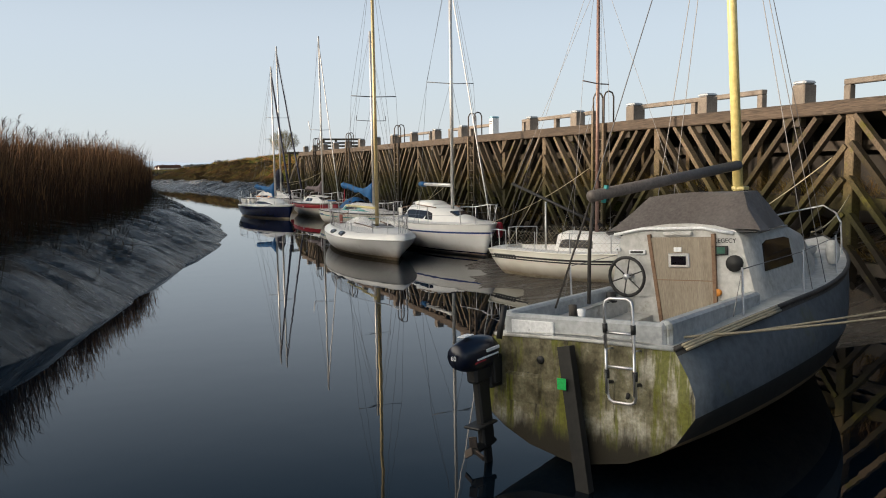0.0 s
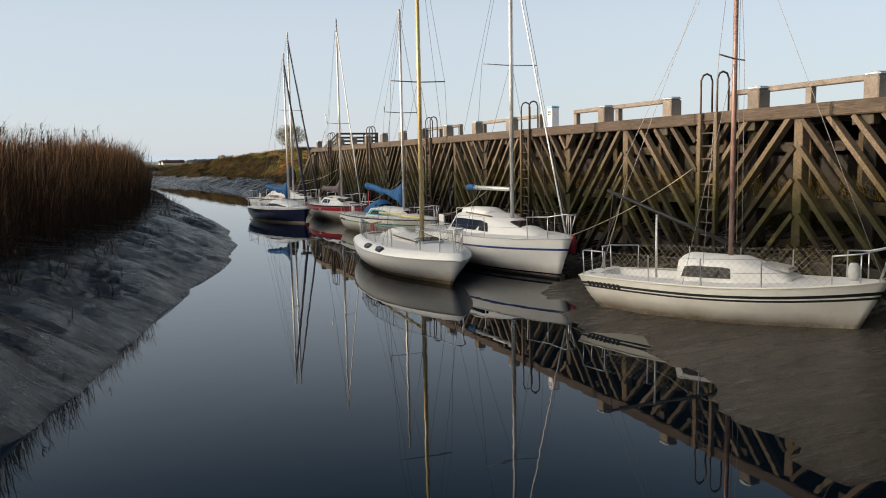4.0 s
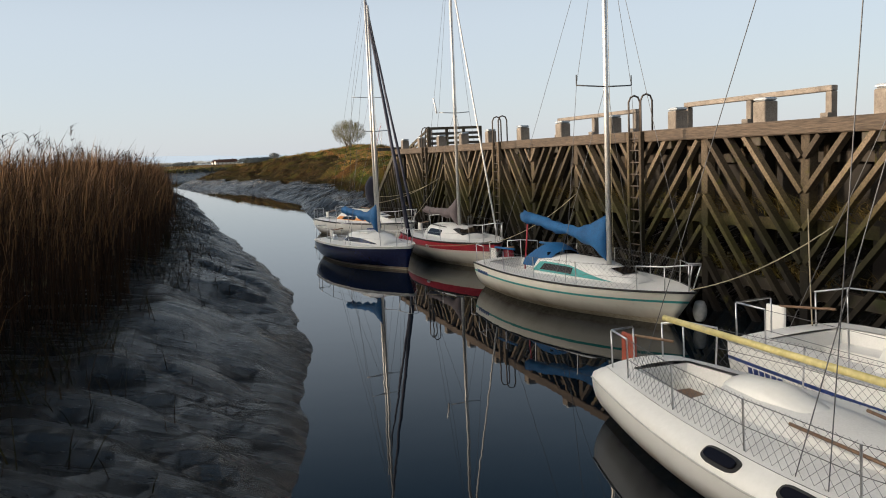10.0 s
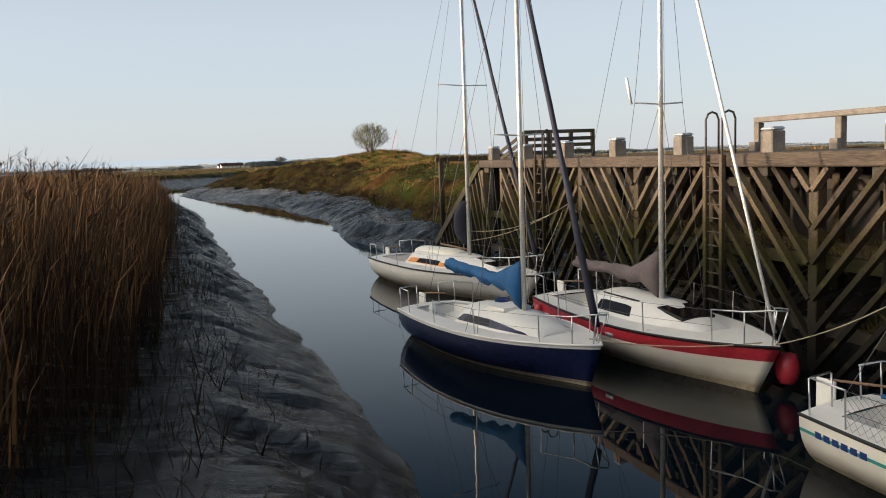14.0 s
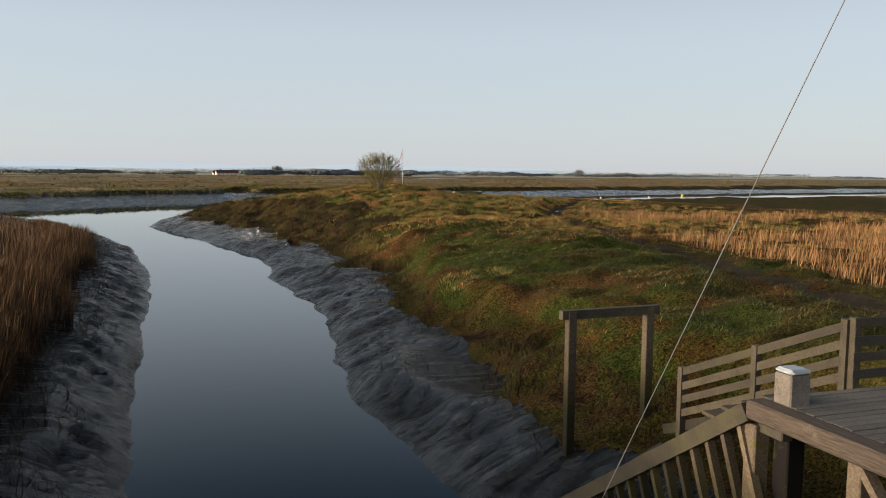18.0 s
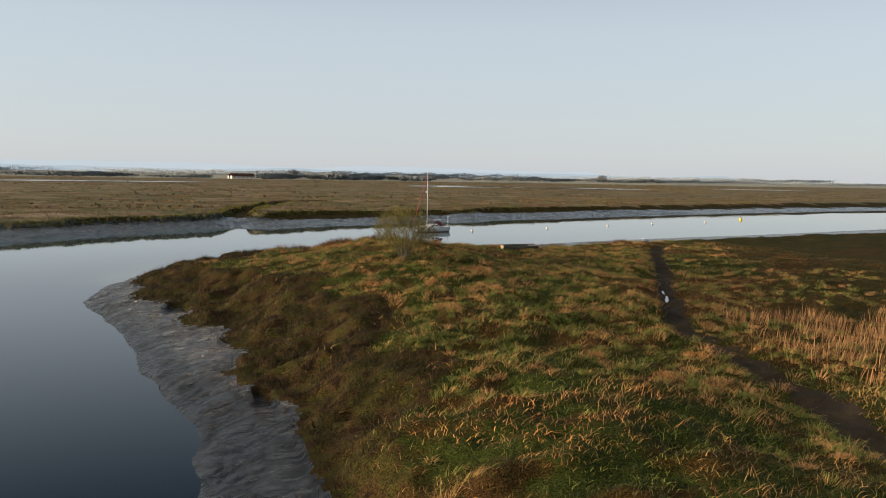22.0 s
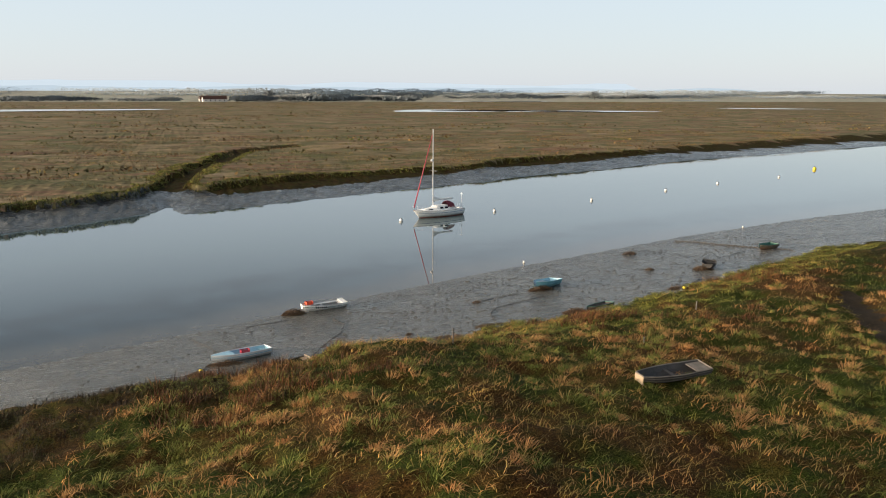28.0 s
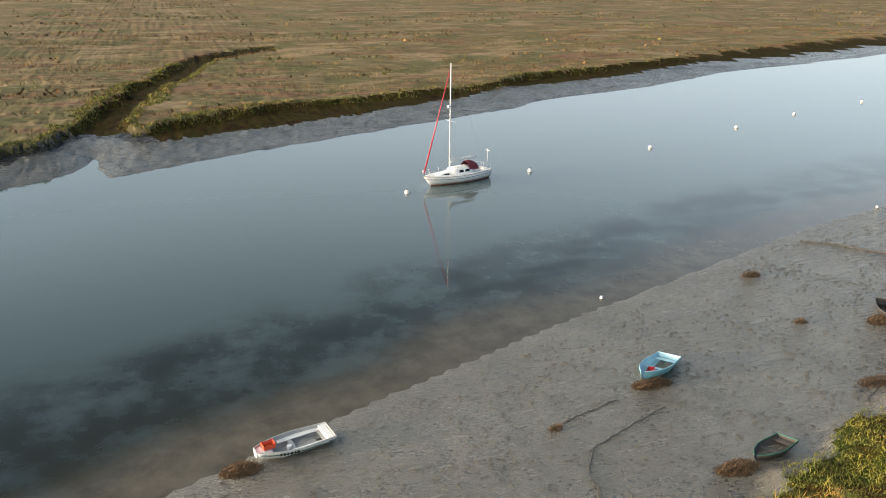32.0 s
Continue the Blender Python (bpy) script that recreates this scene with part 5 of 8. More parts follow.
part("gunwale", bm, "white_gel", c_boat, "wide sloping white edge round the deck", True)
tube_part("joint_line", [hc.edge(i / 24, 1, 0.004, -0.005) for i in range(25)], 0.012, "old_white", c_boat, 5)
tube_part("joint_line", [hc.edge(i / 24, -1, 0.004, -0.005) for i in range(25)], 0.012, "old_white", c_boat, 5)
deck_part(h, c_boat, "deck_white", (0.06, 0.27), 0.3, inset=0.0, camber=0.10)
cb = Cabin(h, [(-1.45, 0.56, 0.16), (-0.2, 0.58, 0.15), (1.35, 0.44, 0.10), (2.5, 0.22, 0.02)], 0.72, 0.08)
cb.build(c_boat, "deck_white")
bub = Cabin(h, [(-1.5, 0.34, 0.22), (-0.9, 0.35, 0.27), (-0.35, 0.30, 0.18), (-0.1, 0.26, 0.08)], 0.66, 0.06)
bub.build(c_boat, "white_gel", "companionway_hood")
for sd in (1, -1):
    for sc in (0.46, 0.60):
        a, b = hc.edge(sc, sd), h.edge(sc, sd)
        mid_ = a.lerp(b, 0.40) + Vector((0, 0, 0.045))
        nrm = Vector((0, sd * (b.z - a.z), abs(b.y - a.y))).normalized()
        base = Matrix.Translation(mid_) @ Matrix(((1, 0, 0), (0, nrm.z, nrm.y), (0, -nrm.y, nrm.z))).to_4x4()
        for nm, rx, ry, z0, key, up_ in (("porthole", 0.27, 0.095, -0.02, "rubber", None), ("pane", 0.225, 0.060, 0.0, "window", 1)):
            bm = bmesh.new()
            lo_, hi_ = [], []
            for q in range(20):
                an = 2 * math.pi * q / 20
                cx, cy = math.copysign(abs(math.cos(an)) ** 0.5, math.cos(an)) * rx, math.copysign(abs(math.sin(an)) ** 0.7, math.sin(an)) * ry
                lo_.append(bm.verts.new(base @ Vector((cx, cy, z0 - 0.02))))
                hi_.append(bm.verts.new(base @ Vector((cx * 0.97, cy * 0.95, z0 + 0.035))))
            for q in range(20):
                bm.faces.new((lo_[q], lo_[(q + 1) % 20], hi_[(q + 1) % 20], hi_[q]))
            bm.faces.new(hi_), bm.faces.new(lo_[::-1])
            bmesh.ops.recalc_face_normals(bm, faces=bm.faces)
            pw = part(nm, bm, key, c_boat if up_ is None else pw)
roof_hatch(c_boat, 1.25, 1.75, 0.55, h.sheer(0.7) + 0.18, h.sheer(0.74) + 0.15, "window")
mast_set(c_boat, h, 0.95, 9.4, 0.98, 5.08, 0.75, "gold_alloy", 0.062, spr_key="wire")
boom_set(c_boat, 0.9, 1.50, 3.9, "yellow_spar", 0.042, drop=0.06)
rails(c_boat, h, 0.10, 0.84, 5, 0.52, net="wire")
rudder(c_boat, hc, "rust_red", 1.05, width=0.34, lift=0.25)
for x0, w in ((-1.8, 0.5), (-2.6, 0.9)):
    bm = bmesh.new()
    box(bm, (x0 - 0.2, -w / 2, 0.50), (x0 + 0.2, w / 2, 0.54), bevel=0.01)
    part("thwart", bm, "wood_strip" if w > 0.6 else "rubber", c_boat)
for sd in (1, -1):
    tube_part("grab_rail", [(-0.2, sd * 0.46, 0.99), (1.6, sd * 0.36, 0.94)], 0.018, "wood_strip", c_boat, 6)

# --- larger white cruiser with a blue line and dark windows
d_boat = empty("sailing_boat", pose(11.9, 24.85, 0, 0, 0, -88), "white cruising boat with blue line and long dark cabin windows", "sailboat", "boats moored along the wharf")
h = Hull(7.6, 2.6, 1.06, 0.95, 0.90, tf=0.80, rake=0.6, full=2.7)
hull_part(h, d_boat, [(0.05, "white_gel"), (0.095, "navy"), (0.70, "white_gel"), (0.755, "blue_stripe"), (1.0, "white_gel")], stain=0.05, scum="black_stripe", below="black_stripe")
deck_part(h, d_boat, "deck_white", (0.05, 0.30), 0.45)
cb = Cabin(h, [(-1.55, 0.90, 0.47), (0.2, 0.86, 0.45), (1.1, 0.72, 0.30), (2.6, 0.36, 0.03)], 0.62, 0.08)
cb.build(d_boat, "white_gel")
bub = Cabin(h, [(-1.6, 0.46, 0.60), (-0.6, 0.46, 0.62), (-0.1, 0.40, 0.52)], 0.8, 0.05)
bub.build(d_boat, "white_gel", "companionway_hood")
for sd in (1, -1):
    cb.window(d_boat, -1.40, 0.75, 0.20, 0.78, sd, skew=-0.16)
    tube_part("grab_rail", [(-1.0, sd * 0.52, 1.50), (0.5, sd * 0.46, 1.45)], 0.02, "wood_strip", d_boat, 6)
roof_hatch(d_boat, 1.25, 1.75, 0.5, h.sheer(0.68) + 0.34, h.sheer(0.73) + 0.22, "window", "rubber")
mast_set(d_boat, h, 0.85, 9.6, 1.36, 5.55, 0.85, "alloy", 0.06, furl=None)
boom_set(d_boat, 0.8, 2.2, 2.7, "alloy", 0.06, end="blue_canvas")
tube_part("jib_furler", [(3.55, 0, 1.2), (0.95, 0, 8.6)], 0.022, "white_cloth", d_boat, 6)
rails(d_boat, h, 0.10, 0.86, 5, 0.55)
rub_rail(d_boat, h, "alloy", 0.016, "toe_rail")
rudder(d_boat, h, "white_gel", 1.25, width=0.36)
bars(d_boat, h, 0.06, 0.16, 6, 0.62, 1, "blue_stripe", 0.13)
bars(d_boat, h, 0.06, 0.16, 6, 0.62, -1, "blue_stripe", 0.13)
fender(d_boat, 2.3, 1.0, 0.75, "red", 0.13, 0.5)

# --- cream boat with a teal line, blue sail cover and spray hood
e_boat = empty("sailing_boat", pose(12.4, 36.1, 0, 0, 0, -80.8), "cream sailing boat with teal line and blue sail cover and hood", "sailboat", "boats moored along the wharf")
h = Hull(7.4, 2.5, 0.76, 0.72, 0.70, tf=0.58, rake=0.8, full=2.2)
hull_part(h, e_boat, [(0.62, "cream_gel"), (0.70, "teal"), (1.0, "cream_gel")], stain=0.12)
deck_part(h, e_boat, "deck_white", (0.06, 0.33), 0.25)
cb = Cabin(h, [(-0.9, 0.78, 0.33), (0.7, 0.70, 0.31), (2.3, 0.34, 0.04)], 0.66, 0.07)
cb.build(e_boat, "deck_white")
for sd in (1, -1):
    cb.window(e_boat, -0.85, 1.75, 0.22, 0.86, sd, "teal", name="cabin_band", out=0.018, taper=0.9)
    cb.window(e_boat, -0.6, 0.55, 0.34, 0.76, sd, out=0.026)
mast_set(e_boat, h, 1.10, 9.0, 1.02, 4.95, 0.75, "alloy", 0.058, spr_key="wire")
for sd in (1, -1):
    tube_part("antenna", [(1.05, sd * 0.75, 4.98), (1.05, sd * 0.75, 5.2)], 0.014, "rubber", e_boat, 5)
boom_set(e_boat, 1.05, 1.55, 3.3, "alloy", 0.045, cover="blue_canvas", drop=-0.45)
bm = bmesh.new()
rows = []
for i in range(6):
    t = i / 5
    rows.append([(-1.45 + 0.95 * t, math.sin(a) * (0.62 - 0.1 * t), 0.86 + math.cos(a) * 0.55 * math.sin(math.pi * (0.25 + 0.55 * (1 - t)))) for a in [math.pi * (-0.5 + k / 10) for k in range(11)]])
sweep_rows(bm, rows)
part("spray_hood", bm, "blue_canvas", e_boat, "", True)
for sd in (-0.25, 0.25):
    bm = bmesh.new()
    box(bm, (-0.67, sd - 0.18, 1.06), (-0.63, sd + 0.18, 1.22), Matrix.Translation((0, 0, 0)), 0.01)
    part("hood_window", bm, "window", e_boat)
rails(e_boat, h, 0.10, 0.86, 5, 0.5, net="wire")
rub_rail(e_boat, h, "rubber", 0.024)
rudder(e_boat, h, "white_gel", 1.0)
roof_hatch(e_boat, 1.4, 1.8, 0.4, h.sheer(0.68) + 0.25, h.sheer(0.73) + 0.17, "window")
bars(e_boat, h, 0.04, 0.16, 6, 0.74, -1, "blue_stripe", 0.09)
bars(e_boat, h, 0.04, 0.16, 6, 0.74, 1, "blue_stripe", 0.09)
fender(e_boat, 3.3, 0.5, 0.28, "old_white", 0.14, 0.4)
for sd in (1, -1):
    tube_part("cockpit_frame", [(-2.6, sd * 0.7, 1.2), (-1.7, sd * 0.7, 1.22)], 0.03, "blue_canvas", e_boat, 6)
tube_part("mainsheet", [(-2.1, 0, 1.9), (-2.3, 0, 0.6)], 0.02, "red", e_boat, 6)

# --- navy boat
f_boat = empty("sailing_boat", pose(9.8, 46.6, 0, 0, 0, -77), "navy blue sailing boat with white deck and blue sail cover", "sailboat", "boats moored along the wharf")
h = Hull(6.1, 2.3, 0.80, 0.72, 0.68, tf=0.66, rake=0.35, full=2.3)
hull_part(h, f_boat, [(0.06, "white_gel"), (0.90, "navy"), (1.0, "white_gel")], stain=0.05, scum="stain", below="scum")
deck_part(h, f_boat, "deck_white", (0.07, 0.36), 0.3)
cb = Cabin(h, [(-0.6, 0.74, 0.27), (0.9, 0.70, 0.26), (1.9, 0.46, 0.05)], 0.66, 0.08)
cb.build(f_boat, "white_gel")
for sd in (1, -1):
    cb.window(f_boat, -0.55, 1.6, 0.25, 0.72, sd, "navy", name="cabin_band", out=0.018, taper=0.6)
    cb.window(f_boat, -0.3, 0.5, 0.32, 0.66, sd, out=0.026)
mast_set(f_boat, h, 0.85, 8.6, 0.96, 4.5, 0.56, "alloy", 0.052, furl="navy_canvas")
boom_set(f_boat, 0.8, 1.55, 2.7, "alloy", 0.045, cover="blue_canvas", drop=-0.25)
rails(f_boat, h, 0.12, 0.84, 4, 0.5)
rub_rail(f_boat, h, "white_gel", 0.022)
rudder(f_boat, h, "white_gel", 0.95)
roof_hatch(f_boat, 0.0, 0.6, 0.62, h.sheer(0.5) + 0.36, h.sheer(0.58) + 0.36, "white_gel", "white_gel")
fender(f_boat, -2.0, -0.4, 0.7, "white_box", 0.12, 0.4)
bm = bmesh.new()
for k in range(14):
    a = k * 0.9
    tube(bm, [(-0.35 + 0.18 * math.cos(a + j * 0.5) * (0.6 + 0.03 * k), 0.32 + 0.16 * math.sin(a + j * 0.5), 1.06 + 0.008 * k) for j in range(6)], 0.012, 4)
part("rope_coil", bm, "blue_stripe", f_boat)

# --- cream boat with a red band
g_boat = empty("sailing_boat", pose(12.6, 45.4, 0, 0, 0, -87), "cream sailing boat with red band and grey-brown sail cover", "sailboat", "boats moored along the wharf")
h = Hull(7.0, 2.45, 0.88, 0.80, 0.77, tf=0.7, rake=0.6, full=2.3)
hull_part(h, g_boat, [(0.64, "cream_gel"), (0.94, "red"), (1.0, "black_stripe")], stain=0.12)
deck_part(h, g_boat, "deck_white", (0.06, 0.35), 0.35)
cb = Cabin(h, [(-1.2, 0.80, 0.34), (0.5, 0.74, 0.32), (2.0, 0.42, 0.04)], 0.62, 0.06)
cb.build(g_boat, "deck_white")
for sd in (1, -1):
    cb.window(g_boat, -0.9, 0.25, 0.25, 0.80, sd, skew=-0.08)
    tube_part("grab_rail", [(-1.0, sd * 0.46, 1.20), (0.2, sd * 0.42, 1.18)], 0.018, "rubber", g_boat, 6)
    for s in (0.55,):
        bm = bmesh.new()
        c = h.point(s, h.sheer(s) - 0.2, sd)
        box(bm, (c.x - 0.12, c.y - 0.03, c.z - 0.045), (c.x + 0.12, c.y + 0.03, c.z + 0.045), bevel=0.02)
        part("porthole", bm, "steel", g_boat)
mast_set(g_boat, h, 0.36, 10.3, 1.12, 5.0, 0.55, "alloy", 0.055)
tube_part("jib_furler", [(3.35, 0, 1.1), (0.45, 0, 9.6)], 0.03, "white_cloth", g_boat, 6)
tube_part("tube_lamp", [(0.3, -0.62, 5.0), (0.3, -0.72, 5.5)], 0.03, "white_box", g_boat, 6)
boom_set(g_boat, 0.3, 1.62, 3.1, "alloy", 0.05, cover="grey_canvas")
rails(g_boat, h, 0.10, 0.86, 5, 0.56)
rub_rail(g_boat, h, "rubber", 0.022)
roof_hatch(g_boat, 0.75, 1.45, 0.7, h.sheer(0.63) + 0.30, h.sheer(0.68) + 0.19, "window", "rubber")
fender(g_boat, 3.2, 0.42, 0.42, "red", 0.2, 0.5)
fender(g_boat, -2.9, -1.0, 0.5, "red", 0.14, 0.4)
rudder(g_boat, h, "white_gel", 1.05)

# --- cream boat at the wharf's end, with orange flash
h_boat = empty("sailing_boat", pose(11.75, 55.2, 0, 0, 0, -77), "white sailing boat with orange flash and dark furled sail", "sailboat", "boats moored along the wharf")
h = Hull(8.8, 2.75, 0.90, 0.77, 0.72, tf=0.62, rake=0.9, full=2.2)
hull_part(h, h_boat, [(0.93, "white_gel"), (1.0, "white_gel")], stain=0.14)
deck_part(h, h_boat, "deck_white", (0.06, 0.30), 0.3)
cb = Cabin(h, [(-1.6, 0.92, 0.32), (0.7, 0.86, 0.31), (3.3, 0.34, 0.03)], 0.62, 0.08)
cb.build(h_boat, "deck_white")
bub = Cabin(h, [(-1.8, 0.50, 0.40), (0.0, 0.50, 0.42), (0.55, 0.44, 0.34)], 0.75, 0.08)
bub.build(h_boat, "cream_gel", "companionway_hood")
for sd in (1, -1):
    cb.window(h_boat, -1.5, 1.7, 0.22, 0.62, sd, "orange", name="orange_flash", skew=-0.1, out=0.018, taper=0.7)
    cb.window(h_boat, -0.95, 0.35, 0.28, 0.66, sd, out=0.028)
roof_hatch(h_boat, 2.1, 2.75, 0.6, h.sheer(0.72) + 0.22, h.sheer(0.79) + 0.15, "window", "white_gel")
roof_hatch(h_boat, 1.5, 1.75, 0.3, h.sheer(0.66) + 0.31, h.sheer(0.68) + 0.28, "window", "white_gel")
mast_set(h_boat, h, 0.92, 11.0, 1.06, 6.25, 0.85, "alloy", 0.06, furl="navy_canvas")
bm = bmesh.new()
rows = []
for i in range(9):
    t = i / 8
    rr_ = 0.10 + 0.24 * math.sin(math.pi * t) ** 0.8
    rows.append([(0.75 - 0.15 * math.sin(math.pi * t) + rr_ * 0.6 * math.cos(a), rr_ * math.sin(a) * (1 + 0.12 * math.sin(3 * a + i)), 1.5 + 1.3 * t) for a in [2 * math.pi * k / 12 for k in range(12)]])
g = sweep_rows(bm, rows, close=True)
bm.faces.new(g[0][::-1]), bm.faces.new(g[-1])
bmesh.ops.recalc_face_normals(bm, faces=bm.faces)
part("sail_cover", bm, "navy_canvas", h_boat, "", True)
tube_part("boom", [(0.3, 0.4, 1.25), (-1.6, 0.5, 1.3)], 0.035, "wood_strip", h_boat, 6)
rails(h_boat, h, 0.10, 0.82, 4, 0.5, wires=1)
rub_rail(h_boat, h, "rubber", 0.028)
rudder(h_boat, h, "white_gel", 1.0)
fender(h_boat, -2.9, 0.55, 0.95, "old_white", 0.12, 0.3)

# --- white yacht on its mooring in the river
y_boat = empty("sailing_yacht", pose(61.3, 244.9, 0, 0, 0, 197), "white sailing yacht with maroon hood, moored in the river", "sailboat")
h = Hull(9.0, 2.9, 1.25, 1.02, 1.0, tf=0.62, rake=1.2, full=2.3)
hull_part(h, y_boat, [(0.62, "white_gel"), (0.68, "blue_stripe"), (1.0, "white_gel")], stain=0.10, scum="rust_red", below="rust_red")
deck_part(h, y_boat, "deck_white", (0.06, 0.30), 0.4)
cb = Cabin(h, [(-1.7, 0.98, 0.62), (0.6, 0.90, 0.58), (1.0, 0.7, 0.34), (2.7, 0.4, 0.10)], 0.78, 0.1)
cb.build(y_boat, "white_gel")
for sd in (1, -1):
    for x0 in (-1.3, -0.5):
        cb.window(y_boat, x0, x0 + 0.6, 0.35, 0.8, sd)
    cb.window(y_boat, 1.3, 2.0, 0.2, 0.7, sd)
mast_set(y_boat, h, 0.9, 13.2, 1.7, 7.0, 1.0, "white_cloth", 0.075, furl=None)
tube_part("furled_sail", [(4.35, 0, 1.6), (1.05, 0, 12.4)], 0.085, "red", y_boat, 8, 0.05, "sail rolled on the forestay under a faded red strip")
boom_set(y_boat, 0.85, 2.6, 3.6, "alloy", 0.06, cover="white_cloth")
tube_part("radar_dome", [(1.0, 0, 8.6), (1.25, 0, 8.6)], 0.18, "white_box", y_boat, 10)
bm = bmesh.new()
rows = []
for i in range(6):
    t = i / 5
    rows.append([(-2.6 + 1.3 * t, math.sin(a) * 0.85, 1.35 + math.cos(a) * 0.95 * (0.55 + 0.45 * math.sin(math.pi * (0.9 - 0.6 * t)))) for a in [math.pi * (-0.5 + k / 10) for k in range(11)]])
sweep_rows(bm, rows)
part("spray_hood", bm, "maroon_canvas", y_boat, "", True)
rails(y_boat, h, 0.10, 0.86, 5, 0.6)
rub_rail(y_boat, h, "wood_strip", 0.025)
tube_part("wind_vane_post", [(-4.2, 0.4, 1.0), (-4.2, 0.4, 3.4)], 0.03, "white_box", y_boat, 6)
tube_part("wind_vane_arm", [(-4.2, 0.1, 3.2), (-4.2, 0.8, 3.2)], 0.03, "white_box", y_boat, 6)

# --- the old grey motor-sailer with a mossy transom
a_boat = empty("motor_sailer", pose(8.465, 6.93, 0.381, 0, 0, 26) @ Matrix.Diagonal((0.865, 0.865, 0.865, 1)), "neglected grey-blue motor sailer with mossy transom and yellow mast", "motor sailer")
h = Hull(8.2, 2.5, 1.5, 1.12, 1.02, tf=0.86, draft=0.55, rake=0.6, srake=-0.12, full=4.3, tum=0.24)
# the lowest 30 percent of the side is near black
hull_part(h, a_boat, [(0.30, "antifoul"), (0.93, "old_hull"), (1.0, "dinghy_dark")], stain=0.12, scum="scum", transom="moss", label="chalky grey-blue hull with a green mossy transom")
deck_part(h, a_boat, "old_white", (0.03, 0.291), 0.40)
XB = -1.7
for nm, lo, hi in (("coaming", (-4.02, 0.88, 0.98), (XB, 1.02, 1.27)), ("coaming", (-4.02, -1.02, 0.98), (XB, -0.88, 1.27)), ("coaming", (-4.06, -0.97, 0.98), (-3.94, 0.97, 1.25))):
    bm = bmesh.new()
    box(bm, lo, hi, bevel=0.03)
    part(nm, bm, "old_coaming", a_boat)
bm = bmesh.new()
box(bm, (-4.08, 0.30, 1.04), (-4.05, 0.86, 1.19), bevel=0.008)
part("locker_lid", bm, "white_box", a_boat)
cb = Cabin(h, [(XB, 0.98, 0.85), (0.0, 0.93, 0.80), (1.0, 0.80, 0.55), (2.0, 0.5, 0.18)], 0.80, 0.10)
cb.build(a_boat, "old_white", "cabin")
for sd in (1, -1):
    cb.window(a_boat, -1.2, -0.1, 0.38, 0.82, sd, skew=0.1)
    tube_part("roof_rail", [(-1.0, sd * 0.80, 1.97), (0.1, sd * 0.72, 1.93)], 0.02, "alloy", a_boat, 6)
BX = XB - 0.004
bm = bmesh.new()
box(bm, (BX - 0.03, -0.53, 0.94), (BX, 0.28, 2.08), bevel=0.008)
for v in bm.verts:   # the door narrows to its foot
    v.co.y -= (v.co.y + 0.53) * 0.17 * (2.08 - v.co.z) / 1.14
door = part("door", bm, "ply", a_boat, "weathered plywood door")
for y0, y1 in ((-0.55, -0.55), (0.30, 0.16)):
    bm = bmesh.new()
    beam(bm, (BX - 0.022, y0, 2.12), (BX - 0.022, y1, 0.92), 0.045, 0.04, up=(1, 0, 0))
    part("door_post", bm, "wood_strip", a_boat)
bm = bmesh.new()
box(bm, (BX - 0.05, -0.24, 1.70), (BX - 0.03, 0.04, 1.88), bevel=0.009)
pf = part("porthole", bm, "steel", door)
bm = bmesh.new()
box(bm, (BX - 0.056, -0.20, 1.735), (BX - 0.048, 0.0, 1.845), bevel=0.003)
part("pane", bm, "window", pf)
bm = bmesh.new()
box(bm, (BX - 0.045, -0.14, 1.90), (BX - 0.03, -0.04, 1.955))
part("plate", bm, "white_box", door)
bm = bmesh.new()
box(bm, (BX - 0.034, -0.53, 1.535), (BX - 0.028, 0.21, 1.545))
part("joint", bm, "wood_strip", door)
# wheel
wh = new("steering_wheel")
wh.parent = a_boat
wh.matrix_basis = Matrix.Translation((BX - 0.12, 0.66, 1.42)) @ Matrix.Rotation(radians(90), 4, "Y")
bm = bmesh.new()
tube(bm, [(0.25 * math.cos(2 * math.pi * k / 24), 0.25 * math.sin(2 * math.pi * k / 24), 0) for k in range(25)], 0.022, 6)
part("rim", bm, "rubber", wh, "", True)
for k in range(6):
    a = math.pi * k / 3 + 0.2
    tube_part("spoke", [(0.03 * math.cos(a), 0.03 * math.sin(a), 0.0), (0.25 * math.cos(a), 0.25 * math.sin(a), 0)], 0.009, "rubber", wh, 5)
tube_part("hub", [(0, 0, -0.03), (0, 0, 0.1)], 0.04, "steel", wh, 10)
# instruments on the bulkhead
for (y0, y1, z0, z1, key, nm) in ((0.36, 0.60, 1.86, 1.92, "white_box", "instrument"), (-0.72, -0.56, 1.86, 1.97, "rubber", "instrument"), (0.72, 0.80, 1.90, 1.95, "white_box", "switch")):
    bm = bmesh.new()
    box(bm, (BX - 0.03, y0, z0), (BX, y1, z1), bevel=0.006)
    o = part(nm, bm, key, a_boat)
    bm = bmesh.new()
    box(bm, (BX - 0.034, y0 + 0.03, z0 + 0.018), (BX - 0.028, y1 - 0.03, z1 - 0.015))
    part("face", bm, "dinghy_green" if key == "rubber" else "rubber", o)
tube_part("compass", [(BX - 0.05, -0.80, 1.76), (BX, -0.80, 1.76)], 0.10, "rubber", a_boat, 14)
tube_part("engine_dial", [(BX - 0.04, -0.58, 1.40), (BX, -0.58, 1.40)], 0.045, "orange", a_boat, 10)
text_part("CEGECY", 0.075, "rubber", a_boat, Matrix.Translation((BX - 0.004, -0.68, 2.03)) @ Matrix.Rotation(radians(-90), 4, "Z") @ Matrix.Rotation(radians(90), 4, "X"))
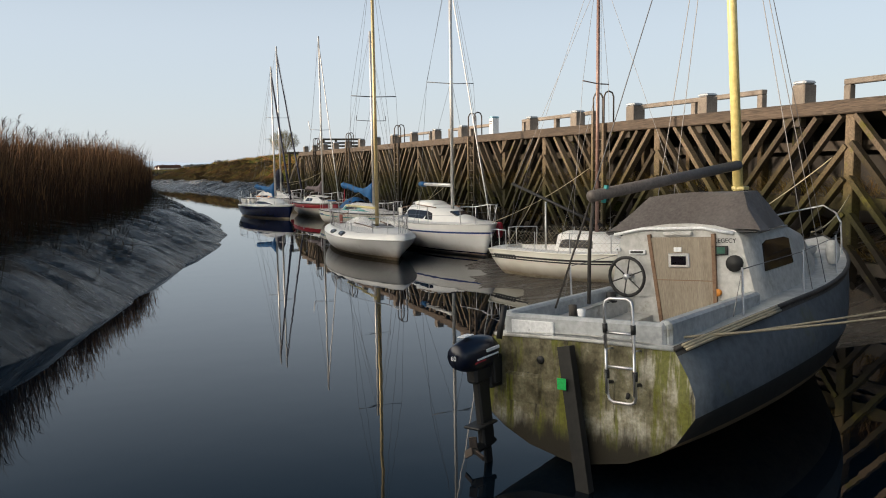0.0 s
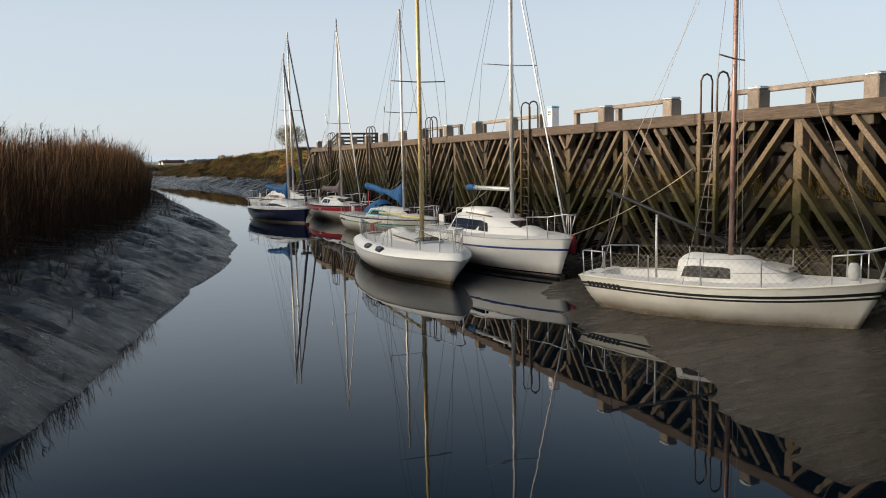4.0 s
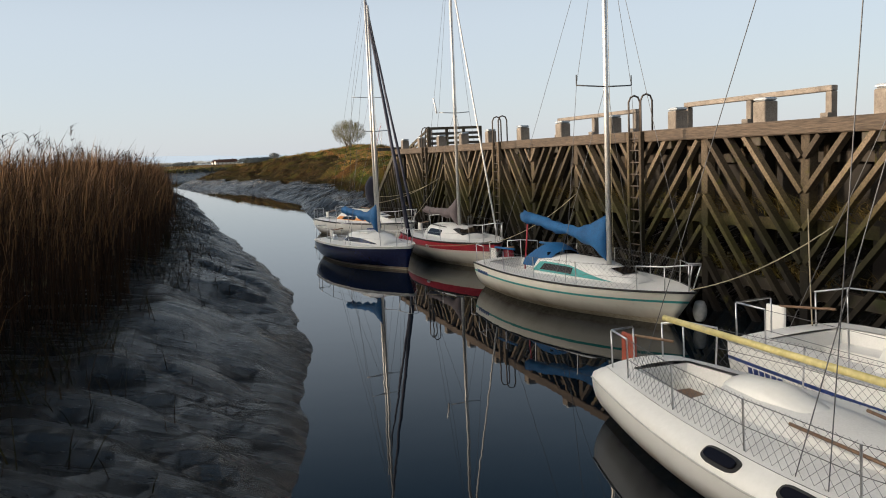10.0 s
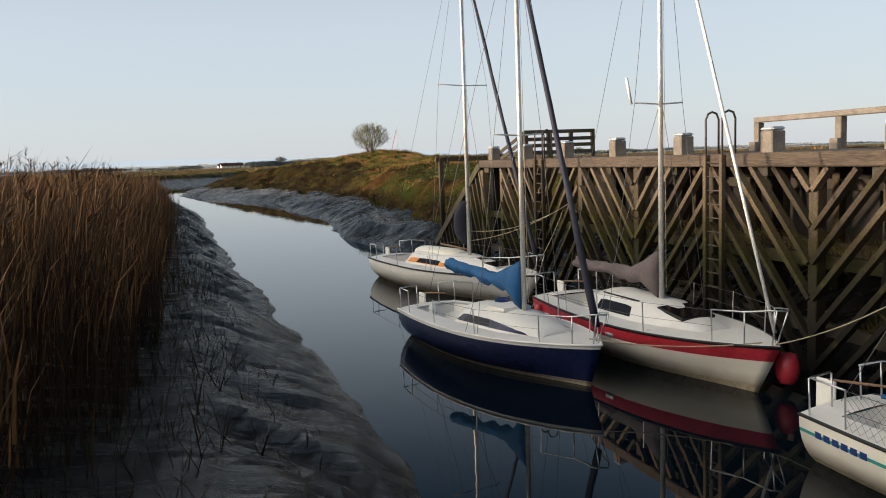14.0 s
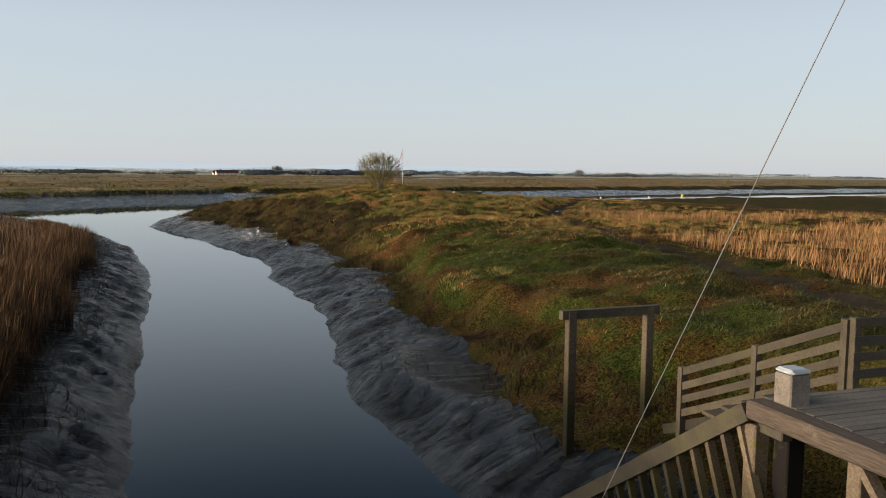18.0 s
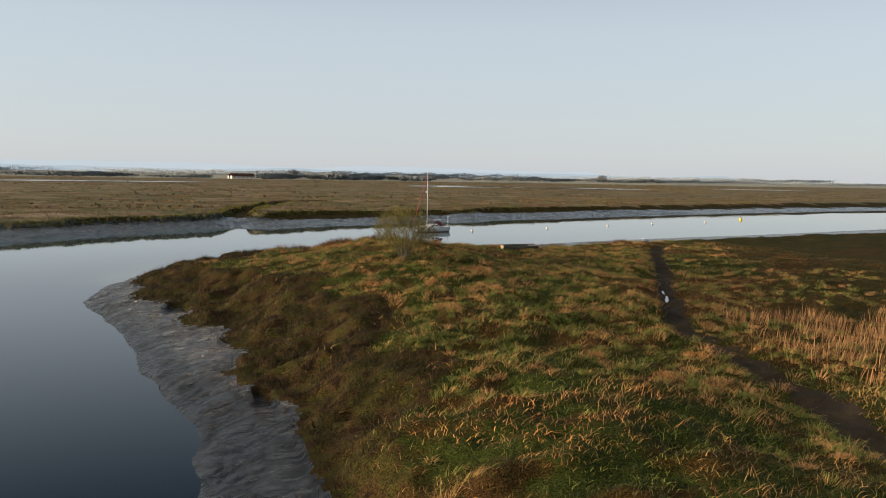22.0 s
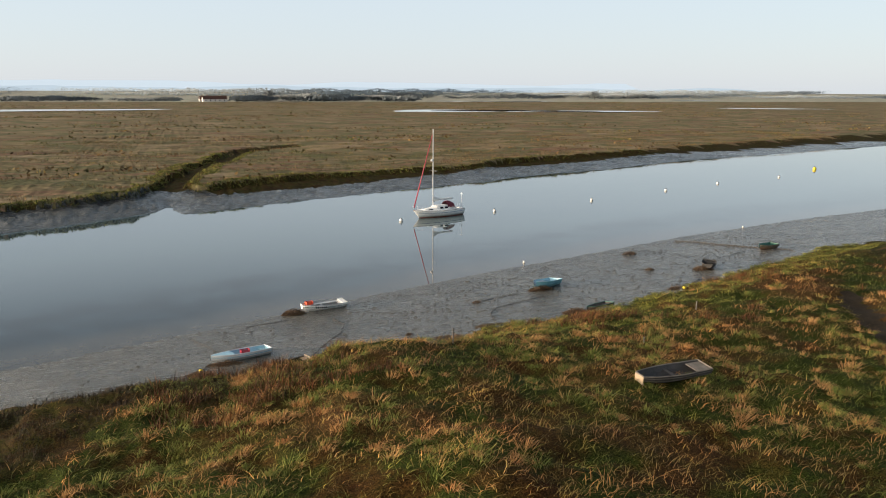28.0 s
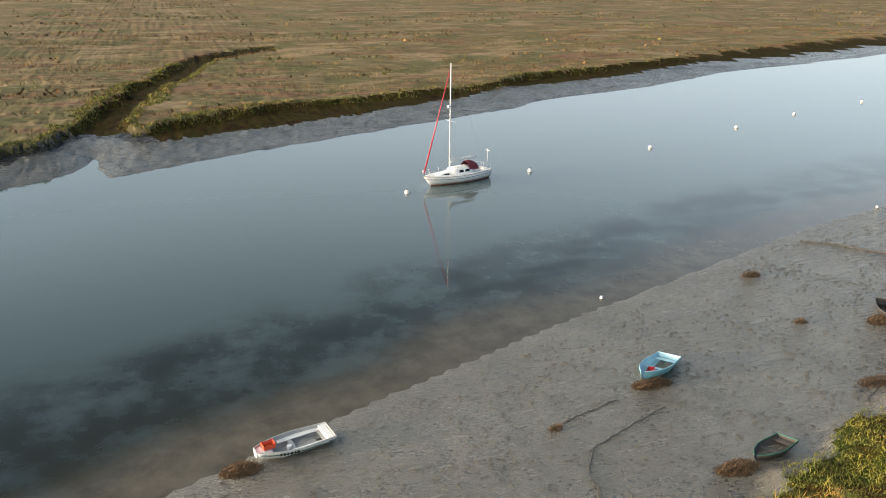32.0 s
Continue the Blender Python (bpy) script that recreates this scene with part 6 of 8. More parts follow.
tube_part("trim", [(BX - 0.02, 0.80, 2.12), (BX - 0.02, 0.4, 2.19), (BX - 0.02, -0.4, 2.19), (BX - 0.02, -0.80, 2.12)], 0.022, "white_box", a_boat, 6)
bm = bmesh.new()
box(bm, (BX - 0.05, -0.28, 2.10), (BX, 0.10, 2.15), bevel=0.01)
part("sliding_hatch", bm, "old_white", a_boat)
for yy in (-0.98, 0.7):
    tube_part("winch", [(XB - 0.35, yy, 1.27), (XB - 0.35, yy, 1.40)], 0.075, "rubber", a_boat, 12, 0.06)
# the vinyl hood folded over the roof
bm = bmesh.new()
rows = []
for x, w, z0, z1 in ((XB + 0.03, 0.99, 1.95, 2.01), (XB + 0.32, 0.80, 1.97, 2.25), (XB + 0.56, 0.66, 1.97, 2.45), (XB + 1.0, 0.66, 1.97, 2.45), (XB + 1.5, 0.62, 1.97, 2.27), (XB + 1.62, 0.60, 1.95, 2.01)):
    rows.append([(x + 0.012 * math.sin(5 * k), w * c, z0 + (z1 - z0) * e + 0.008 * math.sin(9 * c + x * 3)) for k, (c, e) in enumerate(((-1.3 + 0.3 * (z1 < 2.05), 0), (-1.05, 0.7), (-0.97, 0.97), (-0.5, 1), (0, 1.03), (0.5, 1), (0.97, 0.97), (1.05, 0.7), (1.3 - 0.3 * (z1 < 2.05), 0)))])
sweep_rows(bm, rows)
part("canvas_hood", bm, "grey_tarp", a_boat, "sagging grey-brown vinyl hood")
tube_part("hood_hem", [(XB + 0.02, -0.99, 1.97), (XB + 0.01, 0, 2.02), (XB + 0.02, 0.99, 1.97)], 0.014, "rubber", a_boat, 5)
# the bulkhead's fittings sit low, behind the coaming
for ob in a_boat.children:
    if ob.name.split(".")[0] in ("door", "door_post", "instrument", "switch", "compass", "engine_dial", "lettering", "trim", "sliding_hatch", "winch"):
        ob.matrix_basis = Matrix.Translation((0, 0.07, -0.16)) @ ob.matrix_basis
# spars
tube_part("mast", [(0.20, 0, 1.75), (-0.02, 0.1, 5.0), (-0.24, 0.2, 8.2)], 0.078, "yellow_spar", a_boat, 8, 0.06)
for z in (2.1, 2.45):
    bm = bmesh.new()
    box(bm, (0.08, -0.09, z), (0.28, 0.09, z + 0.05), bevel=0.01)
    part("mast_band", bm, "yellow_spar", a_boat)
tube_part("boom", [(0.08, 0, 2.80), (-3.25, 0.35, 2.48)], 0.068, "grey_tarp", a_boat, 10)
tube_part("boom_lashing", [(-3.0, 0.3, 2.60), (-3.02, 0.33, 2.4)], 0.03, "teal", a_boat, 5)
tube_part("topping_lift", [(-3.2, 0.35, 2.55), (-0.24, 0.2, 8.0)], 0.006, "wire", a_boat, 4)
for sd in (1, -1):
    for dx in (-0.5, 0.1):
        e = h.edge(h.xs(0.15 + dx), sd, -0.06)
        tube_part("shroud", [e, (-0.22, 0.18, 7.9)], 0.006, "wire", a_boat, 4)
tube_part("forestay", [(4.0, 0, 1.55), (-0.22, 0.18, 8.0)], 0.006, "wire", a_boat, 4)
tube_part("mainsheet", [(-3.18, 0.36, 2.42), (-3.16, 0.42, 1.9), (-3.2, 0.40, 1.24)], 0.022, "dark_rope", a_boat, 6)
tube_part("mainsheet", [(-3.15, 0.42, 2.42), (-3.5, 0.66, 1.2)], 0.012, "dark_rope", a_boat, 6)
# stern gear
tx = -4.08
tube_part("transom_cap", [h.edge(0.0, 1, 0.0), Vector((h.edge(0.0, 1, 0.0).x, 0, h.edge(0.0, 1, 0.0).z + 0.012)), h.edge(0.0, -1, 0.0)], 0.022, "old_white", a_boat, 6)
bm = bmesh.new()
box(bm, (tx - 0.10, 0.44, 0.28), (tx + 0.02, 0.92, 0.62), bevel=0.03)
part("motor_pad", bm, "moss", a_boat, "stained motor pad")
tube_part("skeg_arm", [(tx - 0.12, -0.62, 0.52), (tx + 0.03, -0.56, 0.56)], 0.022, "rubber", a_boat, 6)
bm = bmesh.new()
beam(bm, (-4.22, 0.06, 0.98), (-4.38, -0.20, -0.5), 0.10, 0.15, up=(0, 1, 0))
rd = part("rudder", bm, "antifoul", a_boat, "dark wooden rudder")
bm = bmesh.new()
box(bm, (-4.355, -0.01, 0.55), (-4.345, 0.10, 0.67), Matrix.Identity(4), bevel=0.003)
part("plate", bm, "green", rd, "green plate")
lx = -4.23
LA, LB = -0.42, -0.73
for yy in (LA, LB):
    tube_part("ladder_rail", [(lx + 0.14, yy, 0.98), (lx, yy, 0.99), (lx - 0.02, yy, 0.55)], 0.016, "steel", a_boat, 6)
    for z in (0.70, 1.16):
        tube_part("ladder_grip", [(lx, yy, z), (lx, yy, z + 0.09)], 0.026, "rubber", a_boat, 8)
    tube_part("ladder_foot", [(lx, yy, 0.66), (lx + 0.12, yy, 0.64)], 0.02, "rubber", a_boat, 6)
lad = tube_part("boarding_ladder", [(lx, LA, 1.0), (lx, LA, 1.42), (lx + 0.005, LA - 0.015, 1.475), (lx + 0.01, LA - 0.06, 1.50), (lx + 0.01, LB + 0.06, 1.50), (lx + 0.005, LB + 0.015, 1.475), (lx, LB, 1.42), (lx, LB, 0.54), (lx, LB + 0.015, 0.49), (lx, LB + 0.06, 0.465), (lx, LA - 0.06, 0.465), (lx, LA - 0.015, 0.49), (lx, LA, 0.54), (lx, LA, 1.0)], 0.016, "steel", a_boat, 8)
for z in (0.82, 1.16):
    tube_part("rung", [(lx, LA, z), (lx, LB, z)], 0.017, "steel", lad, 6)
mot = outboard(a_boat, -4.40, 1.06, 0.80, tilt=-4, leg=1.0)
for lo, hi, key, lab in (((-0.30, -0.06, 0.296), (-0.14, 0.05, 0.302), "white_box", "white sticker"), ((-0.26, -0.182, 0.045), (0.10, -0.172, 0.065), "white_box", "white swoosh line"), ((-0.10, -0.184, 0.10), (0.12, -0.174, 0.135), "white_box", "maker's name drawn as a bar"),
                         ((-0.30, -0.180, 0.02), (-0.12, -0.170, 0.035), "red", "red line")):
    bm = bmesh.new()
    box(bm, lo, hi, bevel=0.002)
    part("decal", bm, key, mot, lab)
text_part("60", 0.075, "white_box", mot, Matrix.Translation((-0.445, 0.0, 0.10)) @ Matrix.Rotation(radians(-90), 4, "Z") @ Matrix.Rotation(radians(90), 4, "X"))
bm = bmesh.new()
box(bm, (-4.34, 0.98, 0.45), (-4.10, 1.10, 0.80), bevel=0.015)
part("motor_bracket", bm, "rubber", a_boat)
tube_part("motor_handle", [(-4.26, 0.9, 1.0), (-4.18, 0.86, 1.36)], 0.035, "rubber", a_boat, 6)
for (yy, zz, r) in ((0.45, 0.78, 0.045), (0.62, 0.60, 0.03)):
    tube_part("skin_fitting", [(tx - 0.06, yy, zz), (tx + 0.05, yy, zz)], r, "rubber", a_boat, 10)
tube_part("vent", [(-3.95, 0.02, 1.22), (-3.95, 0.02, 1.33)], 0.03, "white_box", a_boat, 8, 0.05)
tube_part("vent", [(-3.90, 0.16, 1.22), (-3.90, 0.16, 1.36)], 0.045, "dark_rope", a_boat, 8)
for yy in (0.62, -0.62, -0.3):
    cleat(a_boat, -4.00, yy, 1.05)
for s in (0.2, 0.42, 0.62, 0.8):
    for sd in (1, -1):
        e = h.edge(s, sd, -0.08)
        tube_part("stanchion", [e, e + Vector((0, 0, 0.55))], 0.013, "steel", a_boat, 5)
for sd in (1, -1):
    tube_part("lifeline", [h.edge(0.17, sd, -0.08, 0.05)] + [h.edge(s, sd, -0.08, 0.53) for s in (0.2, 0.42, 0.62, 0.8)], 0.005, "wire", a_boat, 4)
e = h.edge(0.88, 1, -0.08)
tube_part("pulpit", [h.edge(0.80, 1, -0.08, 0.53), h.edge(0.9, 1, -0.05, 0.56), (4.15, 0.0, 2.05), h.edge(0.9, -1, -0.05, 0.56), h.edge(0.80, -1, -0.08, 0.53)], 0.015, "steel", a_boat, 6)
bm = bmesh.new()
box(bm, (1.7, -0.45, 1.36), (2.3, 0.45, 1.5), bevel=0.04)
part("fore_hatch", bm, "old_white", a_boat)
fender(a_boat, 1.5, -0.9, 1.45, "old_white", 0.1, 0.35)
for k, dy in enumerate((0.0, 0.05, -0.04)):
    pts = [h.edge(0.01 + i * 0.02, -1, 0.05 + 0.02 * k, 0.03 - 0.02 * k) for i in range(14)]
    tube_part("mooring_rope", pts, 0.016, "rope", a_boat, 6)
rub_rail(a_boat, h, "dinghy_dark", 0.03)
# she lies heeled a little to port on the mud; her spars were stayed upright
for ob in a_boat.children:
    if ob.name.split(".")[0] not in ("mast", "mast_band", "boom", "boom_lashing", "topping_lift", "shroud", "forestay", "mainsheet"):
        ob.matrix_basis = pose(0, -0.066, 0, -3.3) @ ob.matrix_basis


def moor(pts, drop, key="rope", r=0.012, label="slack grey mooring rope tied between boat and wharf"):
    bm = bmesh.new()
    for a, b in zip(pts, pts[1:]):
        tube(bm, sag(a, b, drop, 10), r, 5)
    tagged(part("mooring_rope", bm, key, None, "", True), label, "rope", "mooring ropes")


moor([(5.75, 4.75, 1.32), (14.55, 4.6, 1.9)], 0.12)
moor([(5.7, 4.75, 1.36), (14.55, 3.6, 2.1)], 0.2)
moor([(11.4, 8.5, 1.75), (14.6, 10.6, 2.2)], 0.15)
moor([(13.45, 13.6, 0.95), (14.55, 11.0, 2.9)], 0.1)
moor([(11.1, 18.3, 0.75), (14.6, 22.4, 2.6)], 0.15)
moor([(12.05, 21.2, 1.12), (14.6, 19.6, 2.8)], 0.15)
moor([(12.95, 32.6, 0.80), (14.6, 30.5, 2.2)], 0.2)
moor([(12.1, 28.5, 0.98), (14.6, 31.3, 2.4)], 0.2)
moor([(12.75, 42.0, 0.92), (14.6, 40.2, 2.4)], 0.2)
moor([(12.0, 54.4, 1.9), (14.6, 53.0, 2.6)], 0.25)
moor([(12.6, 51.2, 0.95), (14.6, 53.2, 2.5)], 0.15)
moor([(12.0, 54.4, 1.6), (14.6, 52.9, 2.65)], 0.2)
moor([(10.45, 44.0, 0.85), (12.65, 42.2, 0.92)], 0.1)


# ---------------------------------------------------------------- wharf: ladders, bollards, rails, planks, fence, ramp
def ladder(y, label):
    e = empty("wharf_ladder", pose(WX - 0.14, y, 0), label, "ladder", "ladders on the wharf face")
    for k, sd in enumerate((-1, 1)):
        yy = sd * 0.27
        bm = bmesh.new()
        box(bm, (-0.05, yy - 0.05, -0.4), (0.05, yy + 0.05, DECK - 0.02), bevel=0.01)
        part("stile", bm, "timber", e)
        tube_part("hoop", [(0.0, yy, DECK - 0.4), (0.0, yy, DECK + 0.72), (0.06, yy, DECK + 0.84), (0.16, yy, DECK + 0.88), (0.27, yy, DECK + 0.84), (0.32, yy, DECK + 0.72), (0.32, yy, DECK)], 0.024, "iron", e, 6)
    for i in range(14):
        tube_part("rung", [(0, -0.27, 0.05 + i * 0.29), (0, 0.27, 0.05 + i * 0.29)], 0.017, "iron", e, 6)
    return e


for y in LADDERS:
    ladder(y - 0.55, "timber wharf ladder with iron rungs and hooped handrails")

bol = empty("bollard", pose(WX + 0.42, 0, DECK), "square timber bollard with zinc-capped top on the wharf edge", "bollard", "bollards along the wharf")
bm = bmesh.new()
box(bm, (-0.17, -0.17, -0.1), (0.17, 0.17, 0.42), bevel=0.02)
part("bollard_post", bm, "timber_dry", bol)
bm = bmesh.new()
box(bm, (-0.18, -0.18, 0.425), (0.18, 0.18, 0.50), bevel=0.05)
part("cap", bm, "bollard_cap", bol)
bm = bmesh.new()
box(bm, (-0.15, -0.15, -2.9), (0.15, 0.15, -0.1), bevel=0.02)
part("post_foot", bm, "timber", bol)
bm = bmesh.new()
box(bm, (-0.34, -0.24, -0.46), (-0.152, 0.24, -0.275), bevel=0.015)
part("corbel", bm, "wet_timber", bol)
spots = [y + BAY / 2 for y in posts if -9 < y + BAY / 2 < W1 - 0.3 and abs(y + BAY / 2 - 27.0) > 0.8]
bol.matrix_world = pose(WX + 0.42, spots[0], DECK)
for yy in spots[1:]:
    copy_thing(bol, pose(WX + 0.42, yy, DECK, 0, 0, random.uniform(-3, 3)))


def back_rail(y0, y1):
    e = empty("guard_rail", pose(WX + WIDTH - 0.25, (y0 + y1) / 2, DECK), "low grey timber guard rail along the back of the wharf", "rail", "guard rails on the wharf")
    ln = y1 - y0
    for k in range(3):
        yy = -ln / 2 + 0.1 + (ln - 0.2) * k / 2
        bm = bmesh.new()
        box(bm, (-0.1, yy - 0.1, -0.1), (0.1, yy + 0.1, 0.78), bevel=0.015)
        part("rail_post", bm, "timber_dry", e)
        bm = bmesh.new()
        box(bm, (-0.24, yy - 0.13, -0.1), (-0.102, yy + 0.13, 0.26), bevel=0.015)
        part("rail_foot", bm, "timber_dry", e)
    bm = bmesh.new()
    box(bm, (-0.11, -ln / 2, 0.785), (0.11, ln / 2, 0.93), bevel=0.02)
    part("top_rail", bm, "timber_dry", e)


y = LADDERS[0] - 8.88 * 3
while y < 50:
    back_rail(max(y - 1.9, -9), y + 4.15)
    y += 8.88
# a water and power post
ped = empty("service_post", pose(WX + 0.45, 27.0, DECK), "white service post with blue top beside a bollard", "service post")
bm = bmesh.new()
box(bm, (-0.14, -0.14, -0.05), (0.14, 0.14, 0.62), bevel=0.02)
part("cabinet", bm, "white_box", ped)
bm = bmesh.new()
box(bm, (-0.155, -0.155, 0.62), (0.155, 0.155, 0.69), bevel=0.03)
part("top", bm, "light_blue", ped)
for zz in (0.42, 0.5):
    for yy in (-0.05, 0.05):
        bm = bmesh.new()
        box(bm, (-0.15, yy - 0.03, zz - 0.025), (-0.135, yy + 0.03, zz + 0.025))
        part("socket", bm, "rubber", ped)

# fence at the far end and its stair
FX = 16.4
fen = empty("end_fence", pose(FX, W1 + 0.06, DECK), "dark timber fence of four boards at the wharf's end", "fence")
for xx in (0.0, 0.95, 1.9, 2.85):
    bm = bmesh.new()
    box(bm, (xx - 0.07, -0.07, -0.3), (xx + 0.07, 0.07, 1.06), bevel=0.012)
    part("fence_post", bm, "end_timber", fen)
for k, zz in enumerate((0.22, 0.48, 0.72, 1.0)):
    bm = bmesh.new()
    box(bm, (-0.1, -0.095, zz - 0.07), (2.9, -0.073, zz + 0.07), bevel=0.006)
    part("board", bm, "end_timber" if k % 2 else "wet_timber", fen)
st = empty("stair_rail", pose(FX, W1 + 0.16, DECK), "slanting board rail beside the steps down to the grass", "fence")
for k, zz in enumerate((0.15, 0.4, 0.65, 0.92)):
    bm = bmesh.new()
    beam(bm, (-0.1, 0.0, zz), (-0.9, 2.9, zz - 1.35), 0.03, 0.13)
    part("board", bm, "end_timber", st)
for t in (0.0, 0.5, 1.0):
    bm = bmesh.new()
    beam(bm, (-0.06 - 0.8 * t, 2.9 * t, -0.3 - 1.35 * t), (-0.06 - 0.8 * t, 2.9 * t, 1.02 - 1.35 * t), 0.12, 0.12, up=(1, 0, 0))
    part("fence_post", bm, "end_timber", st)
for k in range(4):
    bm = bmesh.new()
    box(bm, (-1.2 - 0.1 * k, 0.1 + k * 0.34, -0.22 - k * 0.17), (-0.2 - 0.1 * k, 0.42 + k * 0.34, -0.16 - k * 0.17), bevel=0.008)
    part("tread", bm, "end_timber", st)

# the raking end of the wharf: a slope of slats down to the mud
rampE = empty("raking_end", pose(0, 0, 0), "sloping slatted timber end of the wharf running down into mud", "wharf end", kind="structure")
R0, R1 = Vector((WX + 0.02, W1, DECK - 0.18)), Vector((WX - 0.25, W1 + 5.0, 0.45))
bm = bmesh.new()
beam(bm, R0, R1, 0.22, 0.26)
part("raking_beam", bm, "end_timber", rampE)
bm = bmesh.new()
beam(bm, R0 + Vector((2.2, 0.2, 0.0)), R1 + Vector((2.6, 0.4, 1.2)), 0.18, 0.2)
part("raking_beam", bm, "end_timber", rampE)
for k in range(15):
    t = (k + 0.5) / 15
    p = R0.lerp(R1, t)
    bm = bmesh.new()
    beam(bm, p - Vector((0, 0, 0.12)), (p.x + 0.05, p.y - 0.55 - 0.5 * (1 - t), max(-0.3, p.z - 1.2 - 1.6 * (1 - t))), 0.09, 0.13, up=(1, 0, 0))
    part("slat", bm, "timber", rampE)
for k in range(13):
    t = (k + 0.6) / 13
    p, q = R0.lerp(R1, t), R0.lerp(R1, t) + Vector((2.3, 0.25, 0.0 + 0.9 * t))
    bm = bmesh.new()
    beam(bm, p, q, 0.12, 0.07)
    part("cross_slat", bm, "wet_timber", rampE)
bm = bmesh.new()
box(bm, (WX + 0.0, W1 - 0.14, -0.8), (WX + 0.26, W1 + 0.1, DECK - 0.36), bevel=0.02)
part("corner_post", bm, "timber", rampE)

# gallows frame standing in the mud beyond
fr = empty("post_frame", pose(15.0, 66.2, 0), "tall weathered timber frame of two posts and crossbar in mud", "timber frame")
for dx, dy in ((0, 0), (2.05, 0.15)):
    bm = bmesh.new()
    box(bm, (dx - 0.1, dy - 0.1, -0.6), (dx + 0.1, dy + 0.1, 4.15), bevel=0.015)
    part("frame_post", bm, "timber", fr)
bm = bmesh.new()
beam(bm, (-0.25, 0.0, 4.08), (2.3, 0.15, 4.08), 0.16, 0.2)
part("crossbar", bm, "end_timber", fr)

# deck planks, each a board
bm = bmesh.new()
box(bm, (0, -0.072, 0), (WIDTH - 0.26, 0.072, 0.055), bevel=0.006)
plank = part("plank", bm, "deck_plank", wharf)
plank.matrix_basis = pose(WX + 0.25, W1 - 0.08, DECK - 0.055)
y = W1 - 0.24
while y > 36:
    o = new("plank", plank.data)
    o.parent = wharf
    o.matrix_basis = pose(WX + 0.25, y, DECK - 0.055 + random.uniform(-0.004, 0.004))
    y -= 0.158
rest = bmesh.new()
while y > W0:
    box(rest, (WX + 0.25, y - 0.072, DECK - 0.055), (WX + WIDTH, y + 0.072, DECK), None)
    y -= 0.158
part("planking", rest, "deck_plank", wharf)["kind"] = "stuff"


# ---------------------------------------------------------------- reeds, grass and weed
def blades(name, base, height, width, lean, material, seed, parent=None, droop=0.35, tip_z=0.97, mid_z=1.0):
    """A field of thin bent blades (three triangles each) standing on the points given, as one mesh."""
    r = np.random.RandomState(seed)
    k = len(base)
    a = r.rand(k) * 2 * np.pi
    side = np.stack([np.cos(a), np.sin(a), np.zeros(k)], 1) * (width / 2)[:, None]
    d = np.stack([lean[:, 0], lean[:, 1], np.full(k, mid_z)], 1)
    mid = base + d * (height * 0.55)[:, None]
    tip = base + np.stack([lean[:, 0] * (1 + droop), lean[:, 1] * (1 + droop), np.full(k, tip_z)], 1) * height[:, None]
    v = np.stack([base - side, base + side, mid - side * 0.8, mid + side * 0.8, tip], 1).reshape(-1, 3)
    o = np.arange(k)[:, None, None] * 5
    f = (o + np.array([[0, 1, 3], [0, 3, 2], [2, 3, 4]])[None]).reshape(-1, 3)
    return mesh_from(name, v, f, material, parent)


def scatter(seed, count, x0, x1, y0, y1):
    r = np.random.RandomState(seed)
    X, Y = x0 + r.rand(count) * (x1 - x0), y0 + r.rand(count) * (y1 - y0)
    Z, C, gr, gl, gf = terrain(X, Y)
    return r, X, Y, Z, C, gr, gl, gf


def rows3(*a):
    return np.stack(a, 1)


def leans(r, k, spread, drift=(0, 0)):
    return rows3(r.normal(drift[0], spread, k), r.normal(drift[1], spread, k))


# reed bed of the left bank: dense at its edge, thinner behind
beds = []
for seed, count, x0, x1, w0, depth in ((11, 210000, -7.5, 5.2, 0.014, 4.0), (12, 85000, -36, 4.0, 0.030, 60.0)):
    r, X, Y, Z, C, gr, gl, gf = scatter(seed, count, x0, x1, -12, 186)
    edge = 0.25 + 0.9 * vnoise(X, Y, 1.7)
    k = (gl > edge) & (gl < depth) & ((seed == 11) | (gl > 3.5)) & (r.rand(count) < 1.1 - smooth01((Y - 50) / 90) * 0.45)
    X, Y, Z, gl = X[k], Y[k], Z[k], gl[k]
    low = 1 - 0.45 * smooth01((Y - 112) / 18) - 0.3 * smooth01((Y - 60) / 40)
    h = (2.0 + 0.55 * vnoise(X, Y, 3.0) + 0.35 * r.rand(len(X))) * np.clip(0.45 + gl * 0.42, 0, 1) * low
    beds.append((rows3(X, Y, Z - 0.05), h, w0 * (0.6 + 0.8 * r.rand(len(X))), leans(r, len(X), 0.09, (0.05, 0.02))))
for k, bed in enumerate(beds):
    tagged(blades("reed_bed", *bed, "reed", 20 + k), "dense bed of tall dry brown reeds on the mud bank, stems darkened as shade", "reeds", kind="stuff")
# blond leaves on the stems' upper half, sunlit tops put into their colour
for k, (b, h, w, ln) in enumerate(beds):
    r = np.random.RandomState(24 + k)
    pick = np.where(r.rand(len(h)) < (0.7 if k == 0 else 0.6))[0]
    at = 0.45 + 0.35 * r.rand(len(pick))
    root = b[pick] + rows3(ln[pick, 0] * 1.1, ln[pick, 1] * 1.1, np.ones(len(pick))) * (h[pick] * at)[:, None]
    tagged(blades("reed_leaves", root, h[pick] * (0.22 + 0.20 * r.rand(len(pick))), w[pick] * 1.15, leans(r, len(pick), 0.11, (0.10, 0.03)), "reed_leaf", 27 + k, droop=0.8), "blond dry leaves on the upper reed stems, lightened as sunlit tops", "reeds", kind="stuff")
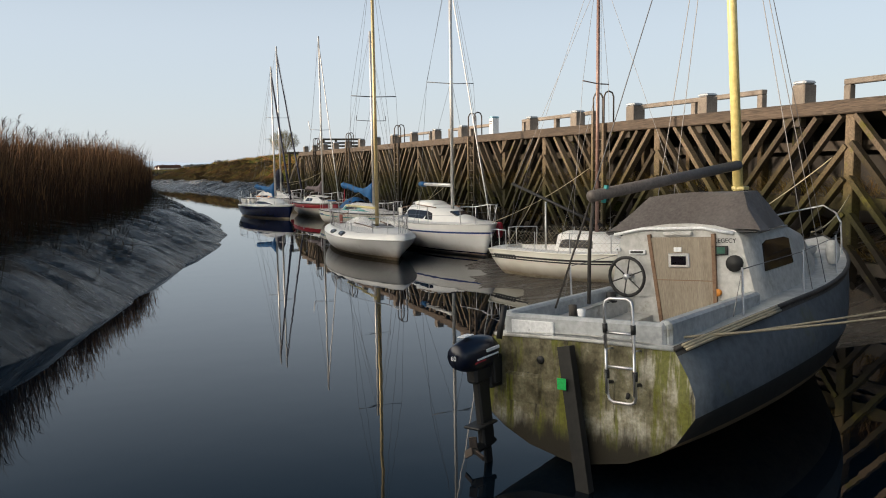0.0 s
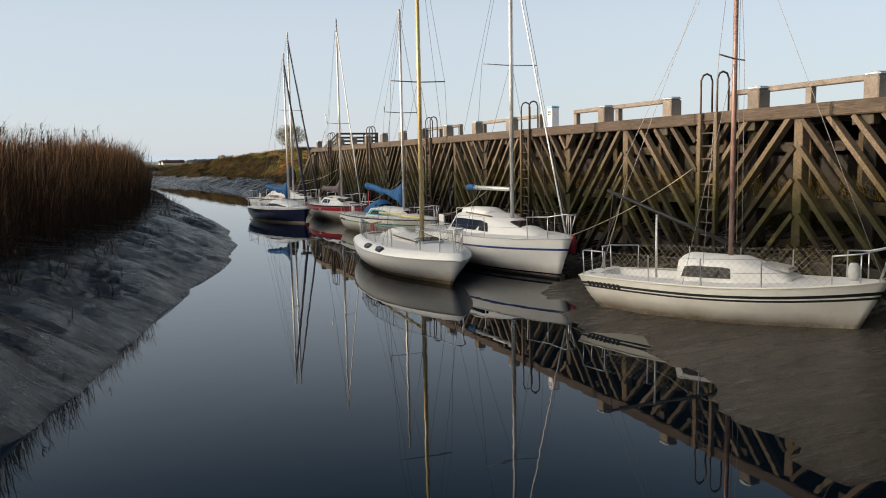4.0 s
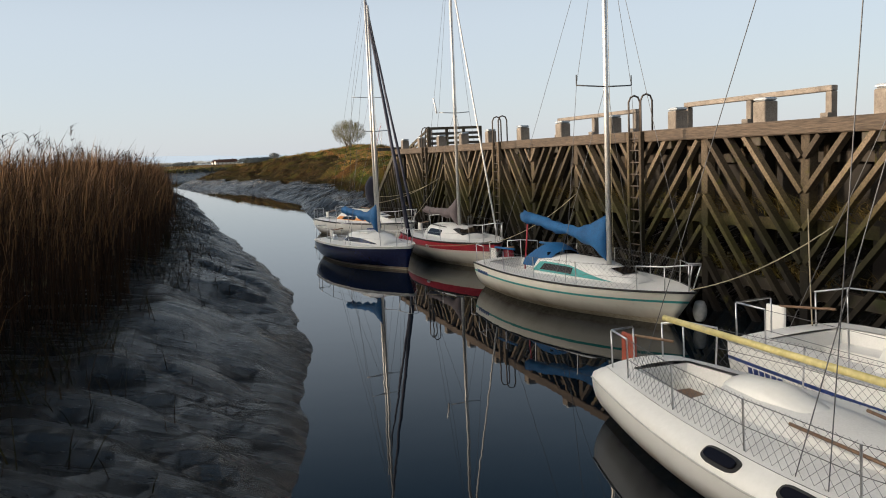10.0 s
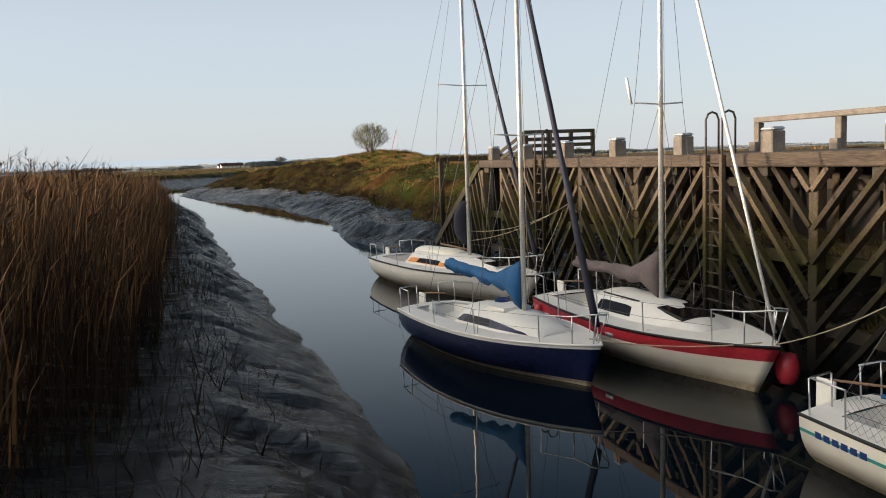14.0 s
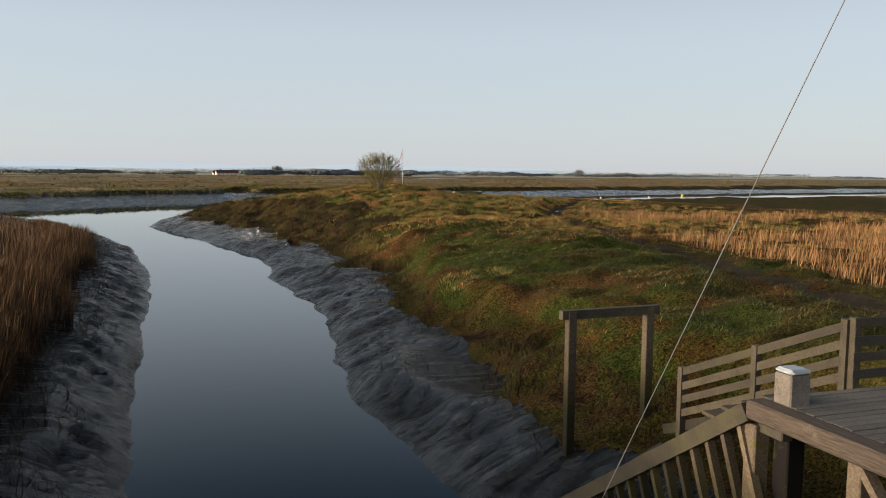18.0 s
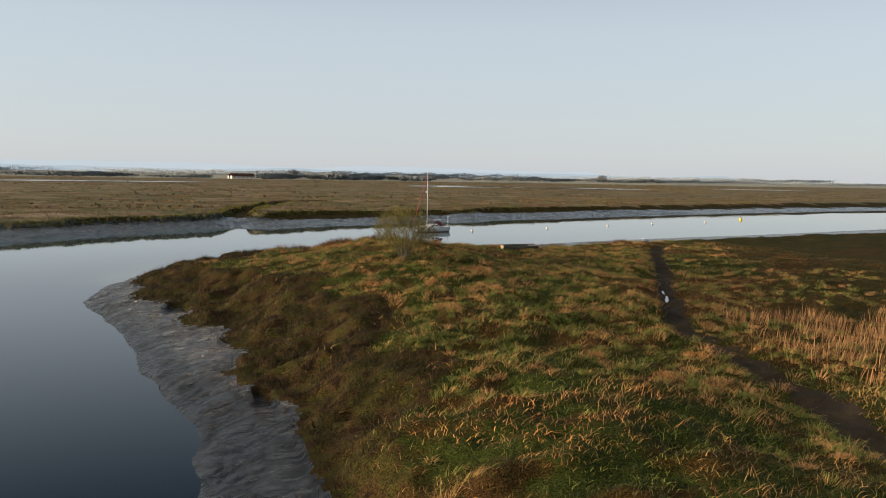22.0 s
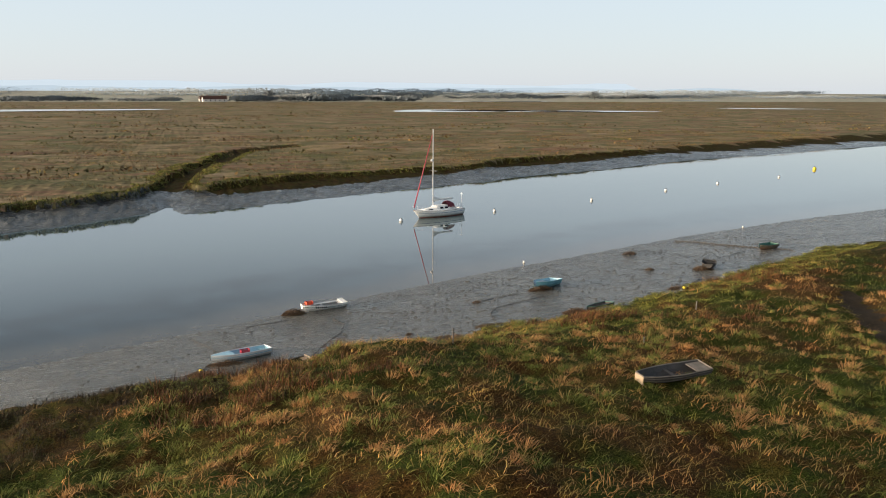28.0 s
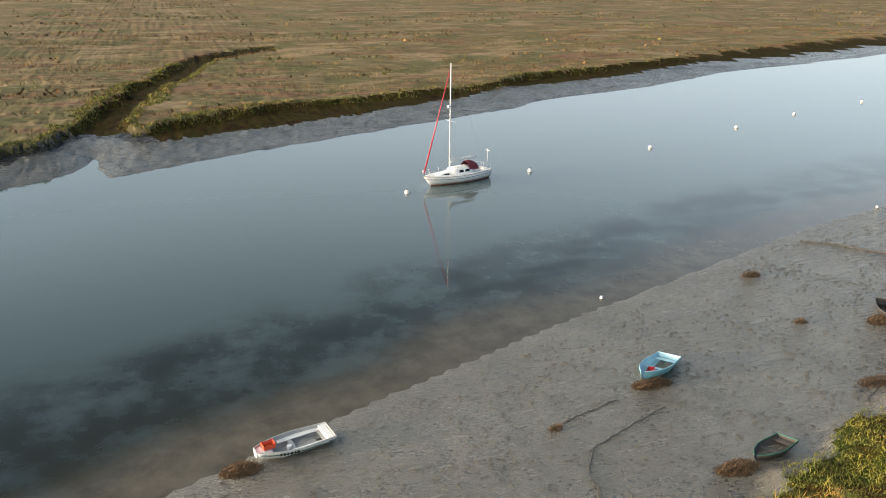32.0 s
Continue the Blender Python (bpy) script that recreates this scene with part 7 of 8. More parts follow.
# feathery heads standing over the reed bed
r = np.random.RandomState(31)
b, h, w, ln = beds[0]
pick = np.where((h > 1.9) & (r.rand(len(h)) < 0.016) & (b[:, 1] < 75))[0]
stem = b[pick]
hh = h[pick] * (1.02 + 0.16 * r.rand(len(pick)))
stalk = (stem, hh, np.full(len(pick), 0.012), ln[pick])
top = stem + rows3(ln[pick, 0], ln[pick, 1], np.ones(len(pick))) * (hh * 0.93)[:, None]
rep = 9
tb = np.repeat(top, rep, 0) + rows3(np.zeros(rep * len(pick)), np.zeros(rep * len(pick)), np.tile(np.linspace(0, 0.22, rep), len(pick)))
plume = (tb, 0.05 + 0.07 * r.rand(len(tb)), np.full(len(tb), 0.022), leans(r, len(tb), 0.8, (0.5, 0)))
heads = [np.concatenate([p, q]) for p, q in zip(stalk, plume)]
tagged(blades("reed_heads", *heads, "reed", 33), "feathery seed heads on reed stems above the bed", "reeds", kind="stuff")
# dead stems and black weed on the mud in front of the reeds
r, X, Y, Z, C, gr, gl, gf = scatter(35, 90000, -12, 6.5, -10, 140)
k = (gl < 0.6) & (gl > -1.5) & (Z > 0.45) & (r.rand(len(X)) < 0.2 + 0.9 * smooth01((gl + 1.1) / 1.3)) & (vnoise(X, Y, 0.7) > 0.45)
tagged(blades("bank_stubble", rows3(X, Y, Z - 0.03)[k], (0.2 + 0.65 * r.rand(k.sum())) * np.clip(0.6 + gl[k] * 0.5 + 0.5, 0.35, 1.3), 0.008 + 0.012 * r.rand(k.sum()),
              leans(r, k.sum(), 0.3), "sea_grass", 36), "dark dead stems and weed on the mud bank", "weed", kind="stuff")

# right bank: brown weed along the mud, short grass, and tan tussocks
r, X, Y, Z, C, gr, gl, gf = scatter(41, 330000, 5, 40, 60, 192)
band = smooth01((weed_band(X, Y) + 0.6 - gr) / 1.2)
k = (gr > -0.7) & (r.rand(len(X)) < np.where(gr < 0.3, 0.2, band * 0.75)) & ((Y > 61) | (X > 20.2)) & (vnoise(X, Y, 1.3) > 0.3)
kk = k.sum()
tagged(blades("bank_weed", rows3(X, Y, Z - 0.03)[k], 0.16 + 0.3 * r.rand(kk) * (0.4 + vnoise(X[k], Y[k], 0.9)), 0.012 + 0.02 * r.rand(kk), leans(r, kk, 0.45, (0.1, 0)), "sea_grass", 42),
       "tangled brown weed and dead grass along the mud bank", "weed", kind="stuff")

r, X, Y, Z, C, gr, gl, gf = scatter(43, 300000, 12, 96, 52, 222)
band = 0.28 + 0.72 * smooth01((gr - weed_band(X, Y) + 0.6) / 1.2)
near = np.exp(-np.abs(X - 34) / 26)
pd = line_dist(PATH_LINE, X, Y)
k = (gr > 0.2 + weed_band(X, Y) * r.rand(len(X)) * (0.2 + 1.1 * vnoise(X, Y, 2.4))) & (r.rand(len(X)) < band * (0.3 + 0.9 * near)) & ((Y > 61) | (X > 20.2)) & (pd > 0.55 + 0.7 * r.rand(len(X)))
kk = k.sum()
tuft = vnoise(X[k], Y[k], 0.7) * 0.6 + vnoise(X[k], Y[k], 2.1) * 0.4
field = (rows3(X, Y, Z - 0.03)[k], 0.08 + 0.30 * tuft * (0.5 + r.rand(kk)), 0.016 + 0.022 * r.rand(kk), leans(r, kk, 0.62, (0.2, -0.1)))
withered = brown_meadow(X[k], Y[k]) > r.rand(kk)
bleached = ~withered & (tussock_field(X[k], Y[k]) + 0.16 * (vnoise(X[k], Y[k], 8.0) - 0.5) + 0.10 * (r.rand(kk) - 0.5) > 0.53 + 0.12 * smooth01((112 - Y[k]) / 25))
field[1][bleached] *= 1.25
# blades here take the grass that has shade painted in
lower = (Y[k] + 14 * (vnoise(X[k], Y[k], 6.0) - 0.5) < 88) | (gr[k] < weed_band(X[k], Y[k]))
fine_bank = 0.55 + 0.45 * smooth01((Y[k] - 78) / 40)
field[1][:] *= fine_bank
field[2][:] *= fine_bank
for name, sel, key, label, sd in (("bleached_grass", bleached, "tan_grass", "matted tan and russet grass on the hummocks", 37), ("grass", ~withered & ~bleached & ~lower, "grass", "rough green and tan winter grass over the bank", 44), ("bank_grass", ~withered & ~bleached & lower, "bank_grass", "olive winter grass on the lower bank, coloured dull for shade", 38), ("meadow_grass", withered, "meadow_grass", "withered brown grass of the meadow beyond the path", 39)):
    tagged(blades(name, *[q[sel] for q in field], key, sd, droop=0.9), label, "grass", kind="stuff")

r, X, Y, Z, C, gr, gl, gf = scatter(45, 10000, 14, 84, 62, 212)
tan = vnoise(X, Y, 9.0) * 0.6 + vnoise(X, Y, 3.2) * 0.4
pd = line_dist(PATH_LINE, X, Y)
k = (gr > 0.6 + weed_band(X, Y)) & (tan > 0.43 + 0.22 * smooth01((108 - Y) / 30)) & (pd > 0.9) & (r.rand(len(X)) < 0.25 + 0.8 * np.exp(-np.abs(X - 32) / 22))
cx, cy, size = X[k], Y[k], 0.55 + 0.75 * r.rand(k.sum()) ** 1.5
m = 44
bx, by = np.repeat(cx, m), np.repeat(cy, m)
sz = np.repeat(size, m)
ang, rad = r.rand(len(bx)) * 2 * np.pi, np.sqrt(r.rand(len(bx))) * 0.30
dx, dy = np.cos(ang) * rad, np.sin(ang) * rad
X, Y = bx + dx * sz, by + dy * sz
Z = terrain(X, Y)[0] + 0.10 * sz * (1 - (rad / 0.3) ** 2)
fine_ = smooth01((Y - 76) / 40)   # finer growth on the lower bank
tagged(blades("tussocks", rows3(X, Y, Z - 0.03), sz * (0.30 + 0.25 * r.rand(len(X))) * (0.62 + 0.38 * fine_), (0.016 + 0.016 * r.rand(len(X))) * (0.42 + 0.58 * fine_), rows3(dx * 3.0 + 0.22 + r.normal(0, 0.3, len(X)), dy * 3.0 - 0.12 + r.normal(0, 0.3, len(X))), "tussock", 46, droop=0.45, tip_z=0.35, mid_z=1.1),
       "drooping tussocks of tan and green long grass", "grass", kind="stuff")

# fine short grass of the lower bank
r, X, Y, Z, C, gr, gl, gf = scatter(65, 95000, 14, 44, 58, 104)
k = (gr > 0.6 * weed_band(X, Y) + 0.3) & ((Y > 61) | (X > 20.2)) & (line_dist(PATH_LINE, X, Y) > 0.8) & (r.rand(len(X)) < 0.9 - 0.5 * smooth01((X - 30) / 14))
kk = k.sum()
tuft = vnoise(X[k], Y[k], 0.9)
tagged(blades("short_grass", rows3(X, Y, Z - 0.02)[k], 0.05 + 0.14 * tuft * (0.5 + r.rand(kk)), 0.008 + 0.010 * r.rand(kk), leans(r, kk, 0.6, (0.15, -0.1)), "bank_grass", 66, droop=0.8),
       "fine short grass on the lower bank, coloured dull for shade", "grass", kind="stuff")

# fresh green grass along the river's edge
r = np.random.RandomState(55)
n = 42000
X = 21 + r.rand(n) * 80
edge_pts = [q for q in G_RIGHT if 16 < q[0] < 110 and q[1] > 170]
Y = np.interp(X, [q[0] for q in edge_pts], [q[1] for q in edge_pts]) + 0.5 - r.rand(n) ** 1.4 * 9.0 * (0.35 + vnoise(X, X * 0 + 3, 5.0))
Z, C, gr, gl, gf = terrain(X, Y)
k = gr > -0.15
kk = k.sum()
tagged(blades("river_grass", rows3(X, Y, Z - 0.03)[k], 0.10 + 0.20 * r.rand(kk), 0.022 + 0.02 * r.rand(kk), leans(r, kk, 0.6, (0.2, 0.2)), "fresh_grass", 56, droop=0.8, tip_z=0.6), "fresh green grass along the river's edge", "grass", kind="stuff")

# pale reed patches beyond the trodden path
r, X, Y, Z, C, gr, gl, gf = scatter(47, 150000, 27, 112, 62, 152)
pd = line_dist(PATH_LINE, X, Y)
strip = vnoise(X * 0.35, Y, 6.5) * 0.65 + vnoise(X, Y, 2.5) * 0.35
px = np.interp(Y, [q[1] for q in PATH_LINE], [q[0] for q in PATH_LINE])
k = (X > px + 3.5) & (Y < 128) & (strip > 0.60 - 0.05 * smooth01((X - 45) / 30) - 0.2 * smooth01((84 - Y) / 12)) & (r.rand(len(X)) < 0.8)
kk = k.sum()
tagged(blades("pale_reeds", rows3(X, Y, Z - 0.03)[k], (0.4 + 0.55 * r.rand(kk)) * np.clip((strip[k] - 0.42) * 6, 0.4, 1.2), 0.022 + 0.02 * r.rand(kk), leans(r, kk, 0.12, (0.12, 0)), "reed_pale", 48),
       "strips of pale dry reeds across the meadow", "reeds", kind="stuff")

# rusty stands of dead dock among the grass of the river bank
r, X, Y, Z, C, gr, gl, gf = scatter(57, 150000, 22, 84, 128, 192)
patch = vnoise(X * 0.6, Y, 5.5) * 0.6 + vnoise(X, Y, 1.8) * 0.4
k = (gr > 1.5) & (gr < 13) & (Y > 152) & (patch > 0.645) & (line_dist(PATH_LINE, X, Y) > 1.5)
kk = k.sum()
tagged(blades("dead_dock", rows3(X, Y, Z - 0.03)[k], (0.25 + 0.45 * r.rand(kk)) * np.clip((patch[k] - 0.52) * 7, 0.4, 1.3), 0.02 + 0.03 * r.rand(kk), leans(r, kk, 0.35, (0.1, 0)), "dock", 58),
       "rusty brown stands of dead dock in the grass", "weed", kind="stuff")

# footprints and clods trodden into the mudflat, in wandering trails
r = np.random.RandomState(63)
tx_, ty_, tp = [], [], []
for k in range(46):
    x, y, a = 22 + 78 * r.rand(), 182 + 34 * r.rand(), 6.28 * r.rand()
    for step in range(int(30 + 70 * r.rand())):
        a += r.normal(0, 0.14)
        x, y = x + 0.62 * math.cos(a), y + 0.62 * math.sin(a)
        side = 0.16 if step % 2 else -0.16
        tx_.append(x - side * math.sin(a)), ty_.append(y + side * math.cos(a)), tp.append(a)
nx = 1300
X = np.concatenate([np.array(tx_), 24 + 80 * r.rand(nx)])
Y = np.concatenate([np.array(ty_), 182 + 40 * r.rand(nx)])
A = np.concatenate([np.array(tp), 6.28 * r.rand(nx)])
Z, C, gr, gl, gf = terrain(X, Y)
k = (C == 5) & (Z > 0.03)
X, Y, Z, A = X[k], Y[k], Z[k], A[k]
kk = len(X)
ring = np.arange(7) * 2 * np.pi / 7
long_, wide_, tall = 0.17 + 0.10 * r.rand(kk), 0.08 + 0.06 * r.rand(kk), 0.02 + 0.04 * r.rand(kk)
jit = 0.8 + 0.4 * r.rand(kk, 7)
u, w = np.cos(ring)[None] * long_[:, None] * jit, np.sin(ring)[None] * wide_[:, None] * jit
px_, py_ = X[:, None] + u * np.cos(A)[:, None] - w * np.sin(A)[:, None], Y[:, None] + u * np.sin(A)[:, None] + w * np.cos(A)[:, None]
V = np.concatenate([np.stack([px_, py_, np.repeat(Z[:, None] - 0.02, 7, 1)], 2), np.stack([X, Y, Z + tall], 1)[:, None]], 1).reshape(-1, 3)
F = (np.arange(kk)[:, None, None] * 8 + np.array([[i, (i + 1) % 7, 7] for i in range(7)])[None]).reshape(-1, 3)
tagged(mesh_from("trodden_mud", V, F, "clod"), "small clods and footprint rims trodden into the wet mudflat", "mud", kind="stuff")

# dark bare weed along the river's edge
r, X, Y, Z, C, gr, gl, gf = scatter(49, 60000, 5, 130, 165, 222)
k = (gr > 0.3) & (gr < 2.6) & (vnoise(X, Y, 4.0) > 0.52) & ((X < 24) | (X > 58)) & (r.rand(len(X)) < 0.75)
kk = k.sum()
tagged(blades("river_weed", rows3(X, Y, Z - 0.03)[k], 0.35 + 0.55 * r.rand(kk), 0.012 + 0.018 * r.rand(kk), leans(r, kk, 0.22, (0.1, 0)), "sea_grass", 50),
       "dark bare weed stems along the river's edge", "weed", kind="stuff")

# overhanging turf edge and clumps of the far saltmarsh
r, X, Y, Z, C, gr, gl, gf = scatter(51, 260000, -70, 260, 215, 420)
lip = (gf > -0.6) & (gf < 2.2)
clump = (gf > 2.2) & (vnoise(X * 0.4, Y, 3.2) > 0.56) & (r.rand(len(X)) < 0.55)
k = lip | clump
kk = k.sum()
tagged(blades("marsh_edge_grass", rows3(X, Y, Z - 0.05)[k], 0.25 + 0.4 * r.rand(kk), 0.06 + 0.06 * r.rand(kk), leans(r, kk, 0.45), "marsh_grass", 52),
       "brown and green saltmarsh grass over the river's far bank", "grass", kind="stuff")
# green turf hanging over the brink of the far bank
r = np.random.RandomState(59)
n = 900000
X, Y = -70 + r.rand(n) * 190, 215 + r.rand(n) * 130
Z, C, gr, gl, gf = terrain(X, Y)
reach = 1.2 + 3.2 * vnoise(X, Y, 7.0) * (1 - 0.7 * smooth01((X - 20) / 70))
k = (gf > -0.3) & (gf < reach) & (r.rand(n) < 0.9 - 0.5 * smooth01((X - 10) / 80))
kk = min(int(k.sum()), 18000)
pick = np.where(k)[0][:kk]
tagged(blades("bank_turf", rows3(X, Y, Z - 0.05)[pick], 0.18 + 0.25 * r.rand(kk), 0.07 + 0.07 * r.rand(kk), leans(r, kk, 0.5), "fresh_grass", 60),
       "green turf along the brink of the far bank", "grass", kind="stuff")
# small gullies and shrubby stands of weed on the saltmarsh
r, X, Y, Z, C, gr, gl, gf = scatter(53, 120000, -260, 620, 270, 1150)
strip = vnoise(X * 0.22, Y, 11.0) * 0.6 + vnoise(X, Y, 4.0) * 0.4
k = (gf > 4) & (strip > 0.66)
kk = k.sum()
tagged(blades("saltmarsh_scrub", rows3(X, Y, Z - 0.05)[k], 0.35 + 0.4 * r.rand(kk), 0.35 + 0.5 * r.rand(kk), leans(r, kk, 0.6), "marsh_grass", 54),
       "low brown scrub scattered over the saltmarsh", "scrub", kind="stuff")


# ---------------------------------------------------------------- the bush on the mound
def bush(x, y, tall, wide, seed):
    r = random.Random(seed)
    z = ground_z(x, y) - 0.05
    top = empty("willow_bush", pose(x, y, z), "bare budding willow bush with many thin stems on the mound", "bush")
    twigs, leaves = [], []
    for s in range(16):   # stems fanning out from the stool
        a = s * 2.4 + r.uniform(-0.3, 0.3)
        out = 0.25 + 0.75 * (s % 4) / 3
        p = Vector((math.cos(a) * 0.35 * out, math.sin(a) * 0.35 * out, 0))
        tip = Vector((math.cos(a) * wide * 0.36 * out, math.sin(a) * wide * 0.36 * out, tall * (0.80 - 0.34 * out ** 2)))
        pts = [p + (tip - p) * t + Vector((r.uniform(-0.1, 0.1), r.uniform(-0.1, 0.1), 0.15 * math.sin(math.pi * t))) for t in (0, 0.2, 0.4, 0.6, 0.8, 1.0)]
        tube_part("stem", pts, 0.055, "bark", top, n=5, r2=0.012)
    for q in range(1000):   # a rounded crown of fine twigs
        u = Vector((r.gauss(0, 1), r.gauss(0, 1), r.gauss(0, 1))).normalized() * r.uniform(0.25, 1.0) ** 0.5
        b0 = Vector((u.x * wide * 0.40, u.y * wide * 0.40, tall * (0.52 + 0.36 * u.z)))
        d = Vector((u.x * 0.7 + r.uniform(-0.4, 0.4), u.y * 0.7 + r.uniform(-0.4, 0.4), 0.55 + u.z * 0.5 + r.uniform(0, 0.5))).normalized()
        ln = r.uniform(0.45, 0.95)
        twigs.append((b0 - d * 0.3, d, ln))
        for c in range(4):
            d2 = (d + Vector((r.uniform(-0.7, 0.7), r.uniform(-0.7, 0.7), r.uniform(-0.1, 0.6)))).normalized()
            b1 = b0 + d * ln * r.uniform(-0.1, 0.6)
            twigs.append((b1, d2, r.uniform(0.2, 0.5)))
            for e in range(3):
                leaves.append((b1 + d2 * r.uniform(0.03, 0.45), Vector((r.uniform(-1, 1), r.uniform(-1, 1), r.uniform(-0.2, 1))).normalized(), r.uniform(0.05, 0.09)))
    for name, group, w, key in (("twig_spray", twigs, 0.014, "twig"), ("young_leaves", leaves, 0.042, "bush_leaf")):
        v, f = [], []
        for b0, d, ln in group:
            s = d.orthogonal().normalized() * w * 0.5
            s = Matrix.Rotation(r.uniform(0, 6.28), 3, d) @ s
            k = len(v)
            v += [b0 - s, b0 + s, b0 + d * ln + s * 0.25, b0 + d * ln - s * 0.25]
            f.append((k, k + 1, k + 2, k + 3))
        mesh_from(name, [tuple(c) for c in v], f, key, top)["kind"] = "stuff"
    return top


bush(29.9, 144.6, 4.9, 6.2, 8)


def heap(x, y, rx, ry, high, count, seed, name="weed_heap", key="straw", label="tangled heap of wet brown straw and weed on the mud", lift=0.0):
    """A low tangle of straw stems thrown over one another."""
    r = np.random.RandomState(seed)
    a, q = r.rand(count) * 2 * np.pi, np.sqrt(r.rand(count))
    px, py = np.cos(a) * q * rx, np.sin(a) * q * ry
    hz = high * np.clip(1 - q ** 2, 0, 1) * r.rand(count) + 0.01
    d = r.rand(count) * np.pi
    ln, w = 0.18 + 0.35 * r.rand(count), 0.012 + 0.016 * r.rand(count)
    c, s = np.cos(d) * ln / 2, np.sin(d) * ln / 2
    tz = r.normal(0, 0.05, count)
    z0 = ground_z(x, y) + lift
    ctr = rows3(px, py, hz)
    u, sd = rows3(c, s, tz), rows3(-np.sin(d) * w, np.cos(d) * w, np.full(count, 0.008))
    v = np.stack([ctr - u - sd, ctr - u + sd, ctr + u + sd * 0.6, ctr + u - sd * 0.6], 1).reshape(-1, 3)
    ob = mesh_from(name, v, np.arange(count * 4).reshape(-1, 4), key)
    ob.matrix_world = pose(x, y, z0)
    return tagged(ob, label, "weed", kind="stuff")


heap(29.6, 144.0, 1.0, 0.8, 0.75, 700, 61, "straw_clump", "tussock", "bleached straw heaped round the foot of the bush")


# ---------------------------------------------------------------- dinghies on the mudflat
def shell_rows(L, W, D, off, blunt, n=15):
    """Half-section rows of an open boat from transom to bow; off moves the surface inwards."""
    out = []
    for i in range(n):
        u = i / (n - 1)
        f = max(0.0, (u - 0.4) / 0.6)
        b = W / 2 * (1 - (1 - blunt) * f ** 2.3) * (0.86 + 0.14 * min(1, u / 0.4))
        sheer = D * (1 + 0.28 * u * u)
        keel = D * 0.55 * f ** 4 + off
        b = max(0.012, b - off)
        row = []
        for t in (-1, -0.93, -0.78, -0.5, 0, 0.5, 0.78, 0.93, 1):
            z = keel + (sheer - keel) * abs(t) ** 3.2
            wd = b * math.copysign(min(1, abs(t) * 1.05 if abs(t) < 0.8 else 0.86 + (abs(t) - 0.78) * 0.64), t) if t else 0
            row.append((-L / 2 + off * (1 if i == 0 else 0) + u * (L - (off if i == n - 1 else 0)), wd, z))
        out.append(row)
    return out


def dinghy(name, mid, heading, L, W, D, outer, inner, rail, label, blunt=0.12, tilt=(0, 0), thwarts=3, sink=0.06, rubbing=None, group="dinghies on the mudflat"):
    x, y = mid
    z = ground_z(x, y)
    top = empty(name, pose(x, y, z - sink, tilt[0], tilt[1], heading), label, "rowing boat", group)
    for nm, off, key in (("hull", 0.0, outer), ("lining", 0.03, inner)):
        bm = bmesh.new()
        g = sweep_rows(bm, shell_rows(L, W, D, off, blunt))
        bm.faces.new(g[0]) if off else bm.faces.new(g[0][::-1])
        if blunt > 0.2:
            bm.faces.new(g[-1][::-1])
        part(nm, bm, key, top, smooth=False)
    rows = shell_rows(L, W, D, 0.012, blunt)
    for k in (0, -1):
        tube_part("gunwale", [Vector(r_[k]) + Vector((0, 0, 0.012)) for r_ in rows], 0.032, rail, top, n=5)
    tube_part("transom_cap", [Vector(rows[0][0]) + Vector((0, 0, 0.012)), Vector(rows[0][-1]) + Vector((0, 0, 0.012))], 0.034, rail, top, n=5)
    if blunt > 0.2:
        tube_part("bow_cap", [Vector(rows[-1][0]) + Vector((0, 0, 0.012)), Vector(rows[-1][-1]) + Vector((0, 0, 0.012))], 0.034, rail, top, n=5)
    if rubbing:
        for k in (1, -2):
            tube_part("rubbing_strake", [Vector(r_[k]) + Vector((0, 0.012 * (1 if k == -2 else -1), -0.05)) for r_ in shell_rows(L, W, D, 0, blunt)], 0.02, rubbing, top, n=4)
    for k in range(thwarts):
        u = (0.06, 0.42, 0.72)[k] if thwarts == 3 else (0.08, 0.5)[k]
        i = int(round(u * 14))
        w = rows[i][7][1] * 0.97
        bm = bmesh.new()
        box(bm, (-L / 2 + u * L - 0.02, -w, D * 0.62), (-L / 2 + u * L + (0.3 if k == 0 else 0.2), w, D * 0.62 + 0.03), bevel=0.006)
        part("thwart", bm, inner, top)
    return top


def crate(mid, heading, size, zoff, key, label, slats=True, tilt=0):
    """An open box with slatted sides, standing in or on a boat."""
    lx, ly, lz = size
    top = empty("crate", pose(mid[0], mid[1], ground_z(*mid) + zoff, tilt, 0, heading), label, "crate")
    t = 0.015
    for nm, lo, hi in (("base", (-lx / 2, -ly / 2, 0), (lx / 2, ly / 2, t)), ("end", (-lx / 2, -ly / 2, t), (-lx / 2 + t, ly / 2, lz)), ("end", (lx / 2 - t, -ly / 2, t), (lx / 2, ly / 2, lz))):
        bm = bmesh.new()
        box(bm, lo, hi)
        part(nm, bm, key, top)
    for s in (-1, 1):
        for j in range(3):
            bm = bmesh.new()
            z0 = t + j * (lz - t) / 3
            box(bm, (-lx / 2 + t, s * ly / 2 - (t if s > 0 else 0), z0), (lx / 2 - t, s * ly / 2 + (0 if s > 0 else t), z0 + (lz - t) / 3 * 0.78))
            part("slat", bm, key, top)
    return top


def boards(top, L, W, z, key, n=6, u0=-0.3, u1=0.22):
    for j in range(n):
        bm = bmesh.new()
        yy = (j - (n - 1) / 2) * W / n
        box(bm, (u0 * L, yy - W / n * 0.42, z), (u1 * L, yy + W / n * 0.42, z + 0.018))
        part("floor_board", bm, key, top)


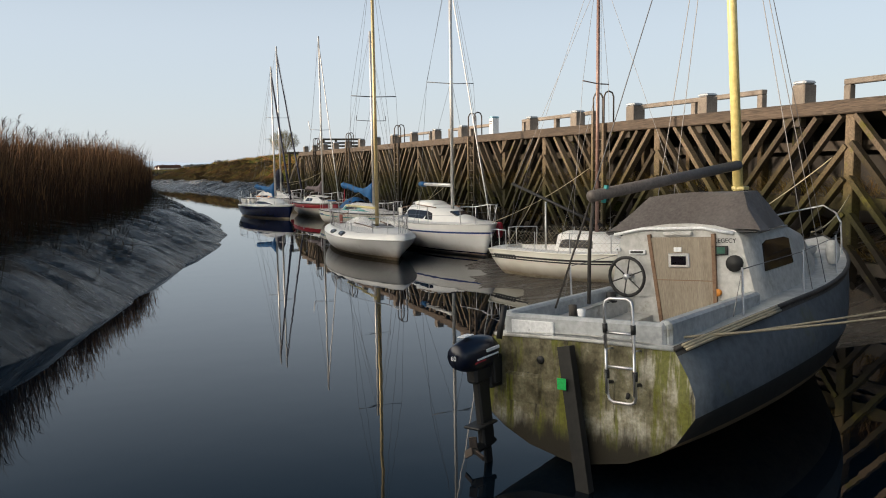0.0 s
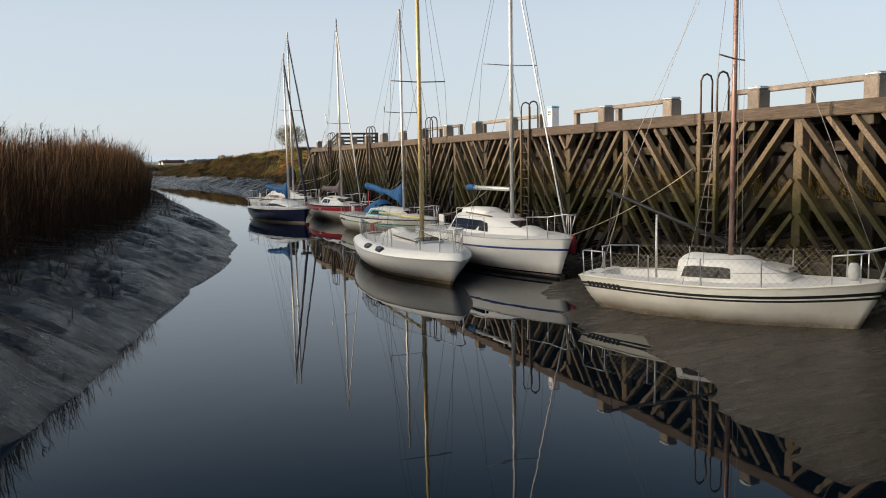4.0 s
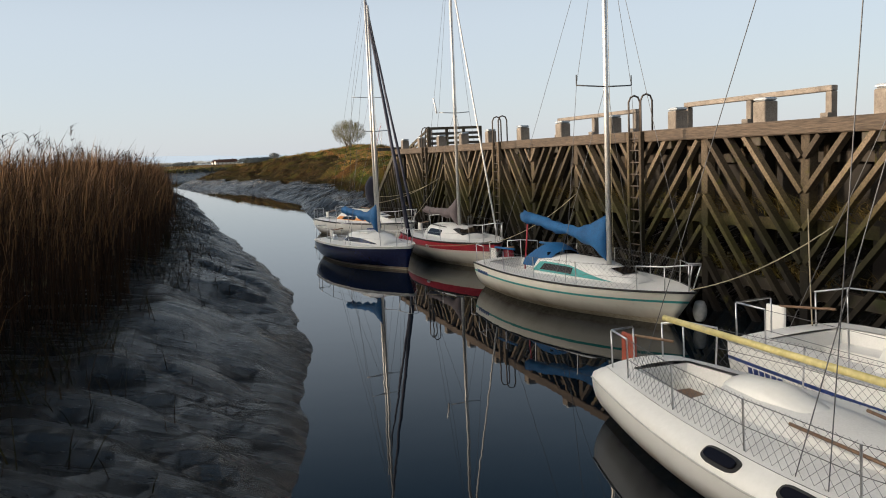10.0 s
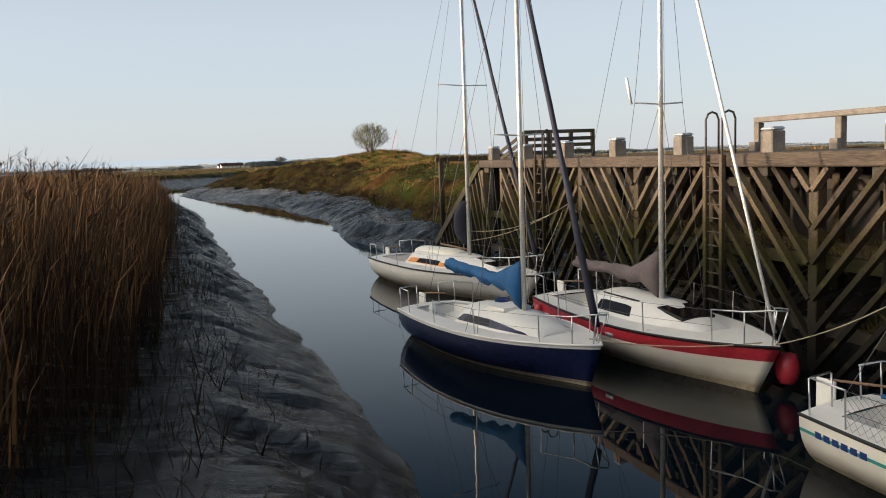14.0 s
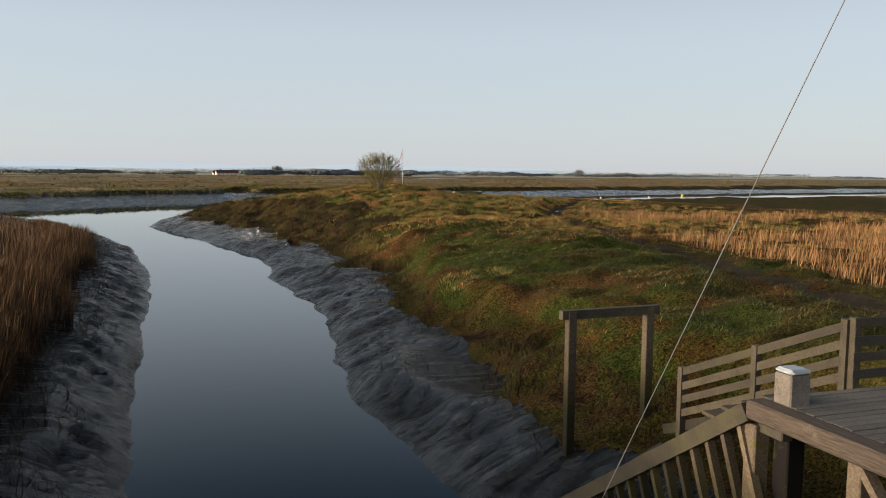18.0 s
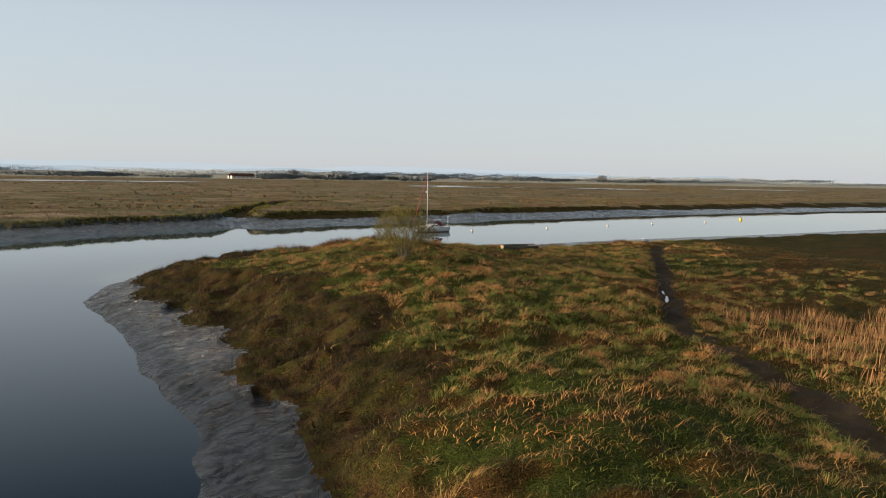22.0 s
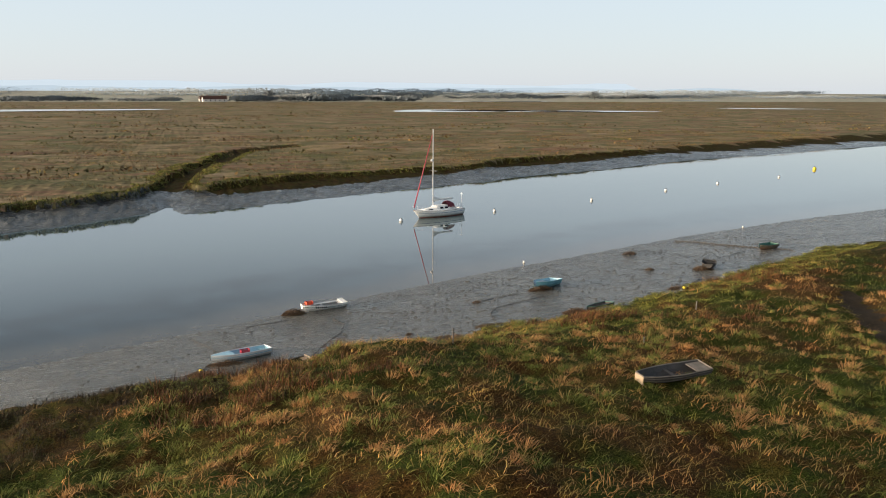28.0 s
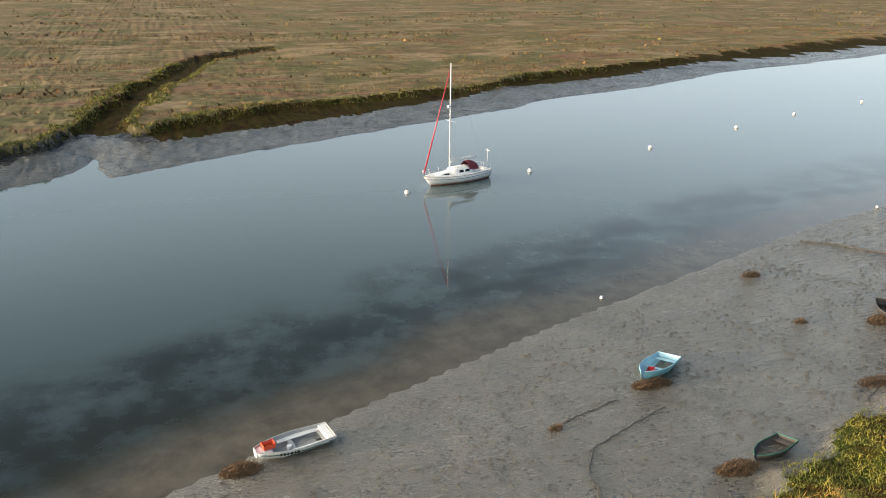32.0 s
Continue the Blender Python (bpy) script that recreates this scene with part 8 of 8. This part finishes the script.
d = dinghy("blue_dinghy", (27.45, 185.75), 200, 4.3, 1.5, 0.52, "white_gel", "light_blue", "white_box", "pale blue and white rowing boat aground on the mud", tilt=(4, 0), rubbing="light_blue")
boards(d, 4.3, 0.8, 0.13, "light_blue")
bm = bmesh.new()
rw = shell_rows(4.3, 1.5, 0.52, 0.02, 0.12)
sweep_rows(bm, [[Vector(q[0]) + Vector((0, 0, 0.015)), Vector(q[4]) * 0 + Vector((q[0][0], 0, q[0][2] + 0.05)), Vector(q[-1]) + Vector((0, 0, 0.015))] for q in rw[9:]])
part("foredeck", bm, "light_blue", d)
crate((27.75, 185.85), 195, (0.62, 0.42, 0.3), 0.32, "red", "red plastic fish crate inside a rowing boat")
d = dinghy("dark_punt", (30.25, 181.85), 206, 3.5, 1.35, 0.42, "dinghy_dark", "timber", "timber_dry", "dark tarred wooden punt with a pale stern board beside the grass", blunt=0.62, thwarts=2, tilt=(-3, 2), sink=0.0)
bm = bmesh.new()
box(bm, (1.05, -0.45, 0.40), (1.72, 0.45, 0.44), bevel=0.008)
part("bow_deck", bm, "timber_dry", d)
bm = bmesh.new()
box(bm, (-1.82, -0.6, 0.20), (-1.76, 0.6, 0.50), bevel=0.008)
part("transom_board", bm, "bleached_board", d)
bm = bmesh.new()
box(bm, (-1.72, -0.5, 0.36), (-1.30, 0.5, 0.40), bevel=0.008)
part("stern_seat", bm, "bleached_board", d)
crate((29.15, 181.25), 206, (0.78, 0.6, 0.32), 0.40, "orange", "bright orange plastic crate on the bow of a punt")
d = dinghy("white_workboat", (35.45, 197.8), 194, 4.1, 1.6, 0.55, "white_gel", "deck_grey", "old_white", "white workboat with a dark green waterline aground on the mud", blunt=0.3, tilt=(-4, 0), rubbing="dinghy_green", thwarts=2)
boards(d, 4.1, 1.0, 0.14, "deck_grey", 7)
for nm, lo, hi, key in (("side_seat", (-1.6, 0.42, 0.36), (0.7, 0.72, 0.42), "white_gel"), ("side_seat", (-1.6, -0.72, 0.36), (0.7, -0.42, 0.42), "white_gel"), ("foredeck", (1.25, -0.40, 0.57), (1.98, 0.40, 0.62), "white_gel"),
                        ("stern_box", (-1.98, -0.66, 0.34), (-1.6, 0.66, 0.56), "white_gel")):
    bm = bmesh.new()
    box(bm, lo, hi, bevel=0.015)
    part(nm, bm, key, d)
rw = shell_rows(4.1, 1.6, 0.55, -0.006, 0.3)
for k in (7, 1):
    for j, (u, wd) in enumerate(((0.52, 0.10), (0.56, 0.06), (0.60, 0.10), (0.65, 0.06), (0.69, 0.10), (0.73, 0.10))):
        p, q = Vector(rw[int(u * 14)][k]), Vector(rw[int(u * 14) + 1][k])
        c = p.lerp(q, u * 14 - int(u * 14)) + Vector((0, 0.02 if k == 7 else -0.02, -0.03))
        bm = bmesh.new()
        box(bm, (c.x - wd / 2, c.y - 0.012, c.z - 0.07), (c.x + wd / 2, c.y + 0.012, c.z + 0.07))
        part("lettering_bar", bm, "black_stripe", d, "unreadable dark letters on the side")
crate((34.15, 197.48), 194, (0.62, 0.46, 0.26), 0.58, "orange_red", "orange-red plastic crate on a boat's foredeck")
bm = bmesh.new()
bmesh.ops.create_cone(bm, cap_ends=True, segments=10, radius1=0.11, radius2=0.14, depth=0.26, matrix=Matrix.Translation((0, 0, 0.13)))
ob = part("white_bucket", bm, "white_box")
ob.matrix_world = pose(35.2, 197.6, ground_z(35.2, 197.6) + 0.12)
tagged(ob, "small white plastic bucket in a workboat", "bucket")
d = dinghy("teal_dinghy", (57.5, 198.8), 212, 3.8, 1.75, 0.62, "teal_faded", "light_blue", "light_blue", "faded turquoise rowing boat lying on weed on the mud", tilt=(5, -3), thwarts=2, blunt=0.16)
crate((56.7, 198.25), 225, (0.6, 0.4, 0.28), 0.40, "red", "red plastic box inside a turquoise boat", tilt=8)
dinghy("dark_dinghy", (77.9, 200.9), 232, 3.3, 1.6, 0.55, "dinghy_dark", "dinghy_dark", "dinghy_dark", "small dark dinghy beside a heap of weed", blunt=0.5, thwarts=2)
d = dinghy("green_dinghy", (91.4, 207.9), 200, 3.4, 1.5, 0.55, "wood_strip", "dinghy_green", "dinghy_green", "brown wooden dinghy with a green interior aground", thwarts=2, rubbing="dinghy_green")
dinghy("sunken_green_dinghy", (58.2, 189.5), 196, 2.7, 1.4, 0.40, "dinghy_dark", "dinghy_dark", "dinghy_green", "dark green dinghy half sunk in mud at the grass edge", thwarts=2, tilt=(9, 4), sink=0.12)
# the old boat on the grass
d = dinghy("derelict_wooden_boat", (48.5, 164.5), 184, 4.3, 1.45, 0.5, "dinghy_dark", "dinghy_dark", "timber_dry", "derelict grey wooden boat lying in the grass of the mound", blunt=0.5, thwarts=2, tilt=(-5, 2), sink=0.02, group="")
# end board towards the sun: its sunlight is painted as a pale colour
bm = bmesh.new()
box(bm, (2.12, -0.36, 0.10), (2.18, 0.36, 0.62), bevel=0.01)
part("end_board", bm, "bleached_board", d, "pale end board with its sunlight painted in")
for s in (-1, 1):
    for j in (3, 2):
        k = 4 + s * j
        rw = shell_rows(4.3, 1.45, 0.5, -0.012, 0.5)
        tube_part("strake", [Vector(q[k]) for q in rw], 0.018, "timber_dry", d, n=4)
bm = bmesh.new()
box(bm, (-2.1, -0.5, 0.44), (-1.2, 0.5, 0.48))
part("stern_deck", bm, "timber_dry", d)

for k, (x, y, rx, ry, hh, cnt) in enumerate(((24.6, 182.7, 0.9, 0.6, 0.22, 260), (26.3, 184.6, 1.3, 0.35, 0.16, 200), (32.7, 196.7, 1.0, 0.55, 0.34, 420), (56.4, 197.6, 1.3, 0.6, 0.3, 420), (76.6, 200.2, 1.2, 0.7, 0.35, 420),
                                             (55.6, 188.9, 1.2, 0.55, 0.3, 420), (74.0, 210.6, 0.9, 0.5, 0.25, 200), (48.9, 195.1, 0.35, 0.25, 0.15, 60), (40.3, 187.3, 0.2, 0.15, 0.12, 40), (71.2, 202.0, 0.5, 0.3, 0.15, 90),
                                             (43.0, 185.4, 1.6, 0.7, 0.10, 240), (47.6, 187.4, 1.8, 0.6, 0.10, 240), (69.3, 193.5, 1.5, 0.6, 0.2, 260))):
    heap(x, y, rx, ry, hh * 1.5, int(cnt * 1.6), 70 + k)


def on_ground(name, pts, radius, key, label, seed=0, cat="rope"):
    """A rope or chain lying over the ground along a wavering line."""
    r = random.Random(seed)
    line = []
    for (x0, y0), (x1, y1) in zip(pts, pts[1:]):
        n = max(2, int(math.hypot(x1 - x0, y1 - y0) / 0.35))
        for i in range(n):
            t = i / n
            x, y = x0 + (x1 - x0) * t + r.uniform(-0.06, 0.06), y0 + (y1 - y0) * t + r.uniform(-0.06, 0.06)
            line.append((x, y, max(0.02, ground_z(x, y)) + radius * 0.7))
    bm = bmesh.new()
    tube(bm, line, radius, 4)
    return tagged(part(name, bm, key), label, cat)


for k, pts in enumerate((((27.5, 201.1), (26.6, 199.1), (25.8, 198.1)), ((34.6, 199.4), (36.3, 202.8), (38.5, 206.2), (39.3, 208.8), (38.5, 211.3)), ((34.7, 211.9), (30.6, 210.7)), ((26.4, 208.3), (27.6, 205.9), (28.5, 202.6)),
                         ((60.5, 212.2), (54.2, 209.6), (52.8, 207.6), (52.0, 203.5)), ((58.2, 213.8), (53.0, 212.3)), ((81.5, 215.3), (79.6, 213.3), (75.5, 210.2), (72.1, 208.4)), ((95.5, 225.5), (92, 224), (89.5, 221)))):
    on_ground("mooring_rope", plan(pts), 0.02, "dark_rope", "muddy dark mooring rope lying on the mudflat", k)
on_ground("mooring_cable", plan(((91.4, 235.2), (94.0, 232.9), (95.5, 230.4), (98.0, 227.5), (101.8, 223.5))), 0.06, "dark_rope", "thick muddy cable crossing the mudflat to the river", 9, "cable")

# ---------------------------------------------------------------- floats and mooring buoys
def buoy(x, y, radius, key, label, z=0.0):
    top = empty("mooring_buoy", pose(x, y, z), label, "buoy", "mooring buoys")
    bm = bmesh.new()
    bmesh.ops.create_uvsphere(bm, u_segments=14, v_segments=10, radius=radius, matrix=Matrix.Translation((0, 0, radius * 0.45)))
    part("float", bm, key, top, smooth=True)
    bm = bmesh.new()
    bmesh.ops.create_cone(bm, cap_ends=True, segments=10, radius1=radius * 0.3, radius2=radius * 0.22, depth=radius * 0.35, matrix=Matrix.Translation((0, 0, radius * 1.55)))
    part("collar", bm, "dark_rope", top)
    bm = bmesh.new()
    ring = [(math.cos(a) * radius * 0.16, 0, radius * 1.85 + math.sin(a) * radius * 0.16) for a in [i * math.pi / 5 for i in range(11)]]
    tube(bm, ring, radius * 0.05, 4, cap=False)
    part("ring", bm, "iron", top)


for x, y in plan(((59.4, 262.9), (77.6, 268.2), (100.7, 276), (123.2, 285.2), (142.1, 293.1), (165.5, 300.6))):
    buoy(x, y, 0.28, "buoy_white", "round white mooring buoy floating on the river")
buoy(188.7 * U, 314 * U, 0.46, "buoy_yellow", "round yellow mooring buoy floating on the river")
for x, y, key in ((65.5, 228.5, "buoy_white"), (108.3, 242.0, "buoy_white"), (26.8, 199.4, "buoy_yellow"), (73.6, 207.4, "buoy_yellow")):
    bm = bmesh.new()
    bmesh.ops.create_uvsphere(bm, u_segments=10, v_segments=8, radius=0.15, matrix=Matrix.Translation((0, 0, 0.09)))
    ob = part("net_float", bm, key, smooth=True)
    ob.matrix_world = pose(x * U, y * U, max(0, ground_z(x * U, y * U)))
    tagged(ob, "small plastic float lying at the river's edge", "float")

# stakes in the grass
for x, y, h in ((61.4, 180.3, 0.75), (39.4, 174.2, 1.0), (51.5, 172.0, 0.4)):
    bm = bmesh.new()
    beam(bm, (0, 0, -0.2), (0.03, 0.02, h), 0.07, 0.07, up=(1, 0, 0))
    ob = part("stake", bm, "timber_dry")
    ob.matrix_world = pose(x, y, ground_z(x, y))
    tagged(ob, "short weathered wooden stake in the grass", "stake")
# puddles on the trodden path, and wet pools in the mud
def pool(name, x, y, rx, ry, turn, z, seed, label, key="pool", n=28):
    r = random.Random(seed)
    ph = [r.uniform(0, 6.28) for _ in range(4)]
    bm = bmesh.new()
    vs = []
    for i in range(n):
        a = i * 2 * math.pi / n
        q = 1 + 0.22 * math.sin(2 * a + ph[0]) + 0.14 * math.sin(3 * a + ph[1]) + 0.1 * math.sin(5 * a + ph[2])
        vs.append(bm.verts.new((math.cos(a) * rx * q, math.sin(a) * ry * q, 0)))
    bm.faces.new(vs)
    ob = part(name, bm, key)
    ob.matrix_world = pose(x, y, z, 0, 0, turn)
    return tagged(ob, label, "water", kind="structure")


for k, (x, y, rx, ry, turn) in enumerate(((67.2, 157.3, 0.26, 1.8, -14), (55.3, 144.2, 0.42, 1.1, -42), (50.4, 137.9, 0.10, 1.6, -31), (48.5, 134.4, 0.15, 1.5, -31), (47.1, 131.4, 0.26, 0.9, -24))):
    pool("puddle", x, y, rx, ry, turn, ground_z(x, y) + 0.04, 90 + k, "still puddle of rainwater on the muddy path")
for k, (x, y, rx, ry, turn) in enumerate(((-80, 835, 108, 24, 10), (250, 786, 66, 30, -8), (300, 774, 60, 26, -16), (345, 760, 66, 22, -25), (488, 1283, 80, 34, 0), (598, 818, 54, 16, -33), (912, 1385, 62, 26, 0))):
    pool("marsh_pond", x * U, y * U, rx * U, ry * U, turn, 2.78, 110 + k, "pale shallow pond on the brown saltmarsh")

# ---------------------------------------------------------------- the far shore: hedges, woods, a farmhouse and hills
def wood(name, x0, y0, x1, y1, count, hmin, hmax, depth, seed, label, key="far_wood"):
    """A belt of far trees: many small upright leaf clumps of uneven height."""
    r = np.random.RandomState(seed)
    t = r.rand(count)
    X = x0 + (x1 - x0) * t + r.normal(0, depth * 0.3, count)
    Y = y0 + (y1 - y0) * t + r.normal(0, depth, count)
    hmap = hmin + (hmax - hmin) * np.clip(vnoise(X, Y * 0 + seed * 7.3, 16.0) * 0.55 + vnoise(X, Y * 0 + seed * 3.1, 45.0) * 0.75 - 0.15, 0, 1)
    q = np.sqrt(r.rand(count))
    base = rows3(X, Y, 2.2 + hmap * q * 0.8)
    h = (1.2 + 1.6 * r.rand(count) * (0.4 + hmap / hmax)) * (1 + hmax / 40)
    return tagged(blades(name, base, h, (1.2 + 2.0 * r.rand(count)) * (1 + hmax / 25), leans(r, count, 0.5), key, seed), label, "trees", kind="stuff")


wood("hedgerow", -330, 1205, 30, 1210, 2600, 2.0, 7.0, 4, 121, "hedgerow beyond the saltmarsh, coloured pale grey for haze")
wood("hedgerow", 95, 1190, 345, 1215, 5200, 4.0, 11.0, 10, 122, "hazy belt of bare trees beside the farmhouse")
wood("hedgerow", 360, 1500, 900, 1480, 3000, 3.0, 11.0, 6, 123, "hedgerow beyond the saltmarsh, coloured pale grey for haze")
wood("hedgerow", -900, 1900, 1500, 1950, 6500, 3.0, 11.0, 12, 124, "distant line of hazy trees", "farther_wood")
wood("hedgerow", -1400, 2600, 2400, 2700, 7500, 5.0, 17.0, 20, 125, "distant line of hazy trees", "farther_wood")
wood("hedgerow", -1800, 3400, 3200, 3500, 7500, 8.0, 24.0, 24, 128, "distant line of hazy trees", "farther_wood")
wood("hedgerow", 900, 1500, 2300, 1700, 3000, 2.5, 9.0, 8, 126, "hedgerow beyond the saltmarsh, coloured pale grey for haze", "farther_wood")
wood("hedgerow", -700, 1290, -330, 1240, 3200, 4.0, 10.0, 8, 127, "hedgerow beyond the saltmarsh, coloured pale grey for haze")

def far_tree(x, y, tall, wide, seed):
    r = np.random.RandomState(seed)
    top = empty("tree", pose(x, y, 2.0), "lone rounded bare tree far off in the haze", "tree")
    tube_part("trunk", [(0, 0, -0.3), (0.2, 0, tall * 0.3), (0.1, 0, tall * 0.55)], 0.5, "bark", top, n=7, r2=0.25)
    for k in range(5):
        a = k * 1.3
        tube_part("limb", [(0.2, 0, tall * 0.3), (math.cos(a) * wide * 0.2, math.sin(a) * wide * 0.2, tall * 0.55), (math.cos(a) * wide * 0.36, math.sin(a) * wide * 0.36, tall * 0.75)], 0.2, "bark", top, n=5, r2=0.06)
    n = 700
    p = r.normal(0, 1, (n, 3))
    p /= np.linalg.norm(p, axis=1)[:, None]
    p *= (r.rand(n) ** 0.4 * (0.75 + 0.35 * r.rand(n)))[:, None]
    base = p * np.array([wide / 2, wide / 2, tall * 0.36]) + np.array([0, 0, tall * 0.6])
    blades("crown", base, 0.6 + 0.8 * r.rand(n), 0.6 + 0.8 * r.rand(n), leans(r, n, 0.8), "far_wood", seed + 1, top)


far_tree(774 * U, 1500 * U, 15, 22, 131)
far_tree(156 * U, 1330 * U, 15, 17, 133)
far_tree(-330 * U, 1330 * U, 9, 14, 135)


def farmhouse(x, y, turn, L, W, wall_h, roof_h):
    top = empty("farmhouse", pose(x, y, 2.2, 0, 0, turn), "low whitewashed farmhouse with a red tiled roof far off", "house")
    bm = bmesh.new()
    box(bm, (-L / 2, -W / 2, -0.5), (L / 2, W / 2, wall_h))
    for s in (-1, 1):
        v = [bm.verts.new(c) for c in ((s * (L / 2 - 0.2), -W / 2, wall_h), (s * (L / 2 - 0.2), W / 2, wall_h), (s * (L / 2 - 0.2), 0, wall_h + roof_h - 0.2))]
        bm.faces.new(v)
    part("wall", bm, "wall_plaster", top)
    for s in (-1, 1):
        bm = bmesh.new()
        q = [(-L / 2 - 0.4, s * (W / 2 + 0.5), wall_h - 0.25), (L / 2 + 0.4, s * (W / 2 + 0.5), wall_h - 0.25), (L / 2 + 0.4, 0, wall_h + roof_h), (-L / 2 - 0.4, 0, wall_h + roof_h)]
        f = bm.faces.new([bm.verts.new(c) for c in q])
        bmesh.ops.solidify(bm, geom=[f], thickness=0.2)
        part("roof", bm, "tiles", top)
    for cx in (-L * 0.3, L * 0.32):
        bm = bmesh.new()
        box(bm, (cx - 0.5, -0.4, wall_h + roof_h - 1.0), (cx + 0.5, 0.4, wall_h + roof_h + 1.3))
        part("chimney", bm, "tiles", top)
    for k in range(5):
        cx = -L / 2 + L * (k + 0.6) / 5.2
        bm = bmesh.new()
        box(bm, (cx - 0.6, -W / 2 - 0.03, 0.9), (cx + 0.6, -W / 2 + 0.05, 2.5))
        w = part("window" if k != 2 else "door", bm, "window", top)


farmhouse(78 * U, 1291 * U, 12, 30, 8, 3.4, 4.0)
farmhouse(66 * U, 1306 * U, 12, 14, 7, 3.0, 3.4)

# hills closing the horizon, their haze painted as a pale glow
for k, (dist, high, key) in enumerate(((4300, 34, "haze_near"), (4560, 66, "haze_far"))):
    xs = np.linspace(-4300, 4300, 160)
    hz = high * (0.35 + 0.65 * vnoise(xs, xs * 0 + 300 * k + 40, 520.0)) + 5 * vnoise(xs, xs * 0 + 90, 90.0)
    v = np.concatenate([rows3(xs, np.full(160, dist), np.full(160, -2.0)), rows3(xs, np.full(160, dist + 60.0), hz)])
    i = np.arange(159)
    tagged(mesh_from("backdrop_hills", v, rows3(i, i + 1, i + 161, i + 160), key), "low hills on the horizon, glowing pale to stand for morning haze", "hills", kind="structure")


# ---------------------------------------------------------------- weed growing on the wharf's timbers
r = np.random.RandomState(141)
cl = [(y, z) for y in np.arange(-8, 59, 1.1) for z in (2.14, 0.9) if r.rand() < (0.85 if z > 2 else 0.5)]
n = 130
cy = np.repeat([c[0] for c in cl], n) + r.normal(0, 0.42, n * len(cl))
cz = np.repeat([c[1] for c in cl], n) + np.abs(r.normal(0, 0.05, n * len(cl)))
k = len(cy)
wb = rows3(WX + 0.26 + 0.16 * r.rand(k), cy, cz - 0.02)
tagged(blades("wharf_weed", wb, 0.18 + 0.40 * r.rand(k) ** 2, 0.007 + 0.009 * r.rand(k), rows3(r.normal(-0.55, 0.4, k), r.normal(0, 0.5, k)), "moss_weed", 142, droop=0.9), "dry brown-green weed growing along the wharf's beams", "weed", kind="stuff")
